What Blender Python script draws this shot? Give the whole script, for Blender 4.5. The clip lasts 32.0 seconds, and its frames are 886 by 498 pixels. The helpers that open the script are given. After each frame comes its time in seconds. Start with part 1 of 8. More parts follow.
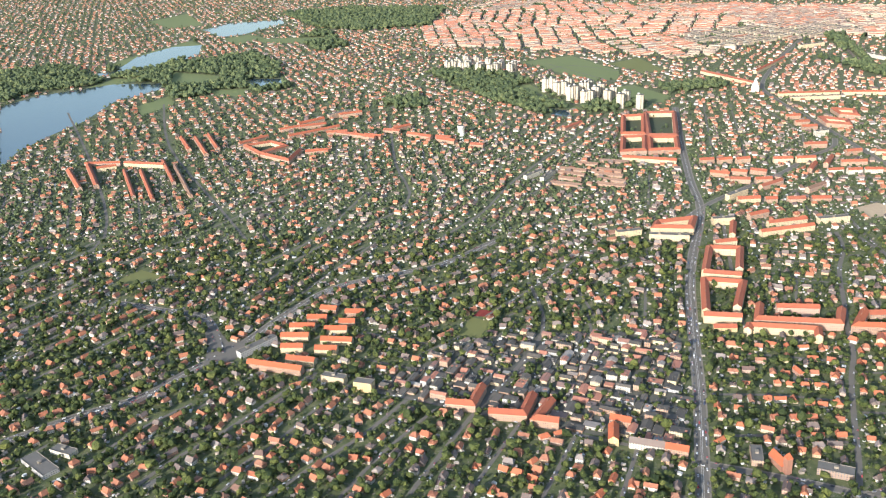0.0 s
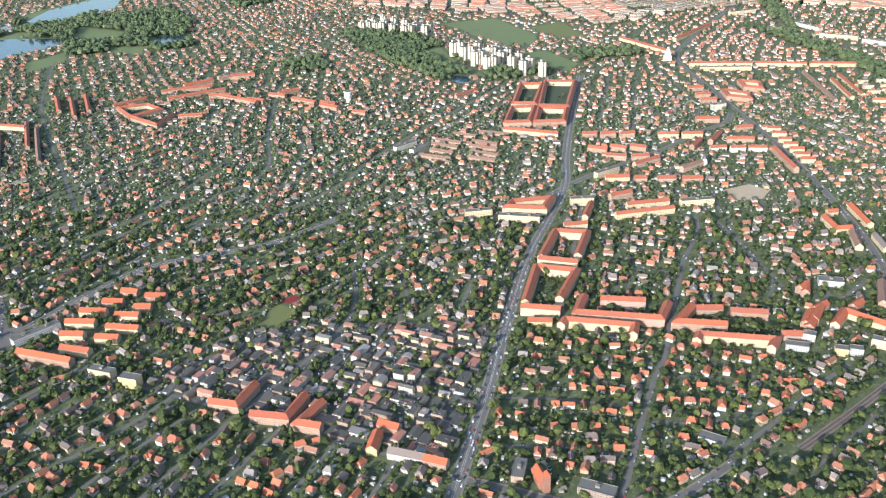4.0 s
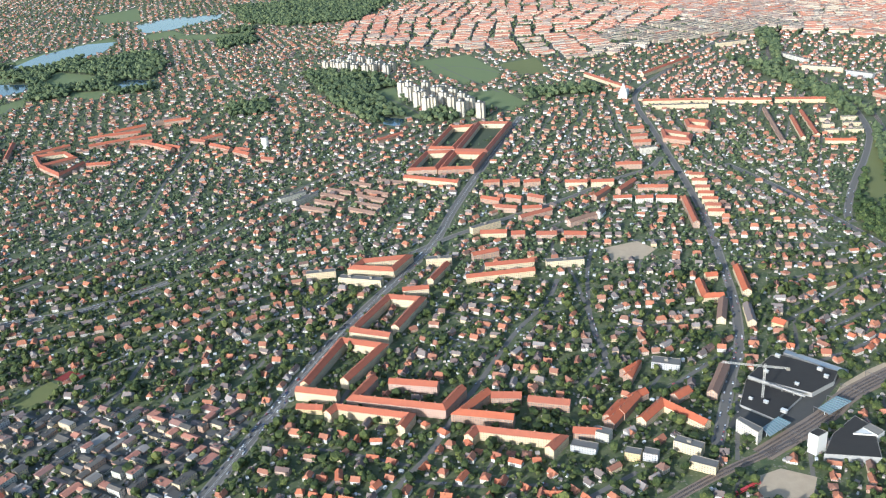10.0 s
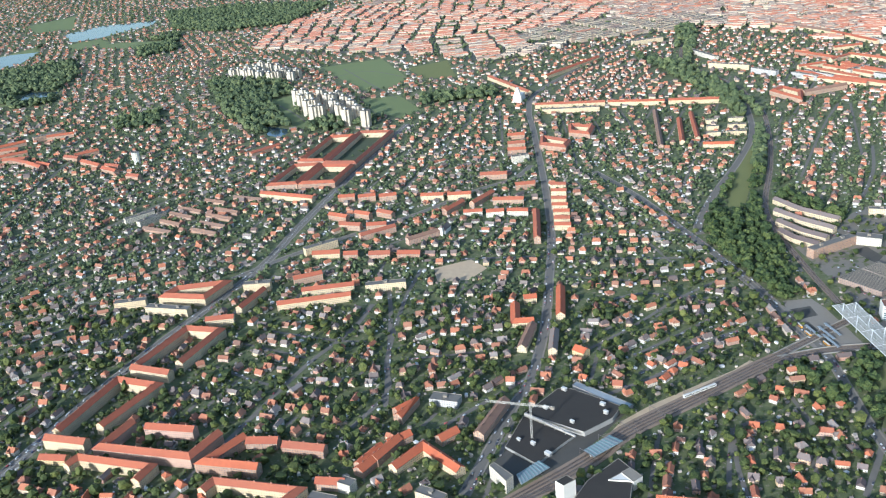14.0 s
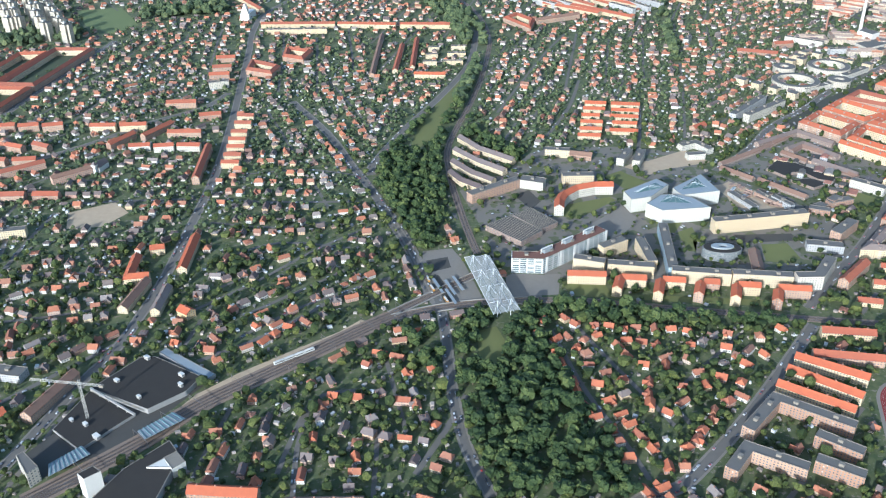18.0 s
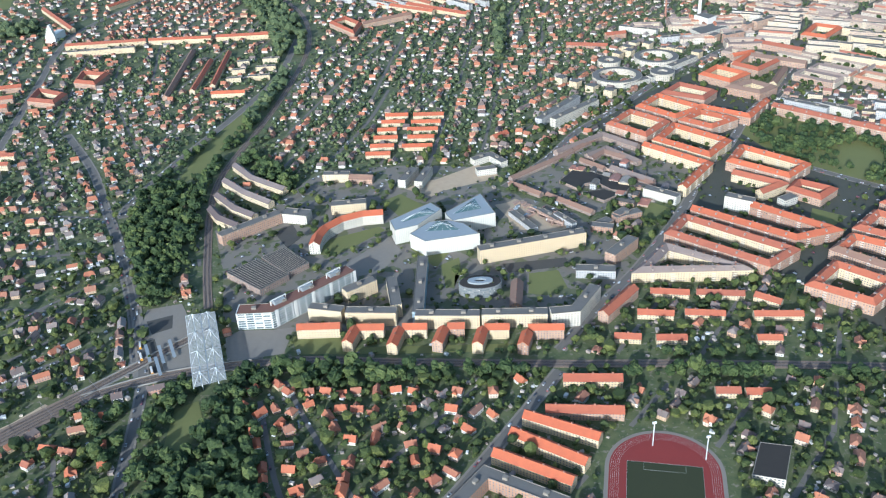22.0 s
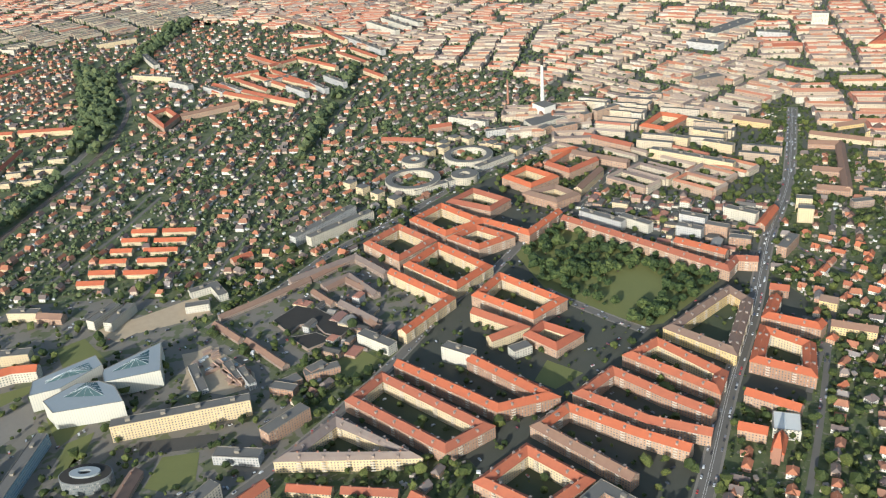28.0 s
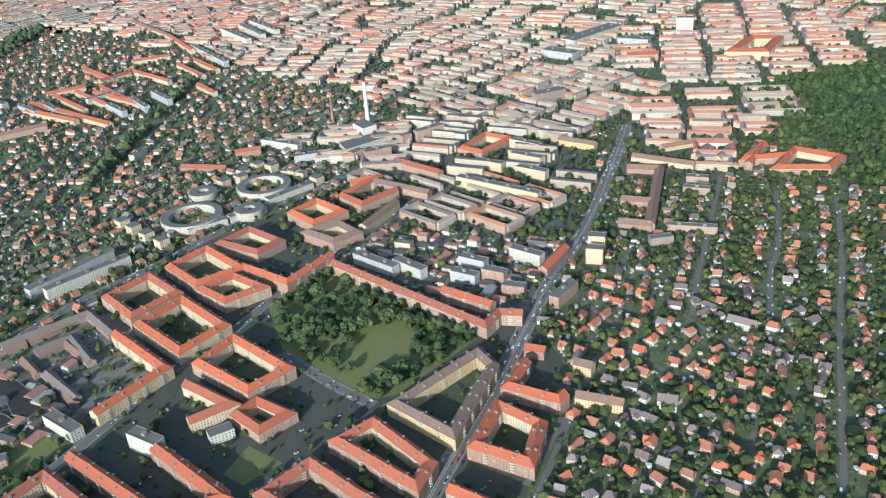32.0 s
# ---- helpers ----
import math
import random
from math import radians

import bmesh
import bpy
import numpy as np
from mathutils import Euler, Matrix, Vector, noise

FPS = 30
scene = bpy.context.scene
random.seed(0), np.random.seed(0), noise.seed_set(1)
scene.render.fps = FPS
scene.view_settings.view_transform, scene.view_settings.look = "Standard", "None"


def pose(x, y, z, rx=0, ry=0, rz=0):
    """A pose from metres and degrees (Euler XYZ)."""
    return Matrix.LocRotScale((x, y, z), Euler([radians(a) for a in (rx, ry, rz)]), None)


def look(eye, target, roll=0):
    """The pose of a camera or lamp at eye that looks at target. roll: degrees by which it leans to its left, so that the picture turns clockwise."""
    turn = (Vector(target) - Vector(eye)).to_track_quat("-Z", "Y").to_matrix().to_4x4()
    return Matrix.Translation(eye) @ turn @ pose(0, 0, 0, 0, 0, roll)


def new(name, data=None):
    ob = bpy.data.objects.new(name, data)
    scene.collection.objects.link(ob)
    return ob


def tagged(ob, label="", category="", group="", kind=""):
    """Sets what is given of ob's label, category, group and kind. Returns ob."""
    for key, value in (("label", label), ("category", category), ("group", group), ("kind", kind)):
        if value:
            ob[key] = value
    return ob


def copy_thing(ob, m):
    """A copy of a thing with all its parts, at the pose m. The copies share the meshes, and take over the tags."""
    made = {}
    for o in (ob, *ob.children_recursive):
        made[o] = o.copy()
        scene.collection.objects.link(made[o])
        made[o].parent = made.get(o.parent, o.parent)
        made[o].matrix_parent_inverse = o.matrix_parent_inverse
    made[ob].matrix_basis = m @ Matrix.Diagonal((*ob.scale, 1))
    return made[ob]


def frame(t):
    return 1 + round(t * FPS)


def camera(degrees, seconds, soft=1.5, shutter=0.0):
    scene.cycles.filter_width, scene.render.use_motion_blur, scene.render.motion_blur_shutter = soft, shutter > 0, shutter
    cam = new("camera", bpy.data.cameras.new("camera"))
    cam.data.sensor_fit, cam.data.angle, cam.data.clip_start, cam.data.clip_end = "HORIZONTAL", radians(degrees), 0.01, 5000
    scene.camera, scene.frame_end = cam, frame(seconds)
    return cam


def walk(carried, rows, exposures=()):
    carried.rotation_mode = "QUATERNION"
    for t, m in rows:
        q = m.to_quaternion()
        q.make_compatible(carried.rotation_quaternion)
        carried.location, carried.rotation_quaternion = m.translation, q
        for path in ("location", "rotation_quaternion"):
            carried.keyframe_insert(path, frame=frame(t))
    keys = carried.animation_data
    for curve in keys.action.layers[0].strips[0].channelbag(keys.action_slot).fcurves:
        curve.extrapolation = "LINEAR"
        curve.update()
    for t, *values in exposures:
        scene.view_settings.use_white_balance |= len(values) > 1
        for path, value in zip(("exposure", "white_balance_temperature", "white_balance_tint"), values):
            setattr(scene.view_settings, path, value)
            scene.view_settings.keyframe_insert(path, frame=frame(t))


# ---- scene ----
cam = camera(52.7, 32.0, 1.2)
METRES, EYE, TILT, LEAN, TURN = 1200.0, 324.52, -22.35, 2.79, 0.0
ROWS = [
    (0.0, 0.0, 0.0, 0.0, 0.0, 0.0, -0.0),
    (0.5, 0.0138, 0.0055, 0.0017, -0.08, -0.46, -0.04),
    (1.0, 0.0281, 0.0109, 0.0037, -0.28, -1.22, -0.27),
    (1.5, 0.0421, 0.0162, 0.0057, -0.59, -2.06, -0.63),
    (2.0, 0.0562, 0.0215, 0.0075, -0.81, -2.56, -0.88),
    (2.5, 0.0702, 0.0269, 0.0094, -0.88, -2.73, -0.94),
    (3.0, 0.0842, 0.0325, 0.0115, -0.87, -2.75, -0.89),
    (3.5, 0.0983, 0.0378, 0.0134, -0.82, -2.65, -0.91),
    (5.5, 0.1547, 0.06, 0.0214, -0.96, -2.37, -1.21),
    (6.0, 0.1689, 0.0658, 0.0232, -0.96, -2.02, -1.17),
    (6.5, 0.1828, 0.0714, 0.0253, -0.7, -1.87, -1.08),
    (7.0, 0.1969, 0.077, 0.0272, 0.22, -2.11, -0.9),
    (7.5, 0.2111, 0.0826, 0.0294, 1.17, -2.27, -1.02),
    (8.0, 0.225, 0.088, 0.0315, 2.06, -2.22, -1.07),
    (8.5, 0.2388, 0.0934, 0.0336, 3.55, -1.94, -1.16),
    (9.0, 0.2531, 0.0989, 0.0359, 4.35, -1.17, -1.43),
    (9.5, 0.2671, 0.1043, 0.038, 4.45, -0.99, -1.4),
    (10.0, 0.2816, 0.1101, 0.0399, 4.62, -0.75, -0.91),
    (10.5, 0.2959, 0.1154, 0.0422, 5.1, -0.48, -0.66),
    (11.0, 0.3102, 0.1206, 0.0442, 5.35, -0.13, -0.55),
    (11.5, 0.3248, 0.1257, 0.0462, 4.91, -0.33, -0.28),
    (12.0, 0.3394, 0.1308, 0.0483, 4.26, -0.65, -0.63),
    (12.5, 0.354, 0.1361, 0.0504, 4.04, -0.97, -0.86),
    (13.0, 0.3687, 0.1422, 0.0526, 4.21, -1.27, -0.16),
    (13.5, 0.3835, 0.1478, 0.0547, 4.49, -1.22, 0.45),
    (15.5, 0.4429, 0.1694, 0.0633, 4.91, 0.31, -0.05),
    (16.0, 0.4581, 0.1742, 0.0657, 1.92, -1.38, -0.43),
    (16.5, 0.4731, 0.1798, 0.0675, -0.71, -3.02, 0.16),
    (17.0, 0.4883, 0.1855, 0.0694, -3.08, -4.44, 0.62),
    (17.5, 0.5032, 0.1905, 0.0715, -4.79, -5.49, 0.18),
    (18.0, 0.5179, 0.196, 0.0739, -5.3, -6.51, -0.18),
    (18.5, 0.5325, 0.2014, 0.0764, -5.4, -6.2, 0.43),
    (19.0, 0.5472, 0.2074, 0.0785, -6.81, -5.88, 2.59),
    (19.5, 0.5622, 0.2131, 0.0812, -8.76, -6.03, 4.26),
    (20.0, 0.5771, 0.2186, 0.0832, -9.16, -5.71, 4.29),
    (20.5, 0.5919, 0.2242, 0.0851, -8.79, -5.94, 4.12),
    (21.0, 0.6066, 0.2295, 0.0873, -8.52, -6.3, 4.0),
    (21.5, 0.6212, 0.2347, 0.0892, -8.48, -6.81, 3.91),
    (22.0, 0.6359, 0.2401, 0.0911, -8.45, -7.19, 3.63),
    (22.5, 0.6507, 0.2454, 0.0932, -8.34, -7.41, 3.2),
    (23.0, 0.6654, 0.251, 0.0954, -8.25, -7.1, 2.89),
    (23.5, 0.68, 0.2563, 0.0977, -7.84, -5.97, 2.96),
    (24.0, 0.6946, 0.2619, 0.1, -7.24, -4.79, 3.29),
    (24.5, 0.7093, 0.2674, 0.1024, -6.85, -4.24, 3.65),
    (25.0, 0.7239, 0.2727, 0.1046, -6.74, -4.41, 3.74),
    (25.5, 0.7386, 0.2779, 0.107, -6.8, -4.28, 3.66),
    (27.5, 0.7973, 0.2987, 0.1157, -7.29, -3.97, 4.45),
    (28.0, 0.812, 0.3036, 0.1182, -7.41, -3.65, 4.36),
    (28.5, 0.8266, 0.3084, 0.1204, -7.71, -3.78, 4.57),
    (29.0, 0.8414, 0.3132, 0.1225, -7.91, -4.14, 4.52),
    (29.5, 0.8562, 0.3178, 0.1246, -8.07, -4.51, 4.58),
    (30.0, 0.8706, 0.3231, 0.1267, -8.56, -4.18, 4.61),
    (30.5, 0.8857, 0.3277, 0.1286, -9.43, -3.1, 4.73),
    (31.0, 0.9002, 0.3329, 0.1308, -9.78, -4.17, 4.7),
    (31.5, 0.915, 0.3381, 0.1326, -9.68, -5.05, 5.25),
    (32.0, 0.9295, 0.3423, 0.1349, -9.76, -4.36, 5.3),
]
EXPOSURES = [(0.0, 0.86, 5950, 10), (6.0, 0.76, 5300, 7), (13.0, 0.64, 5250, 6), (19.0, 0.59, 5000, 5), (23.5, 0.49, 5050, 5), (25.0, 0.40, 5550, 5), (28.0, 0.40, 5850, 4), (31.0, 0.42, 5850, 3), (32.0, 0.44, 5150, 2)]
walk(cam, [(t, pose(0, 0, EYE, TILT, LEAN, TURN) @ pose(METRES * x, METRES * y, METRES * z, 90 + pitch, roll, yaw)) for t, x, y, z, yaw, pitch, roll in ROWS], EXPOSURES)

# ---------------------------------------------------------------- world, sun, exposure
# everything is laid out in full-size metres and set to the scale K in the last lines
K = METRES / 2300.0
SUN_AZ, SUN_EL = 32.0, 19.0
sun_data = bpy.data.lights.new("sun", "SUN")
sun_data.energy, sun_data.angle, sun_data.color = 4.7, radians(0.6), (1.0, 0.925, 0.82)
sun = new("sun", sun_data)
sun.matrix_world = look((0, 0, 900), (900 * math.sin(radians(SUN_AZ)), 900 * math.cos(radians(SUN_AZ)), 900 - 900 * math.tan(radians(SUN_EL))))
world = bpy.data.worlds.new("sky")
scene.world = world
world.use_nodes = True
wn = world.node_tree
sky = wn.nodes.new("ShaderNodeTexSky")
sky.sky_type, sky.sun_disc = "NISHITA", False
sky.sun_elevation, sky.sun_rotation = radians(SUN_EL), radians(180 + SUN_AZ)
sky.dust_density, sky.air_density = 2.0, 1.2
wn.nodes["Background"].inputs["Strength"].default_value = 0.165
wn.links.new(sky.outputs[0], wn.nodes["Background"].inputs["Color"])


# ---------------------------------------------------------------- materials
def rgb(c):
    return (c[0], c[1], c[2], 1.0)


class Mat:
    """A small builder for node materials."""

    def __init__(self, name, rough=0.8, metal=0.0, spec=0.5):
        self.m = bpy.data.materials.new(name)
        self.m.use_nodes = True
        self.t = self.m.node_tree
        self.b = self.t.nodes["Principled BSDF"]
        self.b.inputs["Roughness"].default_value = rough
        self.b.inputs["Metallic"].default_value = metal
        self.b.inputs["Specular IOR Level"].default_value = spec
        self.geo = self.t.nodes.new("ShaderNodeNewGeometry")

    def n(self, kind, **props):
        node = self.t.nodes.new(kind)
        for k, v in props.items():
            if k == "operation":
                node.operation = v
            elif k == "blend_type":
                node.blend_type = v
        return node

    def link(self, a, b):
        self.t.links.new(a, b)

    def put(self, sock, v):
        if isinstance(v, (int, float)):
            sock.default_value = v
        elif isinstance(v, tuple):
            sock.default_value = rgb(v)
        else:
            self.link(v, sock)

    def math(self, op, a, b=0.0, c=0.0):
        node = self.n("ShaderNodeMath", operation=op)
        self.put(node.inputs[0], a), self.put(node.inputs[1], b), self.put(node.inputs[2], c)
        return node.outputs[0]

    def mix(self, f, a, b, blend="MIX"):
        node = self.n("ShaderNodeMixRGB", blend_type=blend)
        self.put(node.inputs[0], f), self.put(node.inputs[1], a), self.put(node.inputs[2], b)
        return node.outputs[0]

    def noise(self, size, detail=3.0, rough=0.6):
        node = self.n("ShaderNodeTexNoise")
        node.inputs["Scale"].default_value = 1.0 / (size * K)
        node.inputs["Detail"].default_value, node.inputs["Roughness"].default_value = detail, rough
        self.link(self.geo.outputs["Position"], node.inputs["Vector"])
        return node.outputs["Fac"]

    def ramp(self, f, *stops):
        node = self.n("ShaderNodeValToRGB")
        e = node.color_ramp.elements
        while len(e) < len(stops):
            e.new(0.5)
        for el, (p, c) in zip(e, stops):
            el.position, el.color = p, rgb(c)
        self.put(node.inputs[0], f)
        return node.outputs[0]

    def rand(self):
        """A number of its own for every object and every loose piece."""
        info = self.n("ShaderNodeObjectInfo")
        return self.math("FRACT", self.math("ADD", info.outputs["Random"], self.geo.outputs["Random Per Island"]))

    def bump(self, height, strength=0.4, dist=0.2):
        node = self.n("ShaderNodeBump")
        node.inputs["Strength"].default_value, node.inputs["Distance"].default_value = strength, dist * K
        self.link(height, node.inputs["Height"])
        self.link(node.outputs[0], self.b.inputs["Normal"])

    def done(self, colour):
        self.put(self.b.inputs["Base Color"], colour)
        return self.m


def roof_tiles(name, *stops):
    k = Mat(name, 0.8, 0.0, 0.2)
    base = k.ramp(k.rand(), *stops)
    worn = k.mix(k.math("MULTIPLY", k.noise(5.0), 0.45), base, (0.11, 0.055, 0.04))
    fine = k.noise(0.6, 2.0)
    k.bump(fine, 0.5, 0.1)
    return k.done(k.mix(k.math("MULTIPLY", fine, 0.16), worn, (0.30, 0.14, 0.09)))


def facade(name, stops, pitch=2.9, wide=0.43, glass=(0.05, 0.058, 0.065), tall=0.25):
    """Rendered or brick wall with storeys of windows, laid out in metres along the wall."""
    k = Mat(name, 0.85)
    uv = k.n("ShaderNodeUVMap")
    sep = k.n("ShaderNodeSeparateXYZ")
    k.link(uv.outputs[0], sep.inputs[0])
    fu = k.math("FRACT", k.math("DIVIDE", sep.outputs[0], pitch))
    fv = k.math("FRACT", k.math("DIVIDE", sep.outputs[1], 2.85))
    a = k.math("LESS_THAN", k.math("ABSOLUTE", k.math("SUBTRACT", fu, 0.5)), wide / 2)
    b = k.math("LESS_THAN", k.math("ABSOLUTE", k.math("SUBTRACT", fv, 0.55)), tall)
    win = k.math("MULTIPLY", a, b)
    ids = k.n("ShaderNodeCombineXYZ")
    k.link(k.math("FLOOR", k.math("DIVIDE", sep.outputs[0], pitch)), ids.inputs[0])
    k.link(k.math("FLOOR", k.math("DIVIDE", sep.outputs[1], 2.85)), ids.inputs[1])
    white = k.n("ShaderNodeTexWhiteNoise")
    k.link(ids.outputs[0], white.inputs[0])
    glass = k.ramp(white.outputs[0], (0.0, glass), (0.6, tuple(v * 2.2 for v in glass)), (0.85, (0.20, 0.19, 0.17)), (1.0, (0.42, 0.40, 0.36)))
    base = k.ramp(k.rand(), *stops)
    grime = k.mix(k.math("MULTIPLY", k.noise(3.5), 0.35), base, (0.16, 0.13, 0.11))
    k.put(k.b.inputs["Roughness"], k.math("SUBTRACT", 0.88, k.math("MULTIPLY", win, 0.6)))
    k.bump(k.math("SUBTRACT", 1.0, win), 0.6, 0.12)
    return k.done(k.mix(win, grime, glass))


def plain(name, c, c2=None, size=4.0, rough=0.85, metal=0.0, amount=0.6):
    k = Mat(name, rough, metal, 0.2 if rough >= 0.8 else 0.5)
    n1, n2 = k.noise(size), k.noise(size / 9, 2.0)
    k.bump(n2, 0.3, 0.1)
    c2 = c2 or tuple(v * 0.6 for v in c)
    return k.done(k.mix(k.math("MULTIPLY", n2, 0.4), k.mix(k.math("MULTIPLY", n1, amount), c, c2), c2))


def leaves(name, dark, mid, light):
    k = Mat(name, 0.7, 0.0, 0.2)
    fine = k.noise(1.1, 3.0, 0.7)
    hue = k.ramp(k.rand(), (0.0, dark), (0.55, mid), (1.0, light))
    k.bump(k.noise(0.8, 2.0), 1.0, 0.6)
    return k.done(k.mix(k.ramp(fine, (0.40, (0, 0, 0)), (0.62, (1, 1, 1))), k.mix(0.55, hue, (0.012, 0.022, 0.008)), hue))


ROOFS = {
    "red": roof_tiles("red_tiles", (0.0, (0.33, 0.092, 0.05)), (0.5, (0.38, 0.112, 0.058)), (1.0, (0.29, 0.095, 0.058))),
    "orange": roof_tiles("orange_tiles", (0.0, (0.42, 0.105, 0.045)), (0.5, (0.47, 0.122, 0.052)), (1.0, (0.37, 0.10, 0.047))),
    "brown": roof_tiles("brown_tiles", (0.0, (0.19, 0.125, 0.092)), (0.5, (0.225, 0.145, 0.105)), (1.0, (0.17, 0.13, 0.105))),
    "gray": roof_tiles("gray_slates", (0.0, (0.15, 0.135, 0.125)), (1.0, (0.20, 0.18, 0.165))),
    "flat": plain("roofing_felt", (0.10, 0.093, 0.085), (0.17, 0.158, 0.142), 7.0),
    "deck": plain("brown_roof_deck", (0.17, 0.085, 0.06), (0.13, 0.07, 0.055), 5.0),
    "villa": roof_tiles("villa_tiles", (0.0, (0.33, 0.135, 0.075)), (0.22, (0.40, 0.155, 0.082)), (0.36, (0.25, 0.11, 0.07)), (0.48, (0.33, 0.16, 0.10)), (0.56, (0.17, 0.105, 0.08)), (0.62, (0.08, 0.08, 0.083)), (0.9, (0.15, 0.14, 0.13)), (1.0, (0.26, 0.25, 0.235))),
    "redvilla": roof_tiles("red_villa_tiles", (0.0, (0.38, 0.115, 0.055)), (0.5, (0.45, 0.145, 0.068)), (0.8, (0.28, 0.10, 0.06)), (1.0, (0.38, 0.165, 0.095))),
    "slate": roof_tiles("dark_tiles", (0.0, (0.08, 0.08, 0.085)), (1.0, (0.17, 0.16, 0.155))),
    "city": roof_tiles("city_tiles", (0.0, (0.40, 0.16, 0.09)), (0.18, (0.33, 0.18, 0.12)), (0.22, (0.24, 0.20, 0.165)), (0.55, (0.34, 0.28, 0.225)), (0.8, (0.20, 0.175, 0.16)), (1.0, (0.11, 0.105, 0.105))),
    "redcity": roof_tiles("red_city_tiles", (0.0, (0.42, 0.16, 0.10)), (0.5, (0.36, 0.155, 0.105)), (0.78, (0.41, 0.19, 0.13)), (0.82, (0.22, 0.195, 0.17)), (1.0, (0.34, 0.30, 0.26))),
}
WALLS = {
    "cream": facade("cream_render", ((0.0, (0.58, 0.44, 0.25)), (1.0, (0.63, 0.50, 0.31)))),
    "yellow": facade("yellow_brick", ((0.0, (0.60, 0.42, 0.17)), (1.0, (0.62, 0.47, 0.24)))),
    "brick": facade("red_brick", ((0.0, (0.33, 0.185, 0.115)), (0.5, (0.39, 0.24, 0.155)), (1.0, (0.43, 0.285, 0.19)))),
    "pink": facade("pale_red_brick", ((0.0, (0.48, 0.29, 0.20)), (1.0, (0.52, 0.34, 0.25)))),
    "white": facade("white_render", ((0.0, (0.54, 0.49, 0.39)), (1.0, (0.62, 0.57, 0.47))), 3.2, 0.5),
    "gray": facade("gray_concrete", ((0.0, (0.40, 0.39, 0.37)), (1.0, (0.48, 0.46, 0.44)))),
    "brown": facade("brown_brick", ((0.0, (0.24, 0.17, 0.13)), (1.0, (0.30, 0.21, 0.16)))),
    "blue": facade("blue_glass_wall", ((0.0, (0.30, 0.38, 0.42)), (1.0, (0.36, 0.44, 0.48))), 1.8, 0.7, (0.05, 0.09, 0.12)),
    "villa": facade("villa_wall", ((0.0, (0.64, 0.59, 0.50)), (0.32, (0.66, 0.62, 0.55)), (0.48, (0.58, 0.43, 0.24)), (0.72, (0.42, 0.22, 0.15)), (1.0, (0.62, 0.52, 0.40))), 2.6, 0.38),
    "glazed": facade("glazed_office_front", ((0.0, (0.55, 0.56, 0.55)), (1.0, (0.60, 0.60, 0.58))), 9.0, 0.84, (0.05, 0.065, 0.065), 0.33),
    "darkglass": facade("dark_glass_wall", ((0.0, (0.16, 0.17, 0.17)), (1.0, (0.20, 0.21, 0.21))), 1.4, 0.6, (0.04, 0.055, 0.055)),
    "tower": facade("tower_concrete", ((0.0, (0.47, 0.41, 0.31)), (1.0, (0.53, 0.47, 0.37))), 3.4, 0.4),
    "city": facade("city_wall", ((0.0, (0.48, 0.38, 0.25)), (0.35, (0.55, 0.46, 0.33)), (0.6, (0.38, 0.25, 0.17)), (0.8, (0.45, 0.36, 0.26)), (1.0, (0.60, 0.54, 0.44)))),
}
M_CHIMNEY = plain("chimney_brick", (0.30, 0.15, 0.10), (0.18, 0.10, 0.08), 1.0)
M_ASPHALT = plain("asphalt", (0.165, 0.148, 0.128), (0.105, 0.096, 0.084), 9.0, 0.9)
M_PAVING = plain("pavement_slabs", (0.235, 0.208, 0.172), (0.155, 0.138, 0.115), 6.0)
M_YARD = plain("worn_yard_asphalt", (0.125, 0.115, 0.105), (0.07, 0.078, 0.05), 14.0, 0.9)
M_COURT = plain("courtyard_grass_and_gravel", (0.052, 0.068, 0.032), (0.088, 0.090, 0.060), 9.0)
M_PRECINCT = plain("dark_street_asphalt", (0.085, 0.080, 0.070), (0.055, 0.060, 0.036), 11.0, 0.9)
M_BALLAST = plain("track_ballast", (0.25, 0.185, 0.135), (0.155, 0.118, 0.09), 3.0)
M_SLEEPER = plain("worn_sleepers", (0.125, 0.092, 0.070), (0.085, 0.065, 0.052), 2.0)
M_RAIL = plain("worn_rail", (0.30, 0.27, 0.25), (0.2, 0.17, 0.15), 4.0, 0.45, 0.8)
M_SAND = plain("bare_sand", (0.50, 0.39, 0.26), (0.28, 0.21, 0.14), 9.0, 0.9, 0.0, 0.7)
M_GRASS = plain("mown_grass", (0.165, 0.165, 0.058), (0.115, 0.125, 0.046), 25.0)
M_MEADOW = plain("meadow_grass", (0.125, 0.155, 0.062), (0.165, 0.18, 0.075), 60.0)
M_WATER = plain("lake_water", (0.03, 0.05, 0.075), (0.025, 0.045, 0.06), 90.0, 0.12)
M_WHITE = plain("white_panels", (0.60, 0.58, 0.53), (0.46, 0.445, 0.41), 6.0, 0.7)
M_DORMER = plain("dormer_boards", (0.30, 0.24, 0.20), (0.22, 0.17, 0.15), 1.0)
M_STEEL = plain("painted_steel", (0.62, 0.64, 0.64), (0.5, 0.52, 0.52), 3.0, 0.45)
M_GLASS = plain("greenish_roof_glass", (0.16, 0.25, 0.25), (0.12, 0.19, 0.20), 8.0, 0.15)
M_ZINC = plain("zinc_roof", (0.26, 0.28, 0.29), (0.20, 0.22, 0.23), 6.0, 0.5)
M_BLACK = plain("black_roofing", (0.028, 0.025, 0.022), (0.050, 0.044, 0.038), 12.0)
M_TARMAC = plain("dark_yard_asphalt", (0.085, 0.078, 0.068), (0.055, 0.052, 0.045), 11.0)
M_TRACK = plain("red_running_track", (0.21, 0.038, 0.032), (0.16, 0.032, 0.028), 10.0)
M_PITCH = plain("sports_turf", (0.040, 0.044, 0.020), (0.030, 0.034, 0.017), 15.0)
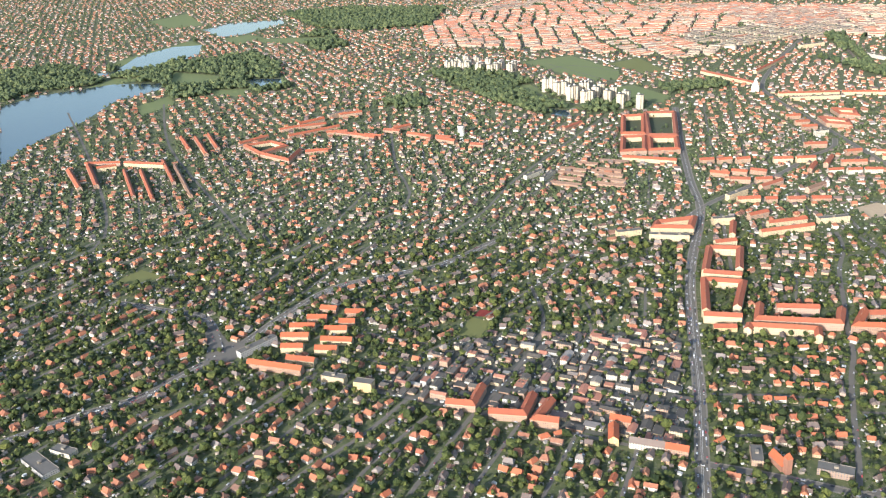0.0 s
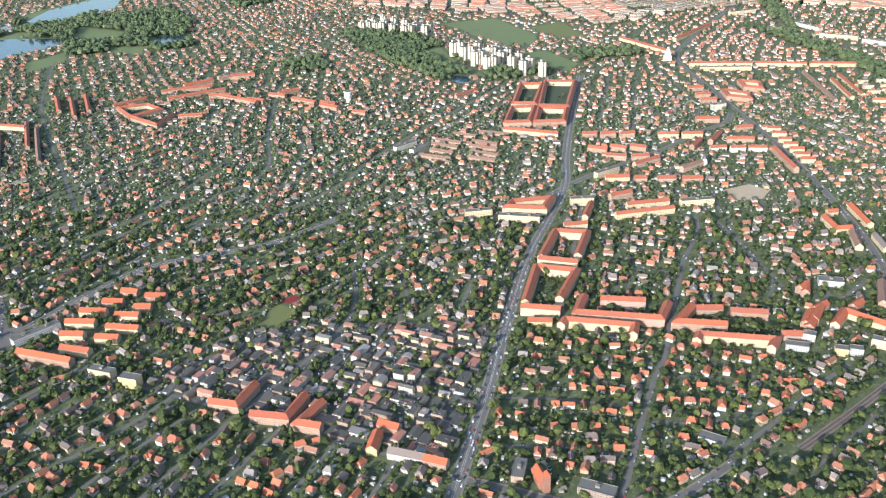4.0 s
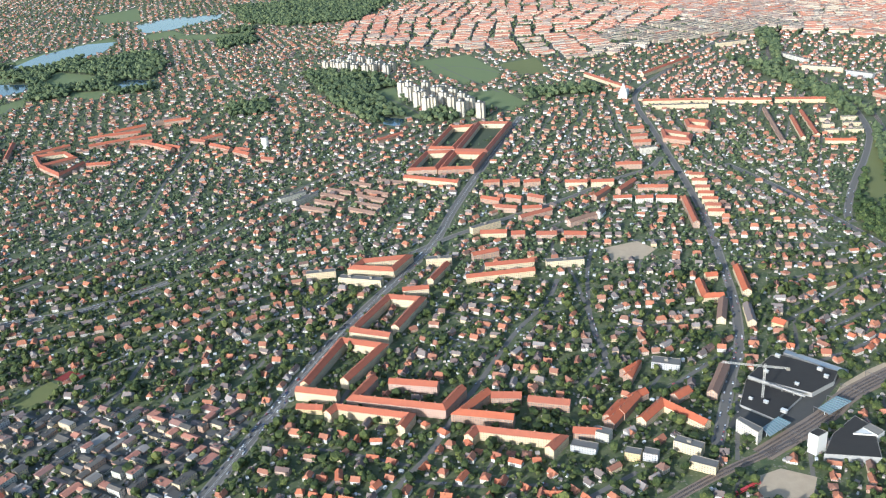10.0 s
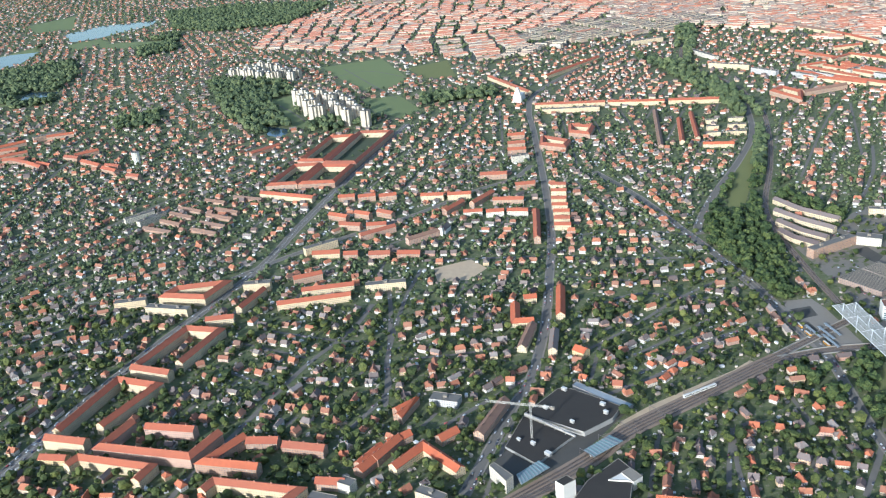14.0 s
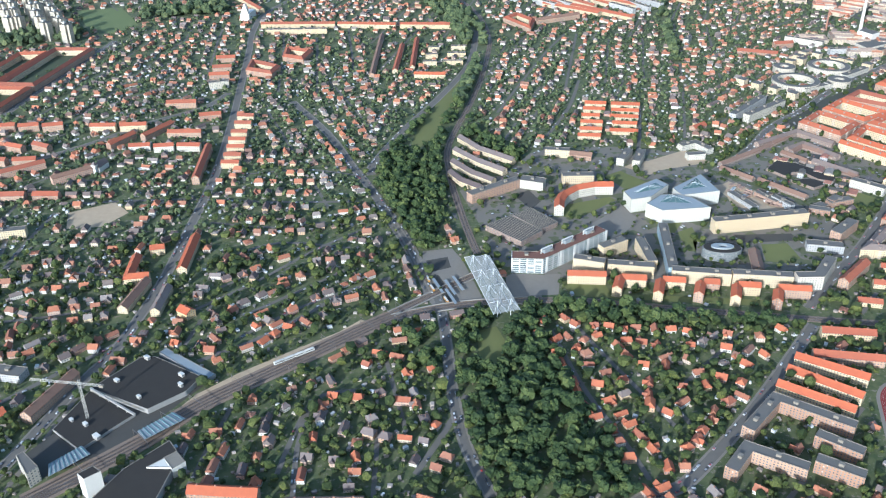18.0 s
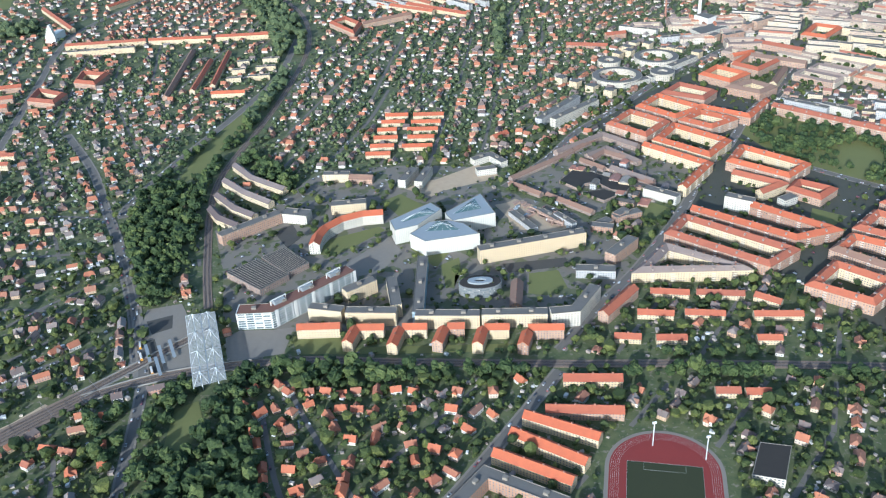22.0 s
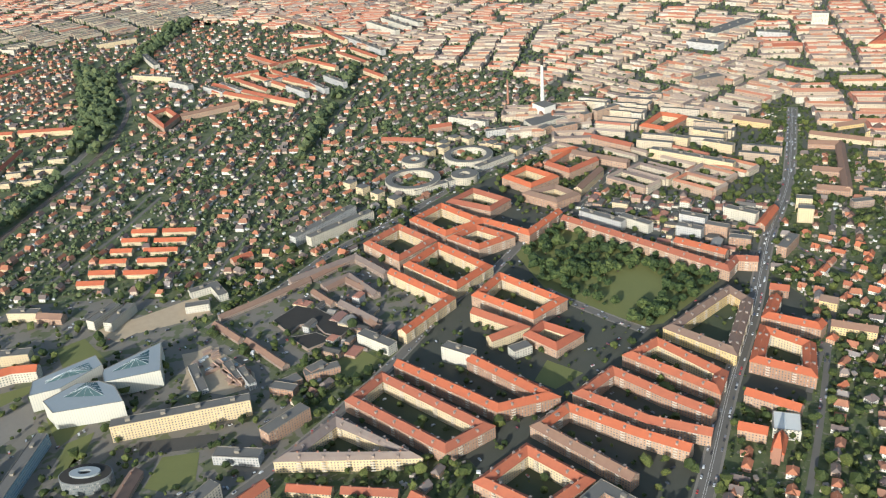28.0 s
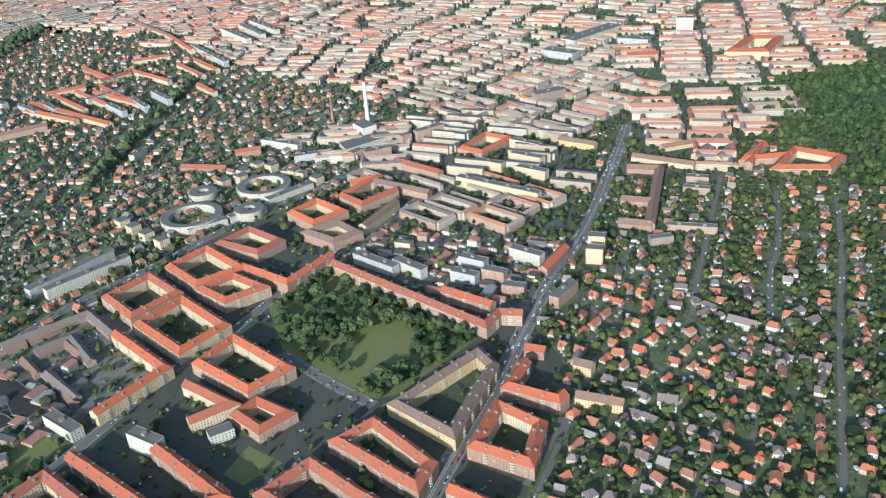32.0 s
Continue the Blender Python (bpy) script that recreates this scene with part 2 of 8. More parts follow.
M_COPPER = plain("green_copper", (0.24, 0.40, 0.30), (0.18, 0.30, 0.24), 3.0, 0.6)
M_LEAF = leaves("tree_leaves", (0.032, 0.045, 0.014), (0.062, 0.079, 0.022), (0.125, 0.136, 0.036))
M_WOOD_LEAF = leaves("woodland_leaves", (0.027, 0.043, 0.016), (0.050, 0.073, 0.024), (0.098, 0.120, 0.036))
# distance haze put into the leaf colour: paler and bluer for far trees
M_HAZED_LEAF = leaves("far_leaves", (0.058, 0.078, 0.038), (0.088, 0.112, 0.050), (0.135, 0.155, 0.066))
M_BARK = plain("bark", (0.10, 0.075, 0.055), (0.07, 0.05, 0.04), 0.5)


# ---------------------------------------------------------------- mesh helpers
def bulk(name, verts, tris, uvs=None, mat=None, parent=None, smooth=False):
    """One mesh object from arrays of corners and triangles (uvs: three pairs a triangle)."""
    me = bpy.data.meshes.new(name)
    v, t = np.asarray(verts, np.float32), np.asarray(tris, np.int32)
    me.vertices.add(len(v))
    me.vertices.foreach_set("co", v.ravel())
    me.loops.add(t.size)
    me.loops.foreach_set("vertex_index", t.ravel())
    me.polygons.add(len(t))
    me.polygons.foreach_set("loop_start", np.arange(0, t.size, 3, dtype=np.int32))
    if uvs is not None:
        me.uv_layers.new(name="UVMap").data.foreach_set("uv", np.asarray(uvs, np.float32).ravel())
    me.update(calc_edges=True)
    me.polygons.foreach_set("use_smooth", np.full(len(t), smooth))
    if mat:
        me.materials.append(mat)
    ob = new(name, me)
    ob.parent = parent
    return ob


def same_mesh(name, me, parent, m):
    ob = new(name, me)
    ob.parent = parent
    ob.matrix_basis = m
    return ob


class Soup:
    """Collects quads and triangles with wall coordinates."""

    def __init__(self):
        self.v, self.t, self.u = [], [], []

    def add(self, pts, faces, uv=None):
        o = len(self.v)
        self.v.extend(pts)
        for i, f in enumerate(faces):
            w = uv[i] if uv else [(0.2, 0.2)] * len(f)
            for j in range(1, len(f) - 1):
                self.t.append((o + f[0], o + f[j], o + f[j + 1]))
                self.u.append((w[0], w[j], w[j + 1]))

    def box(self, x, y, z0, z1, w, d, turn=0.0, walls=False):
        c, s = math.cos(turn), math.sin(turn)
        cs = [(-w / 2, -d / 2), (w / 2, -d / 2), (w / 2, d / 2), (-w / 2, d / 2)]
        p = [(x + a * c - b * s, y + a * s + b * c) for a, b in cs]
        self.prism(p, z0, z1, walls)

    def prism(self, p, z0, z1, walls=True, cap=True):
        n = len(p)
        area = sum(p[i][0] * p[(i + 1) % n][1] - p[(i + 1) % n][0] * p[i][1] for i in range(n))
        if area < 0:
            p = p[::-1]
        pts = [(a, b, z0) for a, b in p] + [(a, b, z1) for a, b in p]
        faces, uv, run = [], [], 0.0
        for i in range(n):
            j = (i + 1) % n
            l = math.dist(p[i], p[j])
            faces.append((i, j, n + j, n + i))
            uv.append([(run, 0), (run + l, 0), (run + l, z1 - z0), (run, z1 - z0)] if walls else [(0, 0)] * 4)
            run += l
        if cap:
            faces.append(tuple(range(n, 2 * n)))
            uv.append([(0, 0)] * n)
        self.add(pts, faces, uv)

    def make(self, name, mat, parent=None, smooth=False):
        return bulk(name, self.v, self.t, self.u, mat, parent, smooth)


def side(p, closed, off):
    """The line p moved sideways by off, with mitred corners."""
    n, out = len(p), []
    for i in range(n):
        a = Vector(p[i - 1]) if (closed or i > 0) else None
        b, c = Vector(p[i]), Vector(p[(i + 1) % n]) if (closed or i < n - 1) else None
        d1 = (b - a).normalized() if a is not None else (c - b).normalized()
        d2 = (c - b).normalized() if c is not None else d1
        n1, n2 = Vector((-d1.y, d1.x)), Vector((-d2.y, d2.x))
        m = n1 + n2
        m = m / max(0.35, m.dot(n1))
        out.append((b.x + m.x * off, b.y + m.y * off))
    return out


# ---------------------------------------------------------------- plan of what is taken (4 m cells)
CELL, X0, Y0, NX, NY = 4.0, -4000.0, 500.0, 2050, 1700
FREE, ROAD, BUILT, AREA, WOOD, MIXED, CITY, COURT, CAMPUS = range(9)
taken = np.zeros((NY, NX), np.uint8)
GX, GY = np.meshgrid(X0 + CELL * (np.arange(NX) + 0.5), Y0 + CELL * (np.arange(NY) + 0.5))


def window(p, pad):
    xs, ys = [a for a, b in p], [b for a, b in p]
    i0, i1 = int(max(0, (min(xs) - pad - X0) // CELL)), int(min(NX, (max(xs) + pad - X0) // CELL + 2))
    j0, j1 = int(max(0, (min(ys) - pad - Y0) // CELL)), int(min(NY, (max(ys) + pad - Y0) // CELL + 2))
    return slice(j0, j1), slice(i0, i1)


def mark_line(p, half, code):
    for a, b in zip(p, p[1:]):
        w = window([a, b], half + 4)
        x, y = GX[w] - a[0], GY[w] - a[1]
        dx, dy = b[0] - a[0], b[1] - a[1]
        t = np.clip((x * dx + y * dy) / (dx * dx + dy * dy + 1e-9), 0, 1)
        taken[w][np.hypot(x - t * dx, y - t * dy) < half] = code


def inside(p, x, y):
    r = np.zeros(np.shape(x), bool)
    for (ax, ay), (bx, by) in zip(p, p[1:] + p[:1]):
        if ay != by:
            r ^= ((ay > y) != (by > y)) & (x < (bx - ax) * (y - ay) / (by - ay) + ax)
    return r


def mark_area(p, code, only_free=False):
    w = window(p, 4)
    m = inside(p, GX[w], GY[w])
    if only_free:
        m &= taken[w] == FREE
    taken[w][m] = code


def at(x, y):
    i, j = ((np.asarray(x) - X0) / CELL).astype(int), ((np.asarray(y) - Y0) / CELL).astype(int)
    ok = (i >= 0) & (i < NX) & (j >= 0) & (j < NY)
    return np.where(ok, taken[np.clip(j, 0, NY - 1), np.clip(i, 0, NX - 1)], AREA)


# ---------------------------------------------------------------- ground and far land
k = Mat("garden_ground", 0.95)
far_mix = k.mix(k.ramp(k.noise(14.0, 4.0), (0.35, (0, 0, 0)), (0.65, (1, 1, 1))), (0.050, 0.070, 0.024), (0.105, 0.112, 0.045))
M_GROUND = k.done(k.mix(k.ramp(k.noise(5.0, 3.0), (0.57, (0, 0, 0)), (0.65, (1, 1, 1))), far_mix, (0.165, 0.145, 0.105)))
s = Soup()
s.add([(-30000, -12000, 0), (30000, -12000, 0), (30000, 40000, 0), (-30000, 40000, 0)], [(0, 1, 2, 3)])
tagged(s.make("ground", M_GROUND), "flat ground of lawns, gardens and paths", "ground", kind="structure")
AREA_MATS = {"junction": M_ASPHALT, "lake": M_WATER, "court": M_TRACK, "meadow": M_MEADOW, "grass": M_GRASS, "park": M_GRASS, "plaza": M_PAVING, "sand": M_SAND, "asphalt": M_TARMAC, "wood": M_GROUND, "mixed": M_YARD, "city": M_YARD, "precinct": M_PRECINCT}
AREA_TEXT = {"junction": "wide grey asphalt road junction", "precinct": "dark asphalt and planting between apartment blocks", "campus": "lawns and grey paving round the offices", "court": "red sports court beside the lawn", "lake": "calm dark blue lake among reeds", "meadow": "pale green open meadow with mown grass", "grass": "mown lawn with worn patches", "park": "grassy ground of the town park", "plaza": "pale paved square beside the offices", "sand": "bare sandy building ground", "asphalt": "dark asphalt yard with wheel marks", "mixed": "paved ground between workshops and yards", "city": "paved ground of the dense old town"}
AREA_Z = {"junction": 0.42, "precinct": 0.02, "campus": 0.03, "court": 0.2, "lake": 0.30, "meadow": 0.10, "grass": 0.16, "park": 0.08, "plaza": 0.12, "sand": 0.20, "asphalt": 0.14, "mixed": 0.05, "city": 0.04}
AREA_CODE = {"precinct": COURT, "wood": WOOD, "campus": CAMPUS, "mixed": MIXED, "city": CITY, "park": WOOD}
woods, towns, yards, clearings, sheets = [], [], [], [], []


k = Mat("lawn_and_paving", 0.9)
patch = k.ramp(k.noise(22.0, 2.0), (0.44, (0, 0, 0)), (0.47, (1, 1, 1)))
M_CAMPUS = k.done(k.mix(k.math("MULTIPLY", k.noise(3.0), 0.5), k.mix(patch, (0.088, 0.100, 0.038), (0.165, 0.145, 0.118)), (0.12, 0.105, 0.08)))
AREA_MATS["campus"] = M_CAMPUS


def area(kind, *p):
    p = list(p)
    mark_area(p, AREA_CODE.get(kind, AREA), kind == "wood")
    if kind in ("wood", "park"):
        woods.append((p, kind))
    if kind == "city":
        towns.append(p)
    if kind == "mixed":
        yards.append(p)
    if kind == "wood":
        return
    sheets.append(kind)
    z = AREA_Z[kind] + (0.4 * sheets.count(kind) if kind == "city" else 0.0021 * len(sheets))
    name = {"junction": "road", "lake": "water", "plaza": "pavement", "mixed": "pavement", "city": "pavement", "precinct": "pavement"}.get(kind, "ground")
    me = bpy.data.meshes.new(name)
    bm = bmesh.new()
    f = bm.faces.new([bm.verts.new((a, b, z)) for a, b in p])
    if f.normal.z < 0 or sum(p[i - 1][0] * p[i][1] - p[i][0] * p[i - 1][1] for i in range(len(p))) < 0:
        f.normal_flip()
    bmesh.ops.triangulate(bm, faces=bm.faces[:])
    bm.to_mesh(me)
    bm.free()
    me.materials.append(AREA_MATS[kind])
    tagged(new(name, me), AREA_TEXT[kind], name, kind="structure")


def clearing(*p):
    clearings.append(list(p))


streets = []


def ribbon(name, p, lo, hi, z, mat, parent=None, thick=0.0):
    l, r = side(p, False, hi), side(p, False, lo)
    s = Soup()
    n = len(p)
    pts = [(a, b, h) for h in (z, z - thick) for e in (l, r) for a, b in e]
    faces = [(n + i, n + i + 1, i + 1, i) for i in range(n - 1)]
    if thick:
        faces += [(i, i + 1, 2 * n + i + 1, 2 * n + i) for i in range(n - 1)] + [(n + i + 1, n + i, 3 * n + i, 3 * n + i + 1) for i in range(n - 1)]
    s.add(pts if thick else pts[:2 * n], faces)
    return s.make(name, mat, parent)


def smoothed(p):
    q = [p[0]]
    for i in range(len(p) - 1):
        a, b, c, d = [Vector(p[max(0, min(len(p) - 1, i + o))]) for o in (-1, 0, 1, 2)]
        for t in (0.25, 0.5, 0.75, 1.0):
            v = 0.5 * (2 * b + (c - a) * t + (2 * a - 5 * b + 4 * c - d) * t * t + (3 * b - a - 3 * c + d) * t ** 3)
            q.append((v.x, v.y))
    return q


def road(name, width, *p):
    q = smoothed(list(p))
    z = 0.3 + 0.0013 * len(streets)
    r = ribbon("road", q, -width / 2, width / 2, z, M_ASPHALT)
    tagged(r, "grey asphalt " + name.replace("_", " ") + " with kerbs", "road", kind="structure")
    for sgn in (-1, 1) if width >= 8 else ():
        a, b = sorted((sgn * width / 2, sgn * (width / 2 + 2.2)))
        tagged(ribbon("pavement", q, a, b, z + 0.14, M_PAVING, None, 0.14), "pale slab pavement along the street", "pavement", kind="structure")
    if width >= 12:
        for o in (-0.9, 0.9):
            tagged(ribbon("lane_line", q, o - 0.14, o + 0.14, z + 0.03, M_WHITE), "worn white lane line along the road", "lane line", kind="structure")
    mark_line(q, width / 2 + 4, ROAD)
    streets.append((name, width, q))


rails = []


def railway(width, *p):
    q = smoothed(list(p))
    tagged(ribbon("railway_bed", q, -width / 2, width / 2, 0.45 + 0.04 * len(rails), M_BALLAST, None, 0.4), "brown ballast bed of the railway line", "railway", kind="structure")
    rails.append(q)
    n = max(1, int(width // 5))
    for i in range(n):
        c = (i - (n - 1) / 2) * 4.6
        t = tagged(new("railway_track"), "pair of worn steel rails on ballast", "railway track", "railway tracks")
        ribbon("sleeper_bed", q, c - 1.3, c + 1.3, 0.60 + 0.02 * len(rails), M_SLEEPER, t, 0.1)
        for g in (-0.75, 0.75):
            ribbon("rail", q, c + g - 0.12, c + g + 0.12, 0.78 + 0.02 * len(rails), M_RAIL, t, 0.2)
    mark_line(q, width / 2 + 5, ROAD)


# ---------------------------------------------------------------- long buildings and courtyard blocks
ROOF_TEXT = {"slate": "dark slate roof", "deck": "flat brown deck roof", "red": "red tiled roof", "orange": "bright orange tiled roof", "brown": "brown tiled roof", "gray": "grey slate roof", "flat": "flat grey felt roof"}
WALL_TEXT = {"glazed": "white framed glass", "cream": "cream rendered", "yellow": "yellow brick", "brick": "red brick", "pink": "pale red brick", "white": "white rendered", "gray": "grey concrete", "brown": "brown brick", "blue": "blue glazed"}
s = Soup()
s.box(0, 0, 0, 2.2, 1.5, 0.8)
s.box(0, 0, 2.2, 2.4, 1.7, 1.0)
tmp = s.make("chimney", M_CHIMNEY)
ME_CHIMNEY = tmp.data
bpy.data.objects.remove(tmp)
s = Soup()
s.box(0, 0, -0.9, 1.3, 1.8, 2.6)
s.box(0, 0, 1.3, 1.5, 2.2, 3.0)
tmp = s.make("dormer", M_DORMER)
ME_DORMER = tmp.data
bpy.data.objects.remove(tmp)
s = Soup()
for q in range(4):
    s.box(0, 0.65, 2.6 + 2.85 * q, 2.8 + 2.85 * q, 3.8, 1.3)
    s.box(0, 1.25, 2.8 + 2.85 * q, 3.7 + 2.85 * q, 3.8, 0.1)
    s.box(-1.85, 0.65, 2.8 + 2.85 * q, 3.7 + 2.85 * q, 0.1, 1.2)
    s.box(1.85, 0.65, 2.8 + 2.85 * q, 3.7 + 2.85 * q, 0.1, 1.2)
tmp = s.make("balcony_bay", plain("balcony_concrete", (0.56, 0.50, 0.42), (0.42, 0.37, 0.31), 3.0))
ME_BALCONY = tmp.data
bpy.data.objects.remove(tmp)
s = Soup()
s.box(0, 0, 0, 2.6, 4.5, 3.5)
s.box(0, 0, 2.6, 2.8, 4.9, 3.9)
tmp = s.make("lift_housing", M_PAVING)
ME_HOUSING = tmp.data
bpy.data.objects.remove(tmp)


def turn_sign(p):
    return sum(p[i - 1][0] * p[i][1] - p[i][0] * p[i - 1][1] for i in range(len(p)))


def block(top, width, roof, wall, closed, *p):
    p = list(p)
    n, half = len(p), width / 2
    flat = roof in ("flat", "deck")
    eave = top if flat else top - min(4.6, width * 0.36)
    cx, cy = p[0]
    p = [(a - cx, b - cy) for a, b in p]
    form = "courtyard block" if closed else ("angled block" if n > 2 else "long block")
    b = tagged(new("apartment_block"), f"{WALL_TEXT[wall]} {form} of flats with {ROOF_TEXT[roof]}", "apartment block", "apartment blocks")
    b.location = (cx, cy, 0)
    l, r = side(p, closed, half), side(p, closed, -half)
    seg = range(n if closed else n - 1)
    s = Soup()
    for line, flip in ((l, False), (r, True)):
        run = 0.0
        pts = [(x, y, 0) for x, y in line] + [(x, y, eave) for x, y in line]
        faces, uv = [], []
        for i in seg:
            j = (i + 1) % n
            d = math.dist(line[i], line[j])
            f, w = [i, n + i, n + j, j], [(run, 0), (run, eave), (run + d, eave), (run + d, 0)]
            faces.append(f[::-1] if flip else f), uv.append(w[::-1] if flip else w)
            run += d
        if closed and wall == "brick" and flip == (turn_sign(p) < 0):
            inner = Soup()
            inner.add(pts, faces, uv)
            inner.make("courtyard_wall", WALLS["cream"], b)
        else:
            s.add(pts, faces, uv)
    if not closed:
        for i, o in ((0, 1), (n - 1, -1)):
            a, c = (l[i], r[i])[::o], p[i]
            ridge = eave if flat else top
            s.add([(*a[0], 0), (*a[1], 0), (*a[1], eave), (*c, ridge), (*a[0], eave)], [(0, 1, 2, 3, 4)], [[(0, 0), (width, 0), (width, eave), (half, ridge), (0, eave)]])
    s.make("wall", WALLS[wall], b)
    if closed:
        q = l if turn_sign(p) > 0 else r
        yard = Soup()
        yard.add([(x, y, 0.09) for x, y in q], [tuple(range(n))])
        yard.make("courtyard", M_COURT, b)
    s = Soup()
    over = 0.0 if flat else 0.55
    if flat:
        lo, ro = side(p, closed, half - 0.35), side(p, closed, 0.35 - half)
        pts = [(x, y, eave - 0.1) for x, y in lo] + [(x, y, eave - 0.1) for x, y in ro]
        s.add(pts, [(n + i, n + (i + 1) % n, (i + 1) % n, i) for i in seg])
        par = Soup()
        for outer, inner in ((l, lo), (r, ro)):
            q = [(x, y, eave) for x, y in outer] + [(x, y, eave + 0.5) for x, y in outer] + [(x, y, eave + 0.5) for x, y in inner] + [(x, y, eave - 0.1) for x, y in inner]
            par.add(q, [(k1 * n + i, k1 * n + (i + 1) % n, (k1 + 1) * n + (i + 1) % n, (k1 + 1) * n + i) for k1 in range(3) for i in seg])
        par.make("parapet", M_PAVING, b)
    else:
        lo, ro = side(p, closed, half + over), side(p, closed, -half - over)
        e = eave - over * 0.6
        pp = p
        if not closed:
            d0, d1 = (Vector(p[0]) - Vector(p[1])).normalized() * 0.5, (Vector(p[-1]) - Vector(p[-2])).normalized() * 0.5
            ends = lambda q: [(q[0][0] + d0.x, q[0][1] + d0.y)] + q[1:-1] + [(q[-1][0] + d1.x, q[-1][1] + d1.y)]
            lo, ro, pp = ends(lo), ends(ro), ends(p)
        pts = []
        for line, z in ((lo, e), (pp, top), (ro, e), (lo, e - 0.35), (pp, top - 0.4), (ro, e - 0.35)):
            pts += [(x, y, z) for x, y in line]
        faces = []
        for i in seg:
            j = (i + 1) % n
            for a, c in ((0, 1), (1, 2), (4, 3), (5, 4), (3, 0), (2, 5)):
                faces.append((c * n + i, c * n + j, a * n + j, a * n + i))
        if not closed:
            for i in (0, n - 1):
                faces += [(i, n + i, 4 * n + i, 3 * n + i), (n + i, 2 * n + i, 5 * n + i, 4 * n + i)]
        s.add(pts, faces)
    s.make("roof", ROOFS[roof], b)
    step = 30.0 if flat else (16.0 if cy < 1500 else 50.0)
    for i in seg:
        a, c = Vector(p[i]), Vector(p[(i + 1) % n])
        d = (c - a).length
        turn = math.atan2(c.y - a.y, c.x - a.x)
        m = int(d // step)
        for q in range(m):
            v = a.lerp(c, (q + 0.5) / max(1, m))
            if flat:
                same_mesh("lift_housing", ME_HOUSING, b, Matrix.Translation((v.x, v.y, eave - 0.1)) @ Matrix.Rotation(turn, 4, "Z"))
            else:
                same_mesh("chimney", ME_CHIMNEY, b, Matrix.Translation((v.x, v.y, top - 1.0)) @ Matrix.Rotation(turn, 4, "Z"))
        if not flat and top >= 17 and cx > 1820 and cy < 1900:
            m = int(d // 21)
            for q in range(m):
                v = a.lerp(c, (q + 0.5) / max(1, m))
                for o in (-half, half):
                    same_mesh("balcony_bay", ME_BALCONY, b, Matrix.Translation((v.x - o * math.sin(turn), v.y + o * math.cos(turn), 0)) @ Matrix.Rotation(turn + (0.0 if o > 0 else math.pi), 4, "Z"))
                for o in (-half * 0.52, half * 0.52):
                    same_mesh("dormer", ME_DORMER, b, Matrix.Translation((v.x - o * math.sin(turn), v.y + o * math.cos(turn), top - (top - eave) * 0.55)) @ Matrix.Rotation(turn, 4, "Z"))
    line = [(x + cx, y + cy) for x, y in p]
    mark_line(line + line[:1] if closed else line, half + 4, BUILT)
    if closed:
        mark_area(line, COURT, True)
    return b


# ---------------------------------------------------------------- plan: areas, roads, railways, blocks
area("precinct", (1868.7, 1852.3), (1949.7, 1925.6), (2013.3, 1964.2), (2114.4, 2034.4), (2185.9, 1940.7), (2156.0, 1856.0), (2346.2, 1646.7), (2360.2, 1552.9), (2270.9, 1379.7), (1977.3, 1446.6), (1896.6, 1589.7), (1901.9, 1749.6))
area("precinct", (1798.6, 1429.6), (1897.8, 1555.5), (2058.7, 1657.6), (2115.7, 1521.0), (2170.9, 1363.8), (2062.6, 1185.2), (1992.9, 1228.1), (1945.7, 1370.3))
area("lake", (-1504.7, 2929.0), (-1441.4, 3084.5), (-1226.9, 3222.4), (-1045.1, 3199.9), (-1007.6, 3106.1), (-1120.8, 2914.1), (-1122.3, 2666.4), (-1162.5, 2510.0), (-1185.4, 2339.4), (-1158.5, 2181.1))
area("lake", (-1431.7, 3424.2), (-1309.6, 3482.1), (-1322.3, 3800.4), (-1235.5, 4011.7), (-1104.5, 4032.9), (-1054.6, 3767.2), (-1127.9, 3574.4), (-1200.4, 3466.2), (-1277.0, 3386.9))
area("lake", (-1220.3, 4495.0), (-1132.5, 4692.9), (-863.4, 4741.4), (-829.7, 4590.6), (-971.1, 4293.6), (-1066.1, 4239.9))
area("lake", (-707.2, 3084.1), (-716.7, 3201.4), (-602.1, 3174.2), (-582.3, 3055.5), (-641.0, 3014.5))
area("lake", (256.4, 2554.2), (335.5, 2506.0), (321.4, 2437.1), (278.5, 2470.5))
area("meadow", (-1065.8, 3410.8), (-845.6, 3282.8), (-833.8, 3170.1), (-1000.6, 3179.9))
area("meadow", (-1620.3, 4898.8), (-1481.8, 5179.8), (-1260.0, 4676.9), (-1411.2, 4593.3))
area("meadow", (-889.1, 4121.9), (-524.6, 4089.7), (-579.5, 3923.6), (-813.6, 3992.4))
area("meadow", (-832.4, 3039.5), (-703.7, 3028.6), (-683.6, 2903.3), (-794.3, 2961.0))
area("wood", (-901.3, 4968.7), (-541.8, 5065.1), (-12.3, 4863.6), (-94.1, 4288.0), (-407.7, 4216.8), (-639.3, 4378.7))
area("wood", (-1371.9, 3577.7), (-1139.0, 3637.5), (-1169.1, 4206.4), (-978.0, 3072.1), (-1234.2, 3243.7))
area("wood", (-1801.1, 3569.3), (-1559.1, 3649.0), (-1226.9, 3222.4), (-1480.2, 3138.0), (-1525.5, 2974.1))
area("wood", (-1006.4, 3171.6), (-834.9, 3132.1), (-810.0, 2947.4), (-945.8, 2893.5))
area("wood", (-1434.2, 2776.7), (-1319.3, 2761.5), (-1226.4, 2700.4), (-1251.6, 2603.0), (-1350.0, 2595.0))
area("meadow", (259.1, 3269.7), (446.8, 3346.0), (568.1, 3024.8), (535.4, 2892.8), (449.9, 2897.3), (354.2, 3073.2))
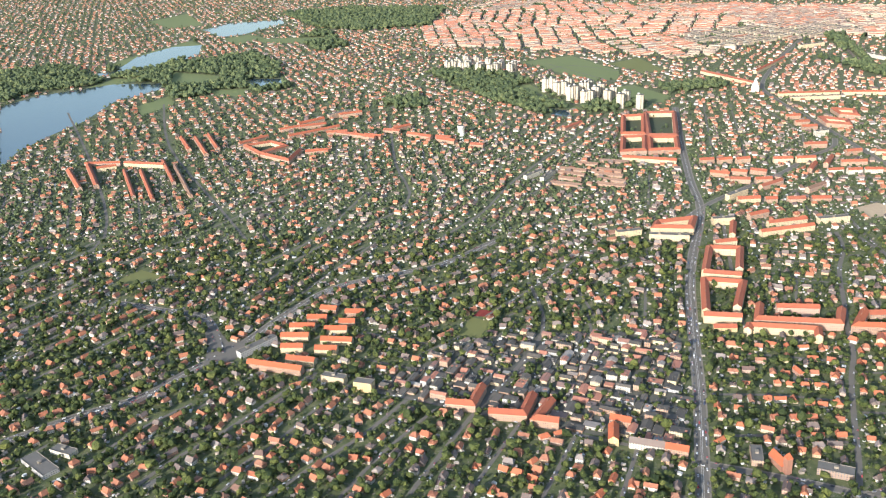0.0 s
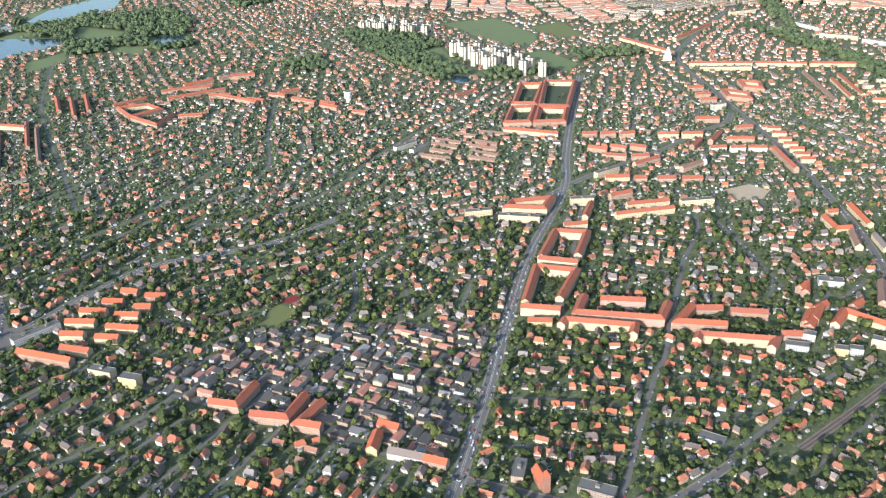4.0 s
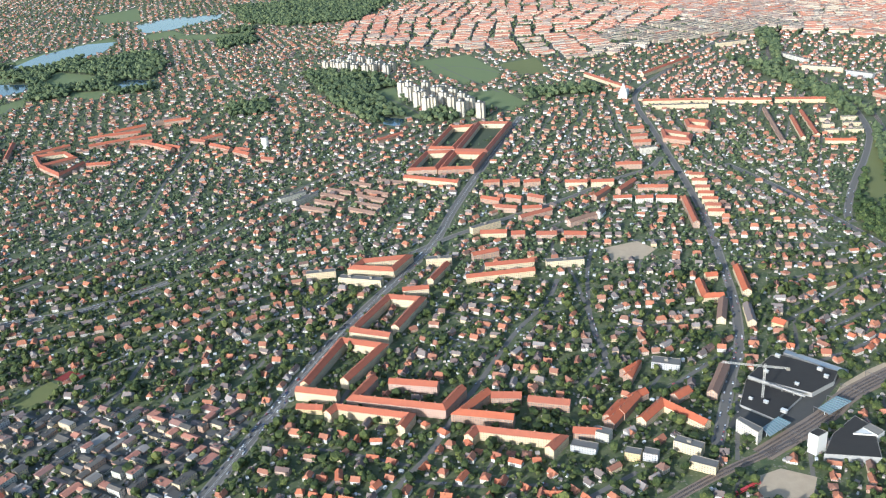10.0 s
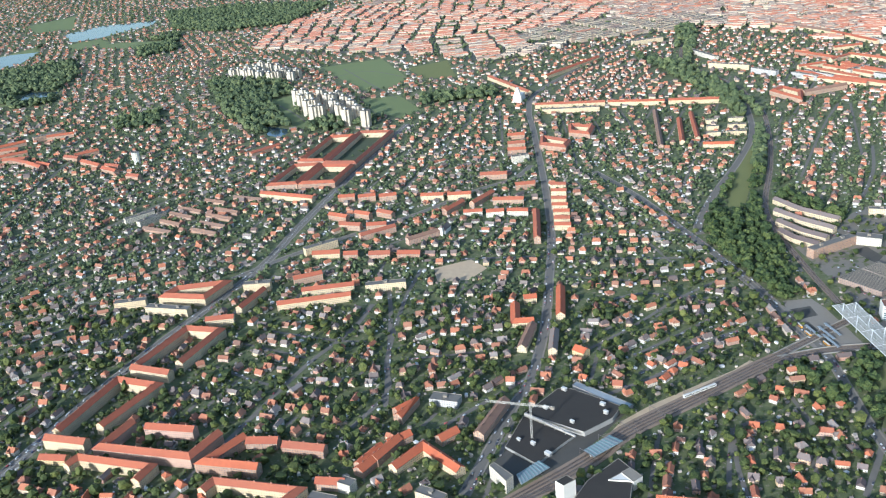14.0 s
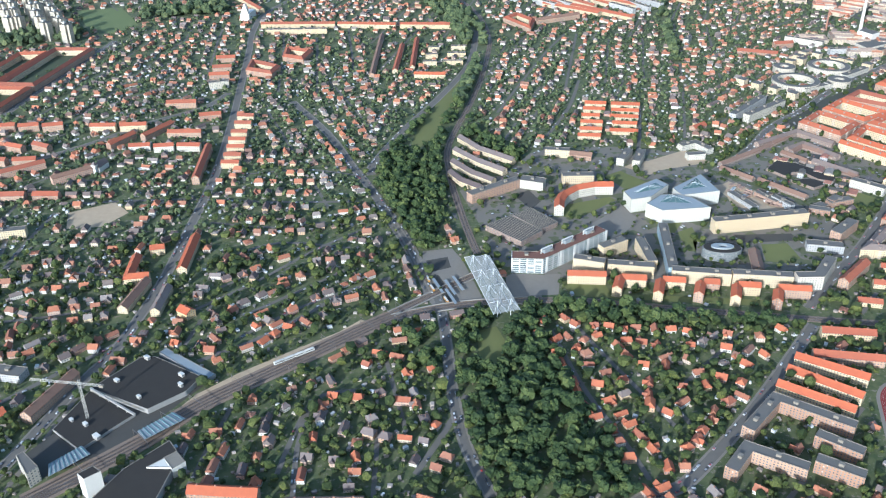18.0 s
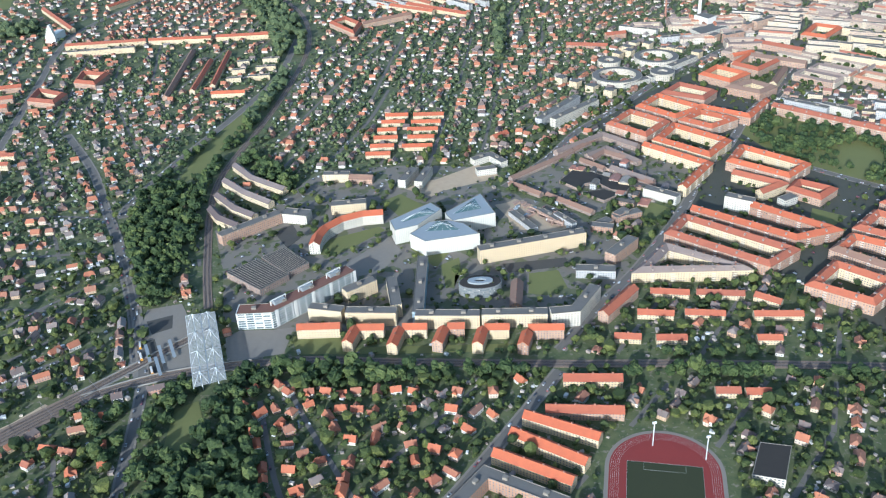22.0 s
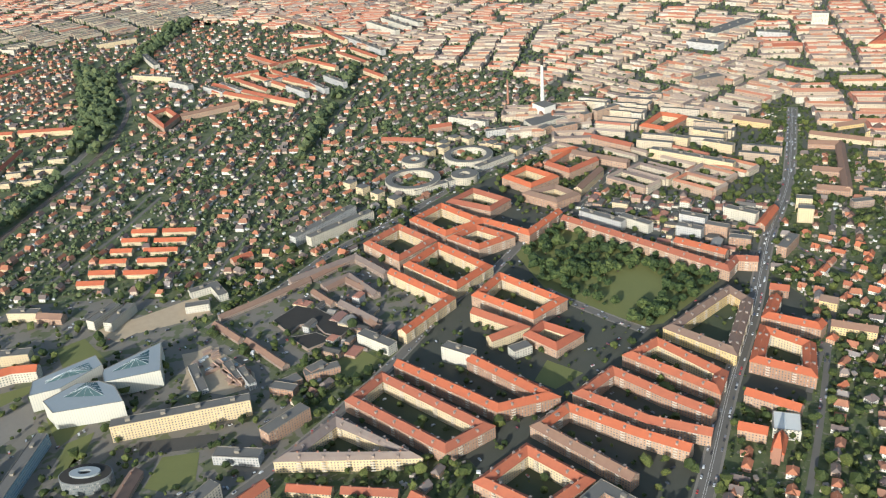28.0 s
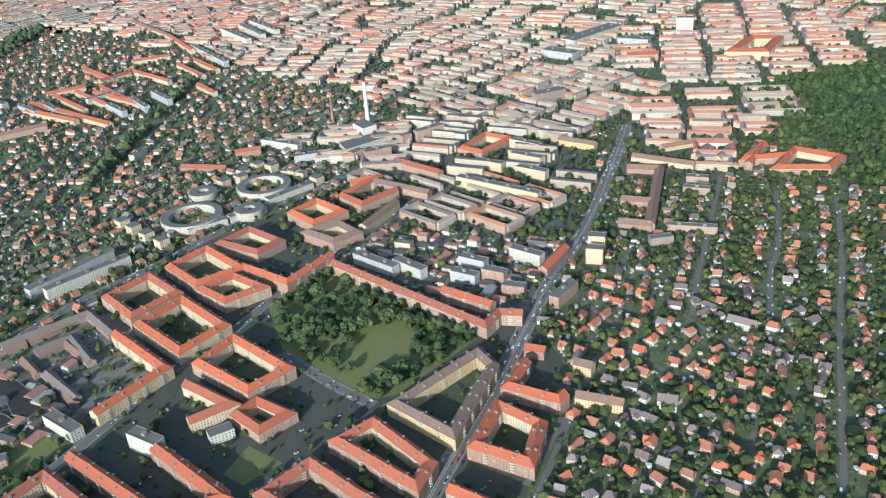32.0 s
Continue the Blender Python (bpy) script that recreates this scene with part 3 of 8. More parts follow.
area("meadow", (465.8, 2777.3), (569.6, 2798.8), (650.5, 2617.2), (605.1, 2549.4), (527.4, 2624.8))
area("meadow", (190.2, 2856.0), (252.6, 2885.5), (297.0, 2692.0), (377.1, 2514.9), (332.2, 2522.6), (278.6, 2633.7))
area("grass", (551.8, 3157.1), (674.2, 3241.1), (717.8, 2985.5), (624.2, 2994.0))
area("grass", (815.2, 3258.6), (906.2, 3267.5), (930.5, 3186.8), (824.1, 3131.2))
area("wood", (-90.6, 3151.3), (122.1, 3194.4), (253.9, 2910.3), (349.4, 2546.1), (259.8, 2458.9), (112.9, 2681.5))
area("wood", (637.3, 2756.1), (834.8, 2821.3), (844.8, 2706.6), (644.8, 2648.3))
area("wood", (349.4, 2546.1), (510.6, 2596.0), (564.8, 2502.1), (401.9, 2456.7))
area("wood", (1389.1, 2251.2), (1414.4, 2216.0), (1366.8, 2020.2), (1306.6, 1818.0), (1290.5, 1699.3), (1271.6, 1536.8), (1257.6, 1392.3), (1225.6, 1468.0), (1203.4, 1556.6), (1181.0, 1649.0), (1185.6, 1730.8), (1240.3, 1887.4), (1323.9, 2073.7))
area("wood", (1253.0, 3063.1), (1371.2, 2908.7), (1426.1, 2621.7), (1452.9, 2393.6), (1399.2, 2285.0), (1361.1, 2577.5))
area("wood", (1358.0, 1964.2), (1352.6, 1871.8), (1423.6, 1752.6), (1402.1, 1693.7), (1333.3, 1845.4))
area("wood", (1302.9, 1322.5), (1364.1, 1304.7), (1377.7, 1218.3), (1389.4, 1143.9), (1399.6, 1079.2), (1403.7, 1022.2), (1271.2, 1034.8), (1258.2, 1139.9), (1257.8, 1250.3), (1282.7, 1312.9))
area("wood", (1331.7, 1321.9), (1393.8, 1325.1), (1652.7, 1296.6), (1635.3, 1257.2), (1386.3, 1288.8))
area("wood", (1713.4, 1269.4), (1858.9, 1235.5), (2027.8, 1193.2), (2023.0, 1185.3), (1856.2, 1228.4), (1711.7, 1261.1))
area("wood", (1708.0, 1243.5), (1850.8, 1214.5), (2012.1, 1167.4), (2005.3, 1156.3), (1846.1, 1202.3), (1705.7, 1232.2))
area("wood", (1208.7, 1281.4), (1255.8, 1309.9), (1254.8, 1230.5), (1231.0, 1208.7))
area("wood", (2911.4, 2278.6), (3241.6, 2325.5), (2893.8, 1821.6), (2835.1, 1843.3), (2918.1, 1946.4), (2823.6, 2034.8), (2912.0, 2142.9))
area("park", (2070.2, 1773.4), (2150.7, 1834.1), (2286.6, 1618.5), (2189.5, 1545.2), (2156.9, 1545.5), (2086.0, 1657.8))
area("grass", (2143.9, 1608.0), (2171.1, 1671.7), (2219.0, 1662.7), (2221.4, 1621.8), (2194.9, 1582.4))
area("grass", (2029.3, 1474.7), (2050.9, 1507.3), (2080.0, 1475.6), (2046.2, 1455.5))
area("grass", (1830.0, 1545.8), (1852.1, 1580.6), (1874.7, 1541.1), (1850.9, 1517.0))
area("campus", (1326.2, 1425.2), (1320.8, 1532.9), (1305.0, 1639.2), (1380.0, 1695.3), (1446.3, 1788.7), (1578.6, 1773.5), (1669.8, 1741.2), (1677.2, 1670.6), (1772.8, 1556.8), (1800.5, 1436.5), (1706.4, 1343.9), (1691.8, 1324.3), (1398.6, 1386.3))
area("campus", (1704.4, 1687.6), (1914.4, 1816.5), (1939.7, 1715.9), (1952.9, 1622.7), (1880.7, 1587.7), (1784.8, 1563.4))
area("plaza", (1328.2, 1388.2), (1345.0, 1401.0), (1380.1, 1394.0), (1402.4, 1393.9), (1390.9, 1348.0), (1335.3, 1346.6))
area("sand", (1591.3, 1708.5), (1670.7, 1750.0), (1695.6, 1699.4), (1611.8, 1678.6))
area("sand", (1667.7, 1618.1), (1707.5, 1623.7), (1716.9, 1570.1), (1683.5, 1550.4))
area("sand", (761.0, 1625.3), (818.4, 1652.7), (844.6, 1617.3), (818.5, 1578.0), (771.6, 1576.2))
area("sand", (980.0, 1169.5), (999.2, 1199.5), (1036.7, 1230.7), (1091.6, 1266.8), (1138.6, 1296.0), (1163.2, 1318.0), (1169.4, 1312.6), (1138.8, 1285.9), (1096.3, 1256.9), (1045.2, 1222.1), (1012.6, 1192.4))
area("asphalt", (854.6, 1120.4), (952.6, 1271.3), (1009.6, 1220.1), (942.3, 1127.3), (876.3, 1091.6))
area("mixed", (41.8, 1178.1), (315.0, 1152.8), (251.1, 865.6), (118.1, 921.4), (-139.1, 1033.3), (-49.4, 1101.6))
area("junction", (-405.0, 1248.0), (-390.0, 1250.0), (-352.0, 1185.0), (-318.0, 1186.0), (-330.0, 1130.0), (-372.0, 1110.0), (-378.0, 1165.0))
area("mixed", (2196.7, 1900.9), (2378.0, 1838.3), (2440.4, 1800.1), (2346.2, 1646.7), (2305.5, 1659.6), (2163.6, 1861.6))
area("mixed", (1793.2, 1703.1), (1861.4, 1704.2), (1906.7, 1591.2), (1855.7, 1562.7), (1826.0, 1562.9))
area("grass", (1420.1, 1551.2), (1453.0, 1534.5), (1519.9, 1584.9), (1513.4, 1596.6), (1453.4, 1580.0))
area("plaza", (1458.6, 1508.6), (1488.5, 1535.6), (1522.1, 1568.8), (1534.2, 1524.7), (1505.4, 1487.3), (1475.6, 1480.4))
area("grass", (1574.4, 1483.0), (1598.2, 1495.5), (1596.4, 1466.9), (1586.4, 1455.7), (1581.6, 1430.9), (1572.4, 1432.5))
area("grass", (1669.7, 1440.1), (1703.7, 1439.4), (1703.8, 1400.1), (1676.9, 1390.3), (1658.9, 1399.6))
area("asphalt", (1644.7, 1468.3), (1719.8, 1464.4), (1718.8, 1445.1), (1647.9, 1447.0))
area("asphalt", (1380.9, 1613.6), (1404.0, 1631.8), (1414.3, 1592.3), (1396.8, 1568.8))
area("grass", (1405.8, 1363.6), (1449.0, 1343.8), (1535.0, 1328.5), (1640.3, 1308.6), (1642.8, 1295.9), (1522.0, 1317.9), (1407.5, 1342.7))
area("sand", (1560.1, 1696.0), (1590.5, 1718.5), (1606.3, 1712.2), (1611.4, 1681.2), (1590.6, 1663.5))
area("wood", (1918.3, 2763.5), (1933.1, 2775.4), (1917.2, 2665.4), (1872.1, 2468.6), (1809.6, 2192.9), (1793.8, 2197.3), (1847.2, 2451.7))
area("city", (2088.9, 2328.2), (2503.8, 2315.0), (2593.1, 2126.8), (2445.2, 1815.1), (2244.4, 1920.2), (2223.6, 2140.6))
area("city", (1103.1, 4654.2), (3706.5, 3001.7), (3263.4, 2358.9), (2927.0, 2309.0), (2662.9, 2185.1), (2551.7, 2143.3), (2407.0, 2339.1), (2247.5, 2552.7), (1999.6, 2915.1), (1692.1, 3364.8), (1325.2, 3704.7))
area("city", (-139.7, 4136.7), (238.5, 5013.8), (2258.1, 4003.3), (1938.1, 3133.9), (1751.8, 3446.0), (1499.6, 3565.2), (1384.1, 3449.8), (1192.2, 3411.0), (815.4, 3151.0), (607.4, 3351.7), (211.3, 3527.5), (-88.0, 3735.1))
area("city", (2584.5, 1983.5), (2748.8, 2287.9), (2982.8, 2230.6), (2875.1, 2076.0), (2790.6, 2004.6), (2682.1, 1903.7))
area("grass", (-10.2, 1179.3), (14.1, 1232.7), (45.3, 1214.5), (20.1, 1158.9))
area("grass", (-610.1, 1429.4), (-576.0, 1479.9), (-524.6, 1444.4), (-564.8, 1412.7))
area("meadow", (-1032.1, 3229.7), (-901.7, 3329.3), (-800.8, 3145.3), (-937.9, 3099.1))
area("meadow", (-1381.9, 3631.7), (-1195.3, 4175.0), (-1117.6, 4046.7), (-1150.8, 3585.5))
area("wood", (-1097.1, 3520.0), (-829.2, 3752.0), (-654.1, 3454.3), (-618.4, 3184.9), (-723.5, 3149.7), (-706.5, 2980.0), (-824.6, 2982.6), (-1018.8, 3182.2))
area("wood", (-720.6, 3051.9), (-647.0, 3228.0), (-533.3, 3016.5), (-636.9, 2937.9))
area("wood", (-699.2, 4081.5), (-576.8, 4277.8), (-429.2, 3812.2), (-531.6, 3686.8))
area("wood", (-222.2, 2732.2), (-113.5, 2799.3), (-59.8, 2644.1), (-162.4, 2607.8))
area("grass", (881.9, 1079.2), (897.3, 1091.5), (920.7, 1075.5), (903.4, 1069.8))
area("grass", (1399.8, 1377.0), (1449.4, 1366.6), (1451.4, 1342.6), (1403.3, 1350.1))
area("meadow", (-951.3, 2978.1), (-1018.5, 2829.2), (-961.4, 2705.6), (-894.4, 2842.7))
area("meadow", (-1325.8, 3104.0), (-1264.4, 3331.5), (-1104.1, 3293.4), (-1219.7, 3201.4))
area("meadow", (-1379.6, 3700.5), (-1269.4, 4006.9), (-1312.0, 3745.8), (-1288.8, 3499.4))
area("meadow", (-1055.7, 4172.2), (-944.5, 4268.5), (-840.6, 4138.8), (-937.1, 3984.2))
area("sand", (861.5, 1028.3), (891.3, 1042.9), (923.3, 1028.7), (909.6, 996.6), (860.6, 996.1))
area("court", (16.8, 1236.3), (28.1, 1258.8), (58.4, 1247.9), (48.7, 1229.4))
area("sand", (1673.1, 1549.0), (1681.9, 1617.9), (1697.5, 1629.2), (1748.9, 1561.2), (1752.8, 1536.0), (1721.9, 1526.6))
area("plaza", (1240.8, 1466.8), (1278.4, 1470.3), (1288.2, 1440.2), (1303.0, 1345.0), (1246.1, 1332.5), (1234.3, 1365.9))
area("asphalt", (1243.0, 1442.1), (1270.8, 1448.9), (1272.7, 1422.7), (1252.1, 1415.5))
area("asphalt", (1240.0, 1402.0), (1256.0, 1406.0), (1272.0, 1346.0), (1250.0, 1340.0))
area("grass", (1289.0, 1282.0), (1310.0, 1290.0), (1318.0, 1252.0), (1296.0, 1205.0), (1283.0, 1222.0))
area("grass", (1544.3, 1530.7), (1570.5, 1543.7), (1595.2, 1519.0), (1568.1, 1477.4))
area("grass", (1523.2, 1665.4), (1550.7, 1682.8), (1586.5, 1625.4), (1552.2, 1590.0))
area("grass", (1832.1, 1561.7), (1863.2, 1576.2), (1885.2, 1547.9), (1854.5, 1534.2))
area("grass", (1263.3, 1903.9), (1337.4, 2102.1), (1378.2, 2179.9), (1328.5, 1985.3), (1277.2, 1831.5), (1238.1, 1784.0))
area("wood", (1431.9, 3487.5), (1494.5, 3639.3), (1487.4, 3391.2), (1371.3, 2893.6), (1347.3, 2930.8))
clearing((938.6, 2605.5), (967.2, 2734.7), (1132.4, 3024.5), (1280.9, 3029.8), (1360.1, 2852.3), (1421.7, 2574.8))
clearing((93.3, 2440.2), (129.9, 2619.3), (246.9, 2513.1), (353.7, 2416.1), (357.4, 2268.5), (219.8, 2292.0))
clearing((2440.8, 1737.3), (2539.9, 1689.7), (2494.0, 1464.4), (2435.5, 1481.7), (2387.8, 1565.3))
clearing((215.4, 3749.3), (978.7, 2942.4), (1370.5, 2987.0), (1282.3, 2596.2), (946.8, 2627.3), (650.2, 2955.4))
road("avenue", 14, (2074.1, 1217.8), (2123.0, 1280.8), (2205.5, 1414.7), (2285.8, 1534.9), (2392.0, 1709.5), (2492.0, 1853.9), (2585.8, 2021.9), (2670.2, 2179.4))
road("boulevard", 13, (225.3, 682.5), (248.4, 782.9), (297.5, 984.7), (328.9, 1134.2), (383.9, 1368.7), (474.6, 1646.8), (503.8, 1838.9), (558.5, 2146.6), (627.1, 2491.4))
road("main_street", 9.5, (835.9, 1083.7), (850.7, 1128.3), (884.4, 1237.7), (903.3, 1286.8), (924.7, 1412.6), (936.0, 1557.4), (946.4, 1735.9), (944.7, 1947.3), (938.8, 2137.8), (930.3, 2373.0), (923.5, 2551.4), (952.4, 2738.3), (1142.8, 3122.1), (1352.0, 3483.4))
road("cross_street", 9, (444.4, 1622.6), (508.4, 1695.5), (598.2, 1773.1), (717.8, 1871.6), (803.3, 1966.0), (885.4, 2032.1), (920.6, 2107.3))
road("villa_street", 7, (412.0, 779.0), (433.8, 831.1), (463.5, 913.4), (500.3, 1009.4), (529.9, 1073.5), (551.3, 1144.2), (580.4, 1226.4), (620.8, 1344.0), (665.3, 1435.9), (683.0, 1511.9))
road("villa_street", 6, (703.4, 1204.8), (735.0, 1277.5), (724.4, 1352.4), (728.2, 1517.6), (743.2, 1627.0))
road("main_street", 9.5, (1041.6, 2047.1), (1110.7, 1881.3), (1150.3, 1747.5), (1181.0, 1649.0), (1203.4, 1556.6), (1225.6, 1468.0), (1242.3, 1369.2))
road("main_street", 9.5, (1180.3, 1707.0), (1182.2, 1743.7), (1236.7, 1884.9), (1323.9, 2073.7), (1389.1, 2251.2), (1426.8, 2477.7))
road("main_street", 9.5, (1664.0, 1290.9), (1703.5, 1334.4), (1746.6, 1376.7), (1793.5, 1423.5), (1857.8, 1497.7), (1902.0, 1552.9), (1975.5, 1654.8), (2033.5, 1712.7), (2125.6, 1830.7), (2207.5, 1905.4), (2330.0, 2043.0), (2390.0, 2092.8), (2585.6, 2275.3))
road("main_street", 9.5, (1691.5, 1667.0), (1772.4, 1742.5), (1845.6, 1831.3), (1941.6, 1912.7), (2057.9, 2022.5), (2204.9, 2127.1), (2348.3, 2224.9))
road("villa_street", 6, (2510.3, 1318.4), (2574.8, 1421.9), (2643.9, 1534.2), (2708.2, 1631.1), (2773.4, 1738.2), (2814.7, 1810.9))
road("villa_street", 6, (2588.5, 1570.1), (2635.6, 1655.2), (2679.0, 1715.1), (2755.4, 1856.4))
road("villa_street", 6, (2512.8, 1594.1), (2560.3, 1680.1), (2599.8, 1742.2), (2719.4, 1942.8))
road("villa_street", 6, (2274.5, 1392.3), (2333.0, 1469.3))
road("park_street", 9, (2085.8, 1652.3), (2100.5, 1627.4), (2134.9, 1576.6), (2167.5, 1535.1))
road("main_street", 13, (-584.0, 940.2), (-509.2, 995.7), (-436.8, 1036.9), (-398.9, 1088.7), (-352.9, 1144.3), (-323.0, 1188.3), (-273.8, 1280.5), (-210.1, 1366.0), (-109.4, 1411.2), (-30.3, 1444.1), (70.8, 1546.9))
road("main_street", 12, (-352.9, 1144.3), (-405.6, 1267.4), (-484.2, 1305.3), (-581.7, 1346.8))
road("villa_street", 6, (-383.5, 838.6), (-353.7, 889.2), (-299.6, 953.1), (-241.0, 1040.1), (-206.3, 1083.5))
road("villa_street", 6, (-67.1, 808.5), (2.2, 952.2), (116.3, 1171.2), (111.5, 1352.3))
road("villa_street", 6, (-179.5, 2453.4), (-144.6, 2067.9), (-106.5, 1776.9), (-267.0, 1545.4), (-335.7, 1400.1))
road("villa_street", 6, (411.1, 2409.5), (252.2, 2128.1), (121.9, 1880.1), (47.2, 1694.1), (-30.3, 1576.6))
road("villa_street", 6, (-220.5, 1072.4), (-30.3, 986.0), (117.3, 915.4), (249.3, 855.9))
road("villa_street", 6, (-933.4, 2850.8), (-764.7, 2322.9), (-505.4, 1795.8), (-403.3, 1590.1))
road("villa_street", 6, (-1224.6, 2794.6), (-904.8, 2141.4), (-705.3, 1656.7), (-779.3, 1497.3))
road("villa_street", 6, (800.3, 1195.1), (904.2, 1300.0))
road("villa_street", 6, (1208.7, 1068.6), (1240.9, 1125.4), (1264.5, 1173.5))
road("villa_street", 6, (993.2, 1256.4), (1065.1, 1301.1), (1150.3, 1380.6), (1204.3, 1407.5))
road("park_road", 8, (1271.2, 1034.8), (1256.7, 1100.5), (1251.9, 1174.7), (1253.1, 1250.7), (1251.9, 1339.5), (1233.7, 1443.0), (1213.1, 1539.5), (1195.9, 1601.1))
road("main_street", 9.5, (1363.0, 995.0), (1398.9, 1022.6), (1433.6, 1032.0), (1473.9, 1066.1), (1531.0, 1121.7), (1599.3, 1196.4), (1654.9, 1258.5))
road("villa_street", 6, (545.1, 865.3), (614.4, 921.6), (687.2, 989.2), (747.1, 1037.3))
road("villa_street", 6, (1467.8, 1830.4), (1532.3, 1963.3), (1580.7, 2104.7))
road("villa_street", 6, (1575.9, 1695.6), (1611.1, 1793.4), (1656.0, 1953.2))
road("villa_street", 6, (509.7, 1629.7), (446.2, 1340.9), (409.7, 1169.5))
road("villa_street", 6, (696.1, 1586.1), (713.1, 1479.6), (725.3, 1363.6), (737.0, 1244.0))
road("villa_street", 5, (344.1, 1089.3), (423.0, 1076.3), (510.9, 1049.3))
road("villa_street", 5, (313.4, 985.2), (396.8, 976.2), (478.5, 953.2))
road("villa_street", 5, (308.9, 893.6), (386.2, 886.9), (448.4, 866.9))
road("villa_street", 5, (511.5, 1025.3), (578.4, 1015.2), (656.0, 1017.6))
road("villa_street", 5, (479.0, 930.5), (529.4, 925.8), (596.9, 933.7))
road("villa_street", 6, (-227.2, 811.7), (-178.4, 870.7), (-130.0, 924.8), (-77.5, 1003.2))
road("villa_street", 5, (-750.9, 1300.6), (-693.1, 1386.9), (-633.2, 1496.5), (-532.2, 1623.4), (-439.6, 1769.3), (-342.5, 1924.6))
road("villa_street", 5, (-820.9, 1451.9), (-766.8, 1543.3), (-705.6, 1641.6))
road("villa_street", 5, (-608.8, 1098.3), (-533.1, 1205.5), (-449.1, 1312.2))
road("villa_street", 5, (-289.1, 1296.4), (-222.8, 1435.8), (-142.6, 1587.5))
road("villa_street", 5, (-684.0, 1156.2), (-624.8, 1239.8), (-581.7, 1346.8))
road("villa_street", 5, (-359.9, 1476.2), (-274.7, 1603.7), (-196.8, 1863.9))
road("villa_street", 5, (35.9, 1234.5), (134.7, 1349.8), (249.8, 1484.1), (390.0, 1522.0))
road("villa_street", 5, (-464.5, 870.2), (-423.2, 948.3), (-362.4, 1015.7))
road("villa_street", 5, (-284.7, 815.3), (-243.4, 899.9), (-188.2, 1002.2))
road("villa_street", 5, (-144.9, 806.6), (-100.1, 889.9), (-40.4, 977.4))
road("villa_street", 5, (4.9, 818.9), (64.5, 937.6))
road("villa_street", 5, (77.4, 792.7), (130.0, 908.5))
road("villa_street", 5, (161.9, 787.4), (198.8, 880.5))
road("villa_street", 6, (755.4, 1654.5), (907.3, 1652.7), (1035.8, 1630.8), (1160.5, 1618.3))
road("villa_street", 5, (746.4, 1351.0), (818.9, 1359.8), (862.7, 1370.4))
road("villa_street", 5, (740.2, 1454.0), (803.1, 1457.9), (872.6, 1439.2))
road("villa_street", 5, (1032.5, 1296.8), (1101.7, 1355.0), (1174.5, 1395.0))
road("villa_street", 5, (968.7, 1351.8), (1033.9, 1408.1), (1108.1, 1486.4), (1174.6, 1539.8))
road("villa_street", 5, (961.6, 1575.0), (1049.0, 1551.1), (1115.4, 1560.8))
road("villa_street", 5, (1103.7, 1041.4), (1104.1, 1112.5), (1113.5, 1182.2))
road("villa_street", 5, (550.3, 1442.4), (634.8, 1411.8), (690.2, 1400.1))
road("villa_street", 5, (500.8, 1351.1), (578.2, 1304.3), (638.3, 1287.7))
road("villa_street", 5, (985.5, 1729.0), (1078.4, 1738.3), (1154.3, 1709.9))
road("villa_street", 5, (1088.2, 1080.2), (1099.8, 1131.1), (1118.5, 1183.4), (1162.6, 1192.4))
road("villa_street", 5, (1368.2, 1276.3), (1381.7, 1170.9), (1399.5, 1098.2), (1409.6, 1042.4))
road("villa_street", 5, (1392.2, 1301.9), (1411.3, 1235.0), (1437.2, 1156.6), (1454.4, 1104.7))
road("villa_street", 5, (1402.2, 1948.3), (1540.2, 2266.3), (1620.7, 2427.6))
road("villa_street", 5, (1543.5, 2052.3), (1645.6, 2424.5))
road("villa_street", 5, (1030.6, 1338.2), (1084.6, 1380.9), (1143.2, 1427.3))
road("villa_street", 5, (1007.7, 1483.6), (1062.5, 1507.8), (1149.7, 1483.6))
road("villa_street", 6, (2205.9, 1265.7), (2255.9, 1340.1), (2306.2, 1418.3), (2340.6, 1472.9), (2395.8, 1556.1))
road("villa_street", 5, (2410.6, 1686.8), (2424.7, 1619.0), (2444.6, 1569.7))
road("villa_street", 5, (2336.8, 1521.0), (2369.4, 1488.2), (2393.4, 1458.9))
road("cross_street", 9, (252.0, 846.0), (300.7, 827.3), (341.8, 810.3), (384.8, 791.2), (415.3, 775.0), (445.0, 759.0))
road("cross_street", 8, (413.0, 776.0), (445.0, 782.6), (490.6, 811.3), (552.3, 858.0))
road("park_path", 4, (302.8, 3063.1), (422.0, 3161.7), (597.9, 2984.5))
road("park_path", 4, (340.5, 3219.5), (486.4, 2924.1), (567.9, 2766.1))
road("park_path", 4, (207.1, 2818.3), (302.3, 2670.4), (372.2, 2541.4))
railway(11, (627.2, 875.1), (719.2, 946.6), (822.3, 1029.4), (920.6, 1091.2))
railway(24, (878.2, 1065.9), (960.8, 1134.4), (1004.6, 1181.5), (1081.8, 1237.8), (1169.3, 1301.7), (1209.0, 1328.0))
railway(10, (1196.0, 1325.0), (1241.7, 1358.8), (1291.8, 1395.9), (1316.0, 1412.0))
railway(10, (1308.7, 1452.5), (1303.3, 1513.9), (1299.5, 1581.1), (1296.0, 1699.3), (1306.6, 1818.0), (1366.8, 2020.2), (1414.4, 2216.0), (1450.4, 2435.2), (1440.3, 2680.7), (1374.0, 2923.1), (1380.6, 3083.6), (1414.3, 3235.7))
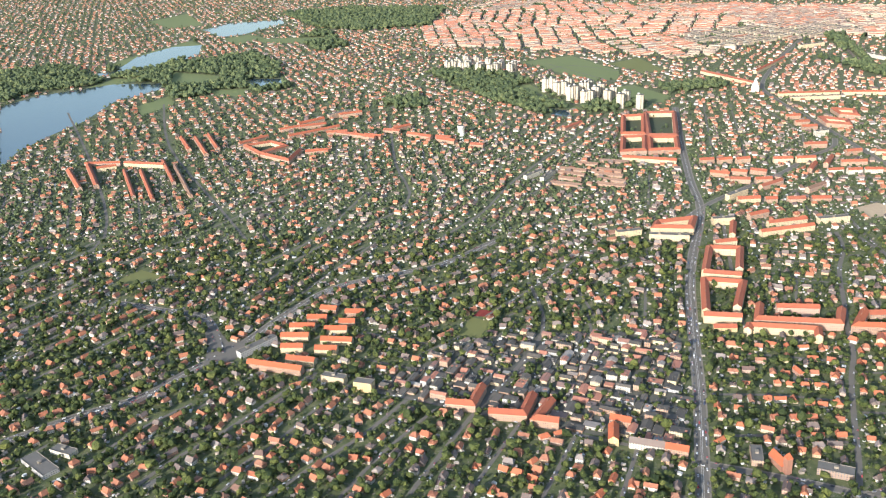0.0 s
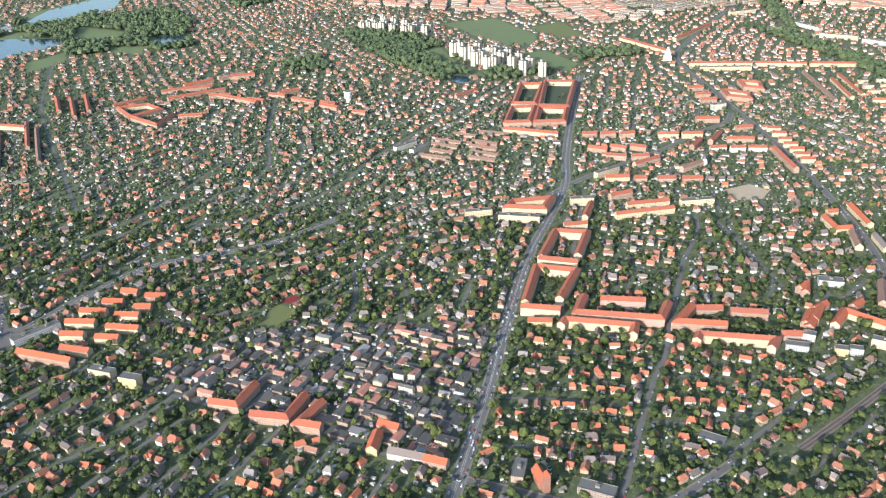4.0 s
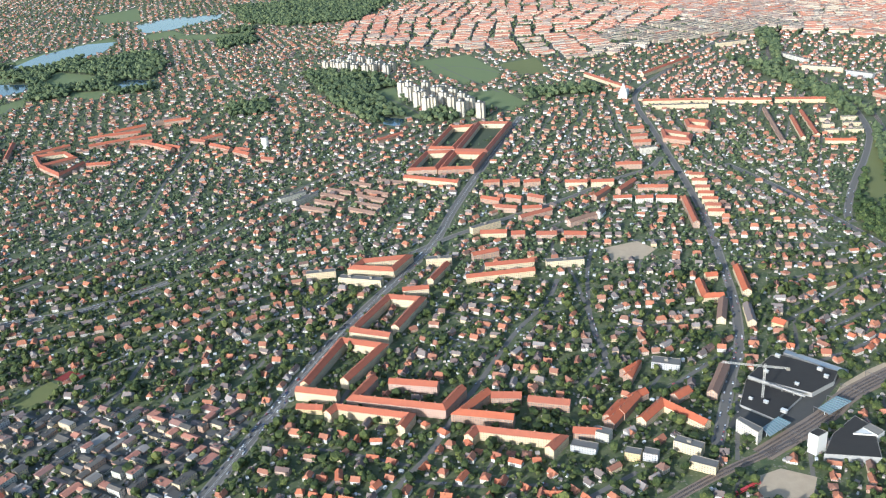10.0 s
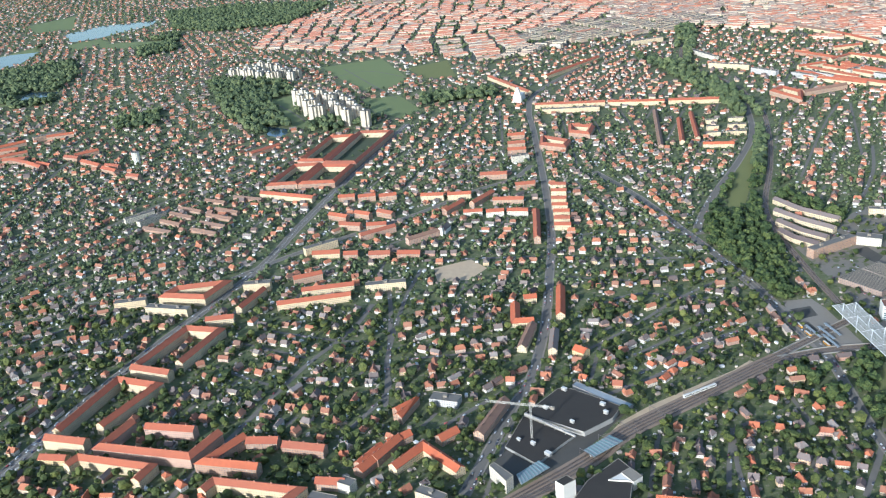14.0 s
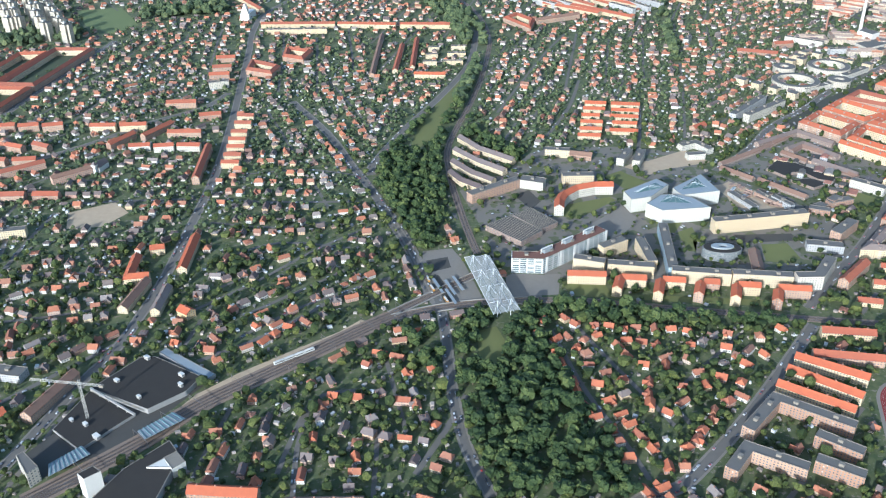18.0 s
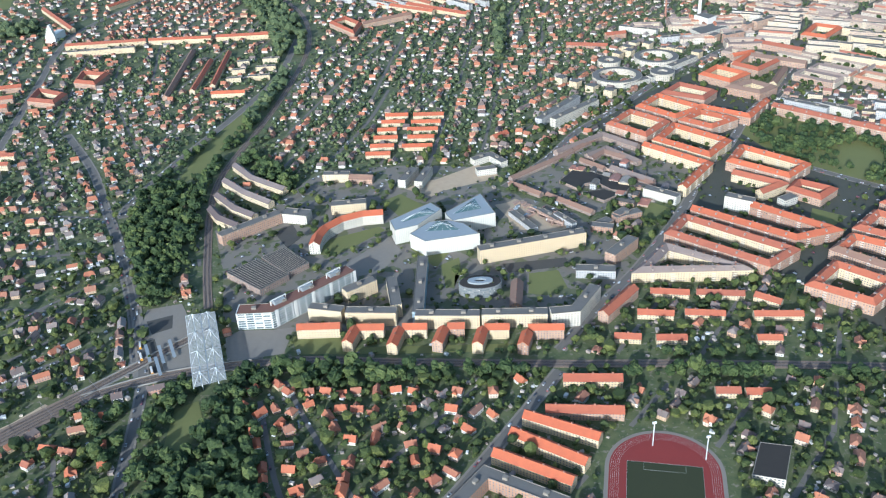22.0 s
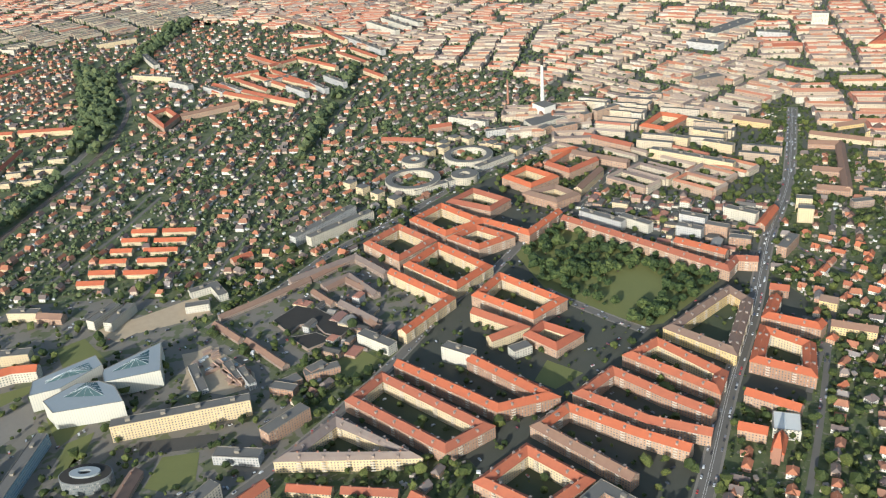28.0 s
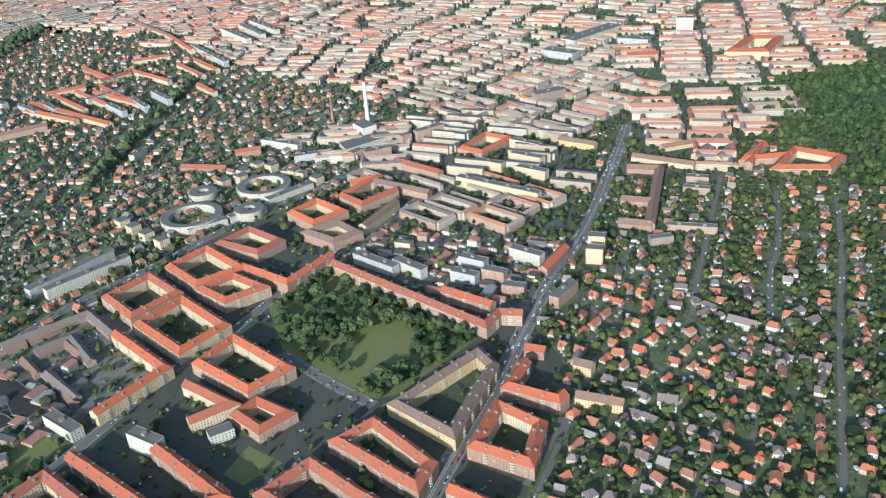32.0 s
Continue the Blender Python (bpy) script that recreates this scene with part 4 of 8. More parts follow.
railway(12, (1198.0, 1317.0), (1246.2, 1331.7), (1298.5, 1338.4), (1370.0, 1337.0), (1421.0, 1330.5), (1484.5, 1312.6), (1653.7, 1269.9), (1759.3, 1245.9), (1899.9, 1210.4), (2017.9, 1176.9))
M_EDGE = plain("viaduct_concrete", (0.27, 0.25, 0.22), (0.19, 0.175, 0.155), 3.0)
for line, w in ((rails[2], 5.8), (rails[4], 6.8)):
    for o in (-w, w):
        tagged(ribbon("parapet_wall", line[:13], o - 0.5, o + 0.5, 1.7, M_EDGE, None, 1.7), "pale concrete parapet of the railway viaduct", "parapet", kind="structure")
block(17, 12, "red", "cream", False, (363.1, 1198.2), (390.1, 1308.3), (446.6, 1291.3), (411.4, 1205.5))
block(17, 12, "red", "cream", False, (356.4, 1186.9), (409.3, 1175.7))
block(17, 12, "red", "cream", False, (400.8, 1342.2), (434.0, 1438.7), (483.7, 1428.3), (456.6, 1343.3))
block(17, 12, "red", "cream", False, (396.9, 1338.0), (453.8, 1320.2))
block(14, 11, "red", "cream", False, (451.6, 1467.7), (490.7, 1473.6))
block(15, 11, "red", "cream", False, (491.0, 1497.1), (511.3, 1559.3))
block(17, 12, "red", "pink", False, (447.2, 1212.2), (430.1, 1166.0), (539.0, 1143.7), (558.4, 1185.4))
block(17, 12, "red", "pink", False, (468.5, 1203.0), (528.7, 1193.5))
block(16, 11, "red", "cream", False, (404.6, 1134.2), (412.4, 1148.6), (501.4, 1127.8), (494.1, 1104.2))
block(11, 11, "red", "yellow", False, (363.0, 1157.5), (395.4, 1154.2))
block(17, 12, "orange", "brick", False, (589.4, 1177.4), (559.2, 1133.6), (620.9, 1122.4))
block(14, 13, "red", "brick", False, (593.6, 1173.9), (629.0, 1172.5))
block(15, 12, "red", "brick", False, (637.2, 1163.1), (684.9, 1153.8))
block(16, 11, "red", "cream", False, (571.3, 1085.7), (579.3, 1101.5), (671.1, 1082.8), (658.3, 1062.4))
block(13, 12, "red", "brick", False, (685.5, 1102.3), (715.9, 1098.5))
block(15, 11, "red", "brick", False, (549.9, 1590.8), (590.6, 1608.3))
block(14, 11, "red", "cream", False, (571.9, 1550.0), (648.3, 1563.2))
block(14, 11, "red", "cream", False, (544.9, 1507.8), (649.0, 1529.5))
block(17, 13, "red", "cream", True, (363.4, 1547.9), (426.4, 1536.6), (443.9, 1583.7), (373.9, 1571.4))
block(12, 12, "flat", "cream", False, (289.7, 1533.0), (335.6, 1540.9))
block(12, 12, "flat", "cream", False, (346.3, 1516.8), (415.6, 1501.8))
block(12, 12, "flat", "cream", False, (667.0, 1555.8), (726.1, 1562.5))
block(14, 12, "flat", "cream", False, (476.8, 1574.7), (517.9, 1577.2))
block(16, 12, "red", "brick", True, (458.2, 2373.7), (513.3, 2375.4), (475.7, 2193.4), (426.3, 2202.4))
block(16, 12, "red", "brick", True, (524.3, 2398.9), (599.1, 2390.3), (550.6, 2163.4), (486.0, 2175.2))
block(16, 12, "red", "brick", True, (419.5, 2165.7), (473.0, 2166.7), (448.4, 2048.5), (396.2, 2047.7))
block(16, 12, "red", "brick", True, (482.9, 2154.2), (545.7, 2142.9), (526.1, 2044.9), (462.5, 2046.1))
block(14, 12, "red", "cream", False, (389.0, 2008.4), (503.6, 1962.1))
block(15, 11, "red", "brick", False, (553.8, 1953.5), (585.3, 1955.5))
block(15, 11, "red", "brick", False, (592.8, 1948.0), (624.8, 1953.2))
block(15, 11, "red", "brick", False, (633.2, 1945.5), (665.1, 1950.7))
block(15, 11, "red", "cream", False, (713.4, 1937.4), (756.1, 1934.6))
block(15, 11, "red", "cream", False, (763.5, 1933.5), (806.9, 1933.7))
block(14, 11, "red", "brick", False, (553.8, 1866.7), (589.7, 1847.5))
block(14, 11, "red", "brick", False, (600.3, 1869.5), (630.1, 1853.9))
block(14, 11, "red", "brick", False, (641.9, 1870.0), (671.4, 1851.5))
block(14, 11, "red", "brick", False, (582.0, 1814.6), (620.6, 1804.3))
block(14, 11, "red", "brick", False, (630.7, 1803.1), (665.6, 1804.3))
block(14, 11, "red", "pink", False, (626.3, 1755.7), (681.6, 1791.5))
block(14, 11, "brown", "pink", False, (710.7, 1725.7), (759.4, 1760.9))
block(14, 11, "red", "brick", False, (763.1, 1851.2), (792.6, 1897.9))
block(14, 11, "red", "brick", False, (810.3, 1883.4), (845.9, 1940.6))
block(14, 11, "red", "brick", False, (848.4, 1896.4), (903.5, 1891.8))
block(14, 11, "red", "white", False, (797.6, 1841.0), (830.6, 1842.4))
block(14, 11, "red", "white", False, (837.5, 1835.8), (868.4, 1837.5))
block(14, 11, "red", "white", False, (874.3, 1836.7), (910.6, 1832.0))
block(15, 11, "red", "brick", False, (924.2, 1827.5), (923.1, 1701.6))
block(15, 11, "red", "brick", False, (888.9, 1967.3), (925.3, 1971.8))
block(13, 10, "red", "cream", False, (954.4, 1963.4), (982.5, 1959.2))
block(13, 10, "red", "cream", False, (953.9, 1927.9), (981.5, 1923.9))
block(13, 10, "red", "cream", False, (953.0, 1887.7), (979.0, 1884.1))
block(13, 10, "red", "cream", False, (952.6, 1855.1), (980.0, 1851.4))
block(13, 10, "red", "cream", False, (954.1, 1823.3), (981.1, 1819.9))
block(13, 10, "red", "cream", False, (953.5, 1790.3), (979.9, 1787.0))
block(13, 10, "red", "cream", False, (953.1, 1761.1), (980.0, 1757.9))
block(14, 12, "red", "brick", False, (872.1, 2306.1), (909.9, 2308.0))
block(14, 12, "red", "brick", False, (873.1, 2243.0), (909.9, 2244.9))
block(14, 12, "red", "brick", False, (873.2, 2196.1), (911.5, 2197.5))
block(14, 12, "flat", "white", False, (882.1, 2133.8), (916.2, 2143.7))
block(15, 12, "red", "brick", False, (820.5, 2039.6), (872.7, 2038.5))
block(15, 12, "red", "brick", True, (950.4, 2269.3), (1001.0, 2228.8), (990.8, 2192.4), (947.3, 2217.3))
block(15, 12, "red", "brick", True, (1015.0, 2349.8), (1059.4, 2326.4), (1046.8, 2277.8), (1013.0, 2298.1))
block(14, 11, "red", "cream", False, (939.6, 2560.6), (1108.8, 2544.5))
block(14, 11, "red", "cream", False, (1115.5, 2543.0), (1247.3, 2517.9))
block(14, 11, "red", "cream", False, (1257.3, 2521.3), (1396.1, 2499.9))
block(11, 11, "flat", "cream", False, (954.8, 2507.0), (1091.3, 2498.6))
block(10, 10, "brown", "brick", False, (1214.3, 2448.2), (1187.1, 2169.5))
block(11, 10, "red", "cream", False, (1255.3, 2363.9), (1232.9, 2186.7))
block(11, 10, "red", "cream", False, (1289.1, 2407.0), (1267.9, 2205.5))
block(9, 10, "flat", "cream", False, (1308.2, 2331.2), (1331.5, 2331.1))
block(9, 10, "flat", "cream", False, (1299.7, 2281.4), (1324.8, 2281.0))
block(9, 10, "flat", "cream", False, (1291.6, 2233.8), (1318.4, 2233.0))
block(9, 10, "flat", "cream", False, (1357.0, 2335.5), (1390.6, 2333.2))
block(9, 10, "flat", "cream", False, (1345.1, 2286.1), (1382.6, 2283.1))
block(9, 10, "flat", "cream", False, (1332.8, 2234.6), (1371.6, 2231.5))
block(12, 10, "orange", "cream", False, (1269.5, 2160.0), (1328.9, 2149.2))
block(13, 12, "red", "cream", False, (558.7, 1691.0), (603.9, 1690.9))
block(13, 12, "red", "brick", False, (611.6, 1683.0), (634.9, 1682.9))
block(13, 12, "red", "brick", False, (653.9, 1678.5), (688.2, 1677.2))
block(13, 12, "red", "brick", False, (700.3, 1676.0), (737.2, 1672.0))
block(13, 11, "flat", "cream", False, (542.6, 1702.3), (589.9, 1736.7))
block(14, 12, "orange", "cream", False, (886.9, 1476.0), (887.5, 1424.3), (911.6, 1425.8))
block(13, 11, "orange", "cream", False, (898.9, 1495.1), (916.4, 1497.3))
block(13, 12, "orange", "cream", False, (951.2, 1524.3), (947.2, 1438.4))
block(12, 12, "brown", "cream", False, (909.6, 1418.3), (894.8, 1357.0))
block(12, 11, "gray", "cream", False, (937.7, 1400.2), (933.0, 1347.2))
block(13, 13, "orange", "yellow", False, (961.4, 1350.8), (974.1, 1339.8))
block(14, 12, "orange", "brick", False, (751.9, 1222.0), (773.7, 1242.8), (755.9, 1210.0))
block(14, 12, "orange", "brick", False, (739.3, 1134.6), (761.3, 1170.4))
block(13, 12, "orange", "cream", False, (761.2, 1120.2), (789.5, 1156.9), (831.6, 1113.0))
block(13, 13, "orange", "brick", False, (725.9, 1116.5), (744.4, 1146.1))
block(12, 13, "orange", "brick", False, (804.5, 1168.4), (822.9, 1185.1))
block(14, 12, "brown", "brick", False, (847.5, 1172.3), (875.0, 1237.7))
block(16, 12, "orange", "brick", False, (1017.3, 1058.1), (1048.8, 1052.2), (1076.2, 1048.2))
block(12, 12, "brown", "brick", False, (1099.0, 1038.0), (1163.6, 1033.3))
block(12, 11, "red", "brick", False, (341.0, 2353.0), (287.6, 2293.9))
block(14, 12, "red", "brick", False, (-430.1, 2438.9), (-359.3, 2460.9))
block(14, 12, "red", "brick", False, (-345.4, 2361.6), (-290.1, 2366.0))
block(14, 12, "red", "brick", False, (-265.0, 2329.4), (-208.4, 2284.3))
block(14, 12, "flat", "brick", False, (-362.7, 2545.0), (-302.3, 2599.3))
block(13, 12, "red", "brick", False, (-190.2, 2365.8), (-145.2, 2344.0))
block(13, 12, "red", "brick", False, (-124.1, 2317.6), (-59.6, 2271.3))
block(13, 12, "red", "brick", False, (-44.9, 2251.7), (1.3, 2219.0))
block(12, 12, "red", "brick", False, (39.2, 2187.4), (72.4, 2174.1))
block(10, 11, "flat", "white", False, (153.0, 1898.4), (194.5, 1939.3))
block(10, 11, "flat", "white", False, (187.7, 1879.2), (220.3, 1929.7))
block(9, 9, "brown", "brick", False, (205.5, 1859.1), (269.3, 1828.8))
block(9, 9, "brown", "brick", False, (227.1, 1891.7), (273.8, 1865.3))
block(9, 9, "brown", "brick", False, (230.9, 1931.0), (285.2, 1899.5))
block(9, 9, "brown", "brick", False, (239.1, 1958.4), (293.0, 1929.1))
block(9, 9, "brown", "brick", False, (303.3, 1838.8), (358.7, 1810.0))
block(9, 9, "brown", "brick", False, (309.4, 1872.6), (365.7, 1842.6))
block(9, 9, "brown", "brick", False, (309.1, 1911.6), (366.7, 1880.2))
block(9, 9, "brown", "brick", False, (317.4, 1941.6), (369.2, 1913.0))
block(9, 9, "brown", "brick", False, (279.6, 1995.5), (326.0, 1972.6))
block(9, 9, "brown", "brick", False, (334.8, 2004.6), (398.0, 1979.0))
office = block(20, 18, "deck", "glazed", False, (1345.9, 1411.5), (1379.5, 1406.2), (1469.4, 1468.2))
block(18, 13, "orange", "white", False, (1430.4, 1545.7), (1435.0, 1566.5), (1444.6, 1585.6), (1465.9, 1604.1), (1493.1, 1611.9), (1520.2, 1609.7))
block(18, 13, "flat", "cream", False, (1619.4, 1480.1), (1684.9, 1485.6), (1750.1, 1491.7))
block(16, 11, "orange", "cream", False, (1406.7, 1375.9), (1450.9, 1368.4))
block(16, 11, "orange", "cream", False, (1455.6, 1335.7), (1465.9, 1359.7))
block(16, 11, "orange", "cream", False, (1468.0, 1361.1), (1495.5, 1355.3))
block(16, 11, "orange", "cream", False, (1499.4, 1320.7), (1510.1, 1347.7))
block(16, 11, "orange", "cream", False, (1514.3, 1351.3), (1538.9, 1346.0))
block(16, 11, "orange", "brick", False, (1544.3, 1314.6), (1554.8, 1338.2))
block(16, 11, "orange", "brick", False, (1559.7, 1341.6), (1576.6, 1338.0))
block(16, 11, "orange", "cream", False, (1583.2, 1303.1), (1593.7, 1328.2))
block(16, 11, "orange", "cream", False, (1596.5, 1331.1), (1620.6, 1326.0))
block(16, 11, "orange", "brick", False, (1626.6, 1291.6), (1636.2, 1312.3))
block(16, 11, "orange", "brick", False, (1639.2, 1320.3), (1674.4, 1312.8))
block(16, 12, "flat", "cream", False, (1421.0, 1407.7), (1455.5, 1392.5))
block(16, 12, "flat", "cream", False, (1458.4, 1390.0), (1511.1, 1376.8))
block(16, 12, "flat", "cream", False, (1459.6, 1429.3), (1493.9, 1447.0))
block(16, 12, "flat", "cream", False, (1512.7, 1445.0), (1512.0, 1387.0))
block(16, 12, "flat", "cream", False, (1529.8, 1367.1), (1595.2, 1351.3))
block(16, 12, "flat", "cream", False, (1597.5, 1352.6), (1664.2, 1338.3))
block(18, 13, "flat", "white", False, (1666.5, 1335.0), (1692.9, 1333.0), (1725.8, 1372.0))
block(14, 12, "flat", "blue", False, (1554.5, 1486.0), (1532.8, 1371.1))
block(10, 13, "brown", "brick", False, (1650.7, 1418.1), (1638.0, 1371.2))
block(14, 13, "flat", "brick", False, (1314.9, 1600.1), (1389.0, 1644.2))
block(13, 18, "flat", "white", False, (1394.6, 1647.7), (1426.7, 1632.7))
block(13, 14, "flat", "cream", False, (1456.3, 1652.2), (1501.8, 1648.8))
block(12, 12, "flat", "cream", False, (1450.2, 1753.7), (1486.7, 1744.5))
block(12, 12, "brown", "brick", False, (1486.8, 1741.0), (1518.4, 1729.6))
block(12, 12, "flat", "white", False, (1555.3, 1701.6), (1578.7, 1738.9))
block(12, 12, "flat", "white", False, (1577.0, 1691.2), (1597.5, 1734.2))
block(12, 11, "slate", "cream", False, (1324.9, 1827.4), (1351.1, 1774.6), (1396.7, 1724.4))
block(12, 11, "slate", "cream", False, (1312.2, 1777.1), (1342.2, 1728.6), (1377.7, 1687.2))
block(12, 11, "slate", "cream", False, (1304.5, 1731.0), (1329.7, 1684.2), (1356.7, 1654.5))
block(12, 11, "slate", "cream", False, (1297.6, 1691.6), (1311.3, 1659.1), (1336.6, 1630.7))
block(18, 13, "gray", "cream", True, (1831.7, 1439.7), (1787.3, 1396.8), (1894.4, 1372.8))
block(18, 12, "orange", "brick", False, (1898.2, 1521.7), (1982.5, 1422.8), (2032.2, 1429.5), (1972.2, 1512.3))
block(18, 12, "red", "brick", True, (1880.3, 1501.4), (1848.9, 1468.6), (1925.6, 1376.5), (1964.8, 1397.6))
block(18, 12, "red", "brick", True, (1950.0, 1325.6), (1994.7, 1357.7), (2031.4, 1307.7), (1990.0, 1281.8))
block(17, 12, "brown", "brick", False, (2044.5, 1408.9), (2013.1, 1388.2), (2072.7, 1303.0))
block(17, 12, "flat", "brick", False, (2004.3, 1265.7), (2042.4, 1294.2), (2066.3, 1261.3))
block(17, 12, "flat", "brick", False, (2003.5, 1264.1), (2031.2, 1209.8))
block(17, 12, "orange", "brick", False, (2016.1, 1388.5), (2045.7, 1410.0), (2095.4, 1359.0), (2131.9, 1327.8))
block(17, 12, "red", "brick", False, (2170.6, 1370.1), (2139.7, 1406.6), (2104.2, 1456.4), (2064.3, 1427.5), (2111.1, 1373.6), (2157.6, 1343.9))
block(18, 12, "red", "brick", True, (2130.0, 1476.2), (2163.3, 1494.3), (2202.0, 1425.2), (2186.4, 1402.7))
block(18, 12, "brown", "yellow", True, (2186.8, 1515.2), (2277.7, 1576.0), (2286.2, 1547.7), (2228.1, 1459.2))
block(18, 12, "red", "brick", True, (1890.6, 1813.9), (1934.2, 1852.8), (1970.2, 1797.7), (1924.9, 1759.2))
block(18, 13, "orange", "cream", True, (1935.6, 1738.2), (1977.6, 1781.6), (2026.1, 1706.1), (1983.3, 1668.6))
block(18, 12, "orange", "cream", False, (1910.9, 1725.4), (1969.7, 1639.5), (1908.6, 1579.7))
block(18, 12, "orange", "brick", True, (2003.6, 1639.7), (2037.3, 1677.8), (2090.7, 1602.9), (2053.3, 1577.7))
block(16, 12, "red", "cream", False, (1992.3, 1608.4), (2035.2, 1560.7), (1997.7, 1545.1))
block(15, 12, "red", "brick", True, (2042.5, 1544.7), (2060.2, 1561.2), (2087.7, 1531.6), (2062.9, 1515.7))
block(18, 12, "orange", "brick", True, (2000.4, 1797.7), (2035.1, 1819.3), (2068.6, 1779.6), (2027.8, 1761.4))
block(18, 12, "orange", "brick", True, (1958.2, 1870.7), (2000.4, 1906.5), (2044.3, 1837.3), (1993.1, 1814.3))
block(18, 12, "orange", "brick", False, (2046.3, 1841.2), (2097.4, 1784.3), (2152.6, 1838.3))
block(18, 12, "red", "brick", False, (2153.5, 1816.0), (2296.5, 1623.4), (2316.0, 1643.4), (2339.9, 1633.4))
block(17, 12, "orange", "brick", False, (2269.4, 1711.7), (2314.4, 1661.8))
block(17, 12, "red", "brick", True, (2017.6, 1919.7), (2053.6, 1949.6), (2091.5, 1901.0), (2064.1, 1876.9))
block(17, 12, "orange", "brick", True, (2112.4, 1985.5), (2147.5, 2013.2), (2178.8, 1965.6), (2138.9, 1941.7))
block(17, 12, "orange", "brick", False, (2200.2, 2062.9), (2241.1, 2070.5), (2183.9, 2020.8))
block(17, 12, "red", "brick", False, (2183.9, 2020.8), (2207.6, 1981.1), (2259.8, 2014.2))
block(17, 12, "brown", "cream", False, (2199.4, 1907.5), (2253.9, 1974.4))
block(17, 12, "brown", "brick", True, (2129.8, 1914.0), (2171.5, 1926.5), (2190.4, 1892.8), (2159.9, 1877.4))
block(16, 12, "red", "brick", False, (2276.9, 2132.2), (2333.3, 2056.8))
block(15, 12, "brown", "brick", False, (2218.4, 2079.5), (2304.5, 1991.9))
block(18, 12, "orange", "brick", False, (2318.3, 1546.0), (2292.5, 1512.0), (2329.8, 1480.1), (2337.7, 1486.7))
block(18, 12, "orange", "brick", True, (2276.4, 1487.0), (2304.5, 1450.1), (2281.4, 1405.0), (2243.8, 1438.1))
block(16, 12, "orange", "brick", False, (2212.6, 1394.3), (2247.9, 1358.4))
block(15, 12, "orange", "brick", False, (2184.4, 1349.9), (2205.1, 1336.6))
block(14, 12, "flat", "gray", False, (1789.9, 1863.7), (1876.8, 1945.2))
block(14, 12, "flat", "white", False, (1811.4, 1856.7), (1901.0, 1920.3))
block(11, 10, "gray", "brown", False, (1786.0, 1747.4), (1870.7, 1792.5), (1905.7, 1735.1))
block(10, 10, "gray", "brown", False, (1825.6, 1724.1), (1860.0, 1743.7), (1889.7, 1685.7))
block(10, 10, "gray", "brown", False, (1846.2, 1677.5), (1886.2, 1620.5))
block(12, 13, "flat", "white", False, (1864.9, 1596.1), (1896.5, 1560.8))
block(18, 13, "flat", "white", False, (1949.2, 1537.8), (1975.1, 1514.0))
block(17, 12, "orange", "cream", False, (1972.7, 1512.0), (2033.3, 1433.9))
block(10, 13, "flat", "white", False, (2016.3, 1522.3), (2037.3, 1529.7))
block(16, 12, "flat", "cream", False, (2353.2, 2026.1), (2445.7, 1927.1))
block(15, 12, "flat", "cream", False, (2391.8, 2085.3), (2426.4, 2052.4))
block(15, 12, "flat", "cream", False, (2450.2, 2092.9), (2487.5, 2053.2))
block(15, 12, "flat", "cream", False, (2443.6, 2036.2), (2478.2, 1999.7))
block(15, 12, "flat", "cream", False, (2465.6, 2150.8), (2499.9, 2109.8))
block(15, 12, "orange", "brick", True, (2385.1, 2147.4), (2433.0, 2195.2), (2463.3, 2162.9), (2409.4, 2119.2))
block(15, 12, "orange", "brick", False, (2755.5, 1935.0), (2812.1, 1995.9), (2761.2, 1954.0), (2826.4, 1945.3))
block(15, 13, "orange", "brick", True, (2784.7, 1910.0), (2842.4, 1963.6), (2884.1, 1913.2), (2847.8, 1885.7))
block(15, 13, "orange", "brick", False, (2770.1, 1962.6), (2814.4, 2000.2))
block(14, 13, "brown", "brick", False, (2594.2, 1985.8), (2633.2, 1966.2))
block(13, 13, "brown", "brick", False, (2547.5, 1887.0), (2585.4, 1863.2))
block(13, 13, "brown", "brick", False, (2518.5, 1821.8), (2554.9, 1800.1))
block(14, 13, "brown", "brick", False, (2637.1, 1969.3), (2550.8, 1799.3))
block(13, 12, "brown", "yellow", False, (2671.4, 2044.8), (2727.8, 2048.6))
block(13, 12, "brown", "yellow", False, (2702.5, 1994.6), (2773.5, 2057.2))
block(13, 12, "gray", "yellow", False, (2727.2, 1972.7), (2781.4, 2027.1))
block(14, 12, "brown", "cream", False, (2618.3, 2024.7), (2687.1, 1961.8))
block(20, 13, "flat", "cream", False, (2462.8, 1776.2), (2480.8, 1766.7))
block(20, 13, "flat", "cream", False, (2449.3, 1745.7), (2466.9, 1736.6))
block(15, 12, "brown", "yellow", False, (2539.0, 2132.3), (2583.5, 2087.2))
block(14, 12, "brown", "yellow", False, (2349.7, 1487.1), (2386.4, 1462.9))
block(15, 12, "gray", "white", False, (2417.7, 1461.0), (2432.6, 1452.3))
block(15, 12, "brown", "yellow", False, (2365.1, 1536.4), (2379.0, 1524.1))
block(14, 12, "flat", "brick", False, (2380.6, 1654.8), (2412.7, 1684.0))
block(14, 12, "red", "brick", False, (2326.6, 1575.8), (2343.9, 1565.2))
block(14, 12, "flat", "gray", False, (2288.1, 1753.4), (2313.2, 1730.7))
block(15, 12, "flat", "brick", False, (2323.2, 1744.2), (2345.3, 1725.2))
block(15, 12, "flat", "gray", False, (2304.7, 1783.4), (2330.2, 1759.6))
block(15, 12, "flat", "white", False, (2368.1, 1785.4), (2397.1, 1752.2))
block(14, 12, "flat", "brick", False, (2336.0, 1702.3), (2358.3, 1688.2))
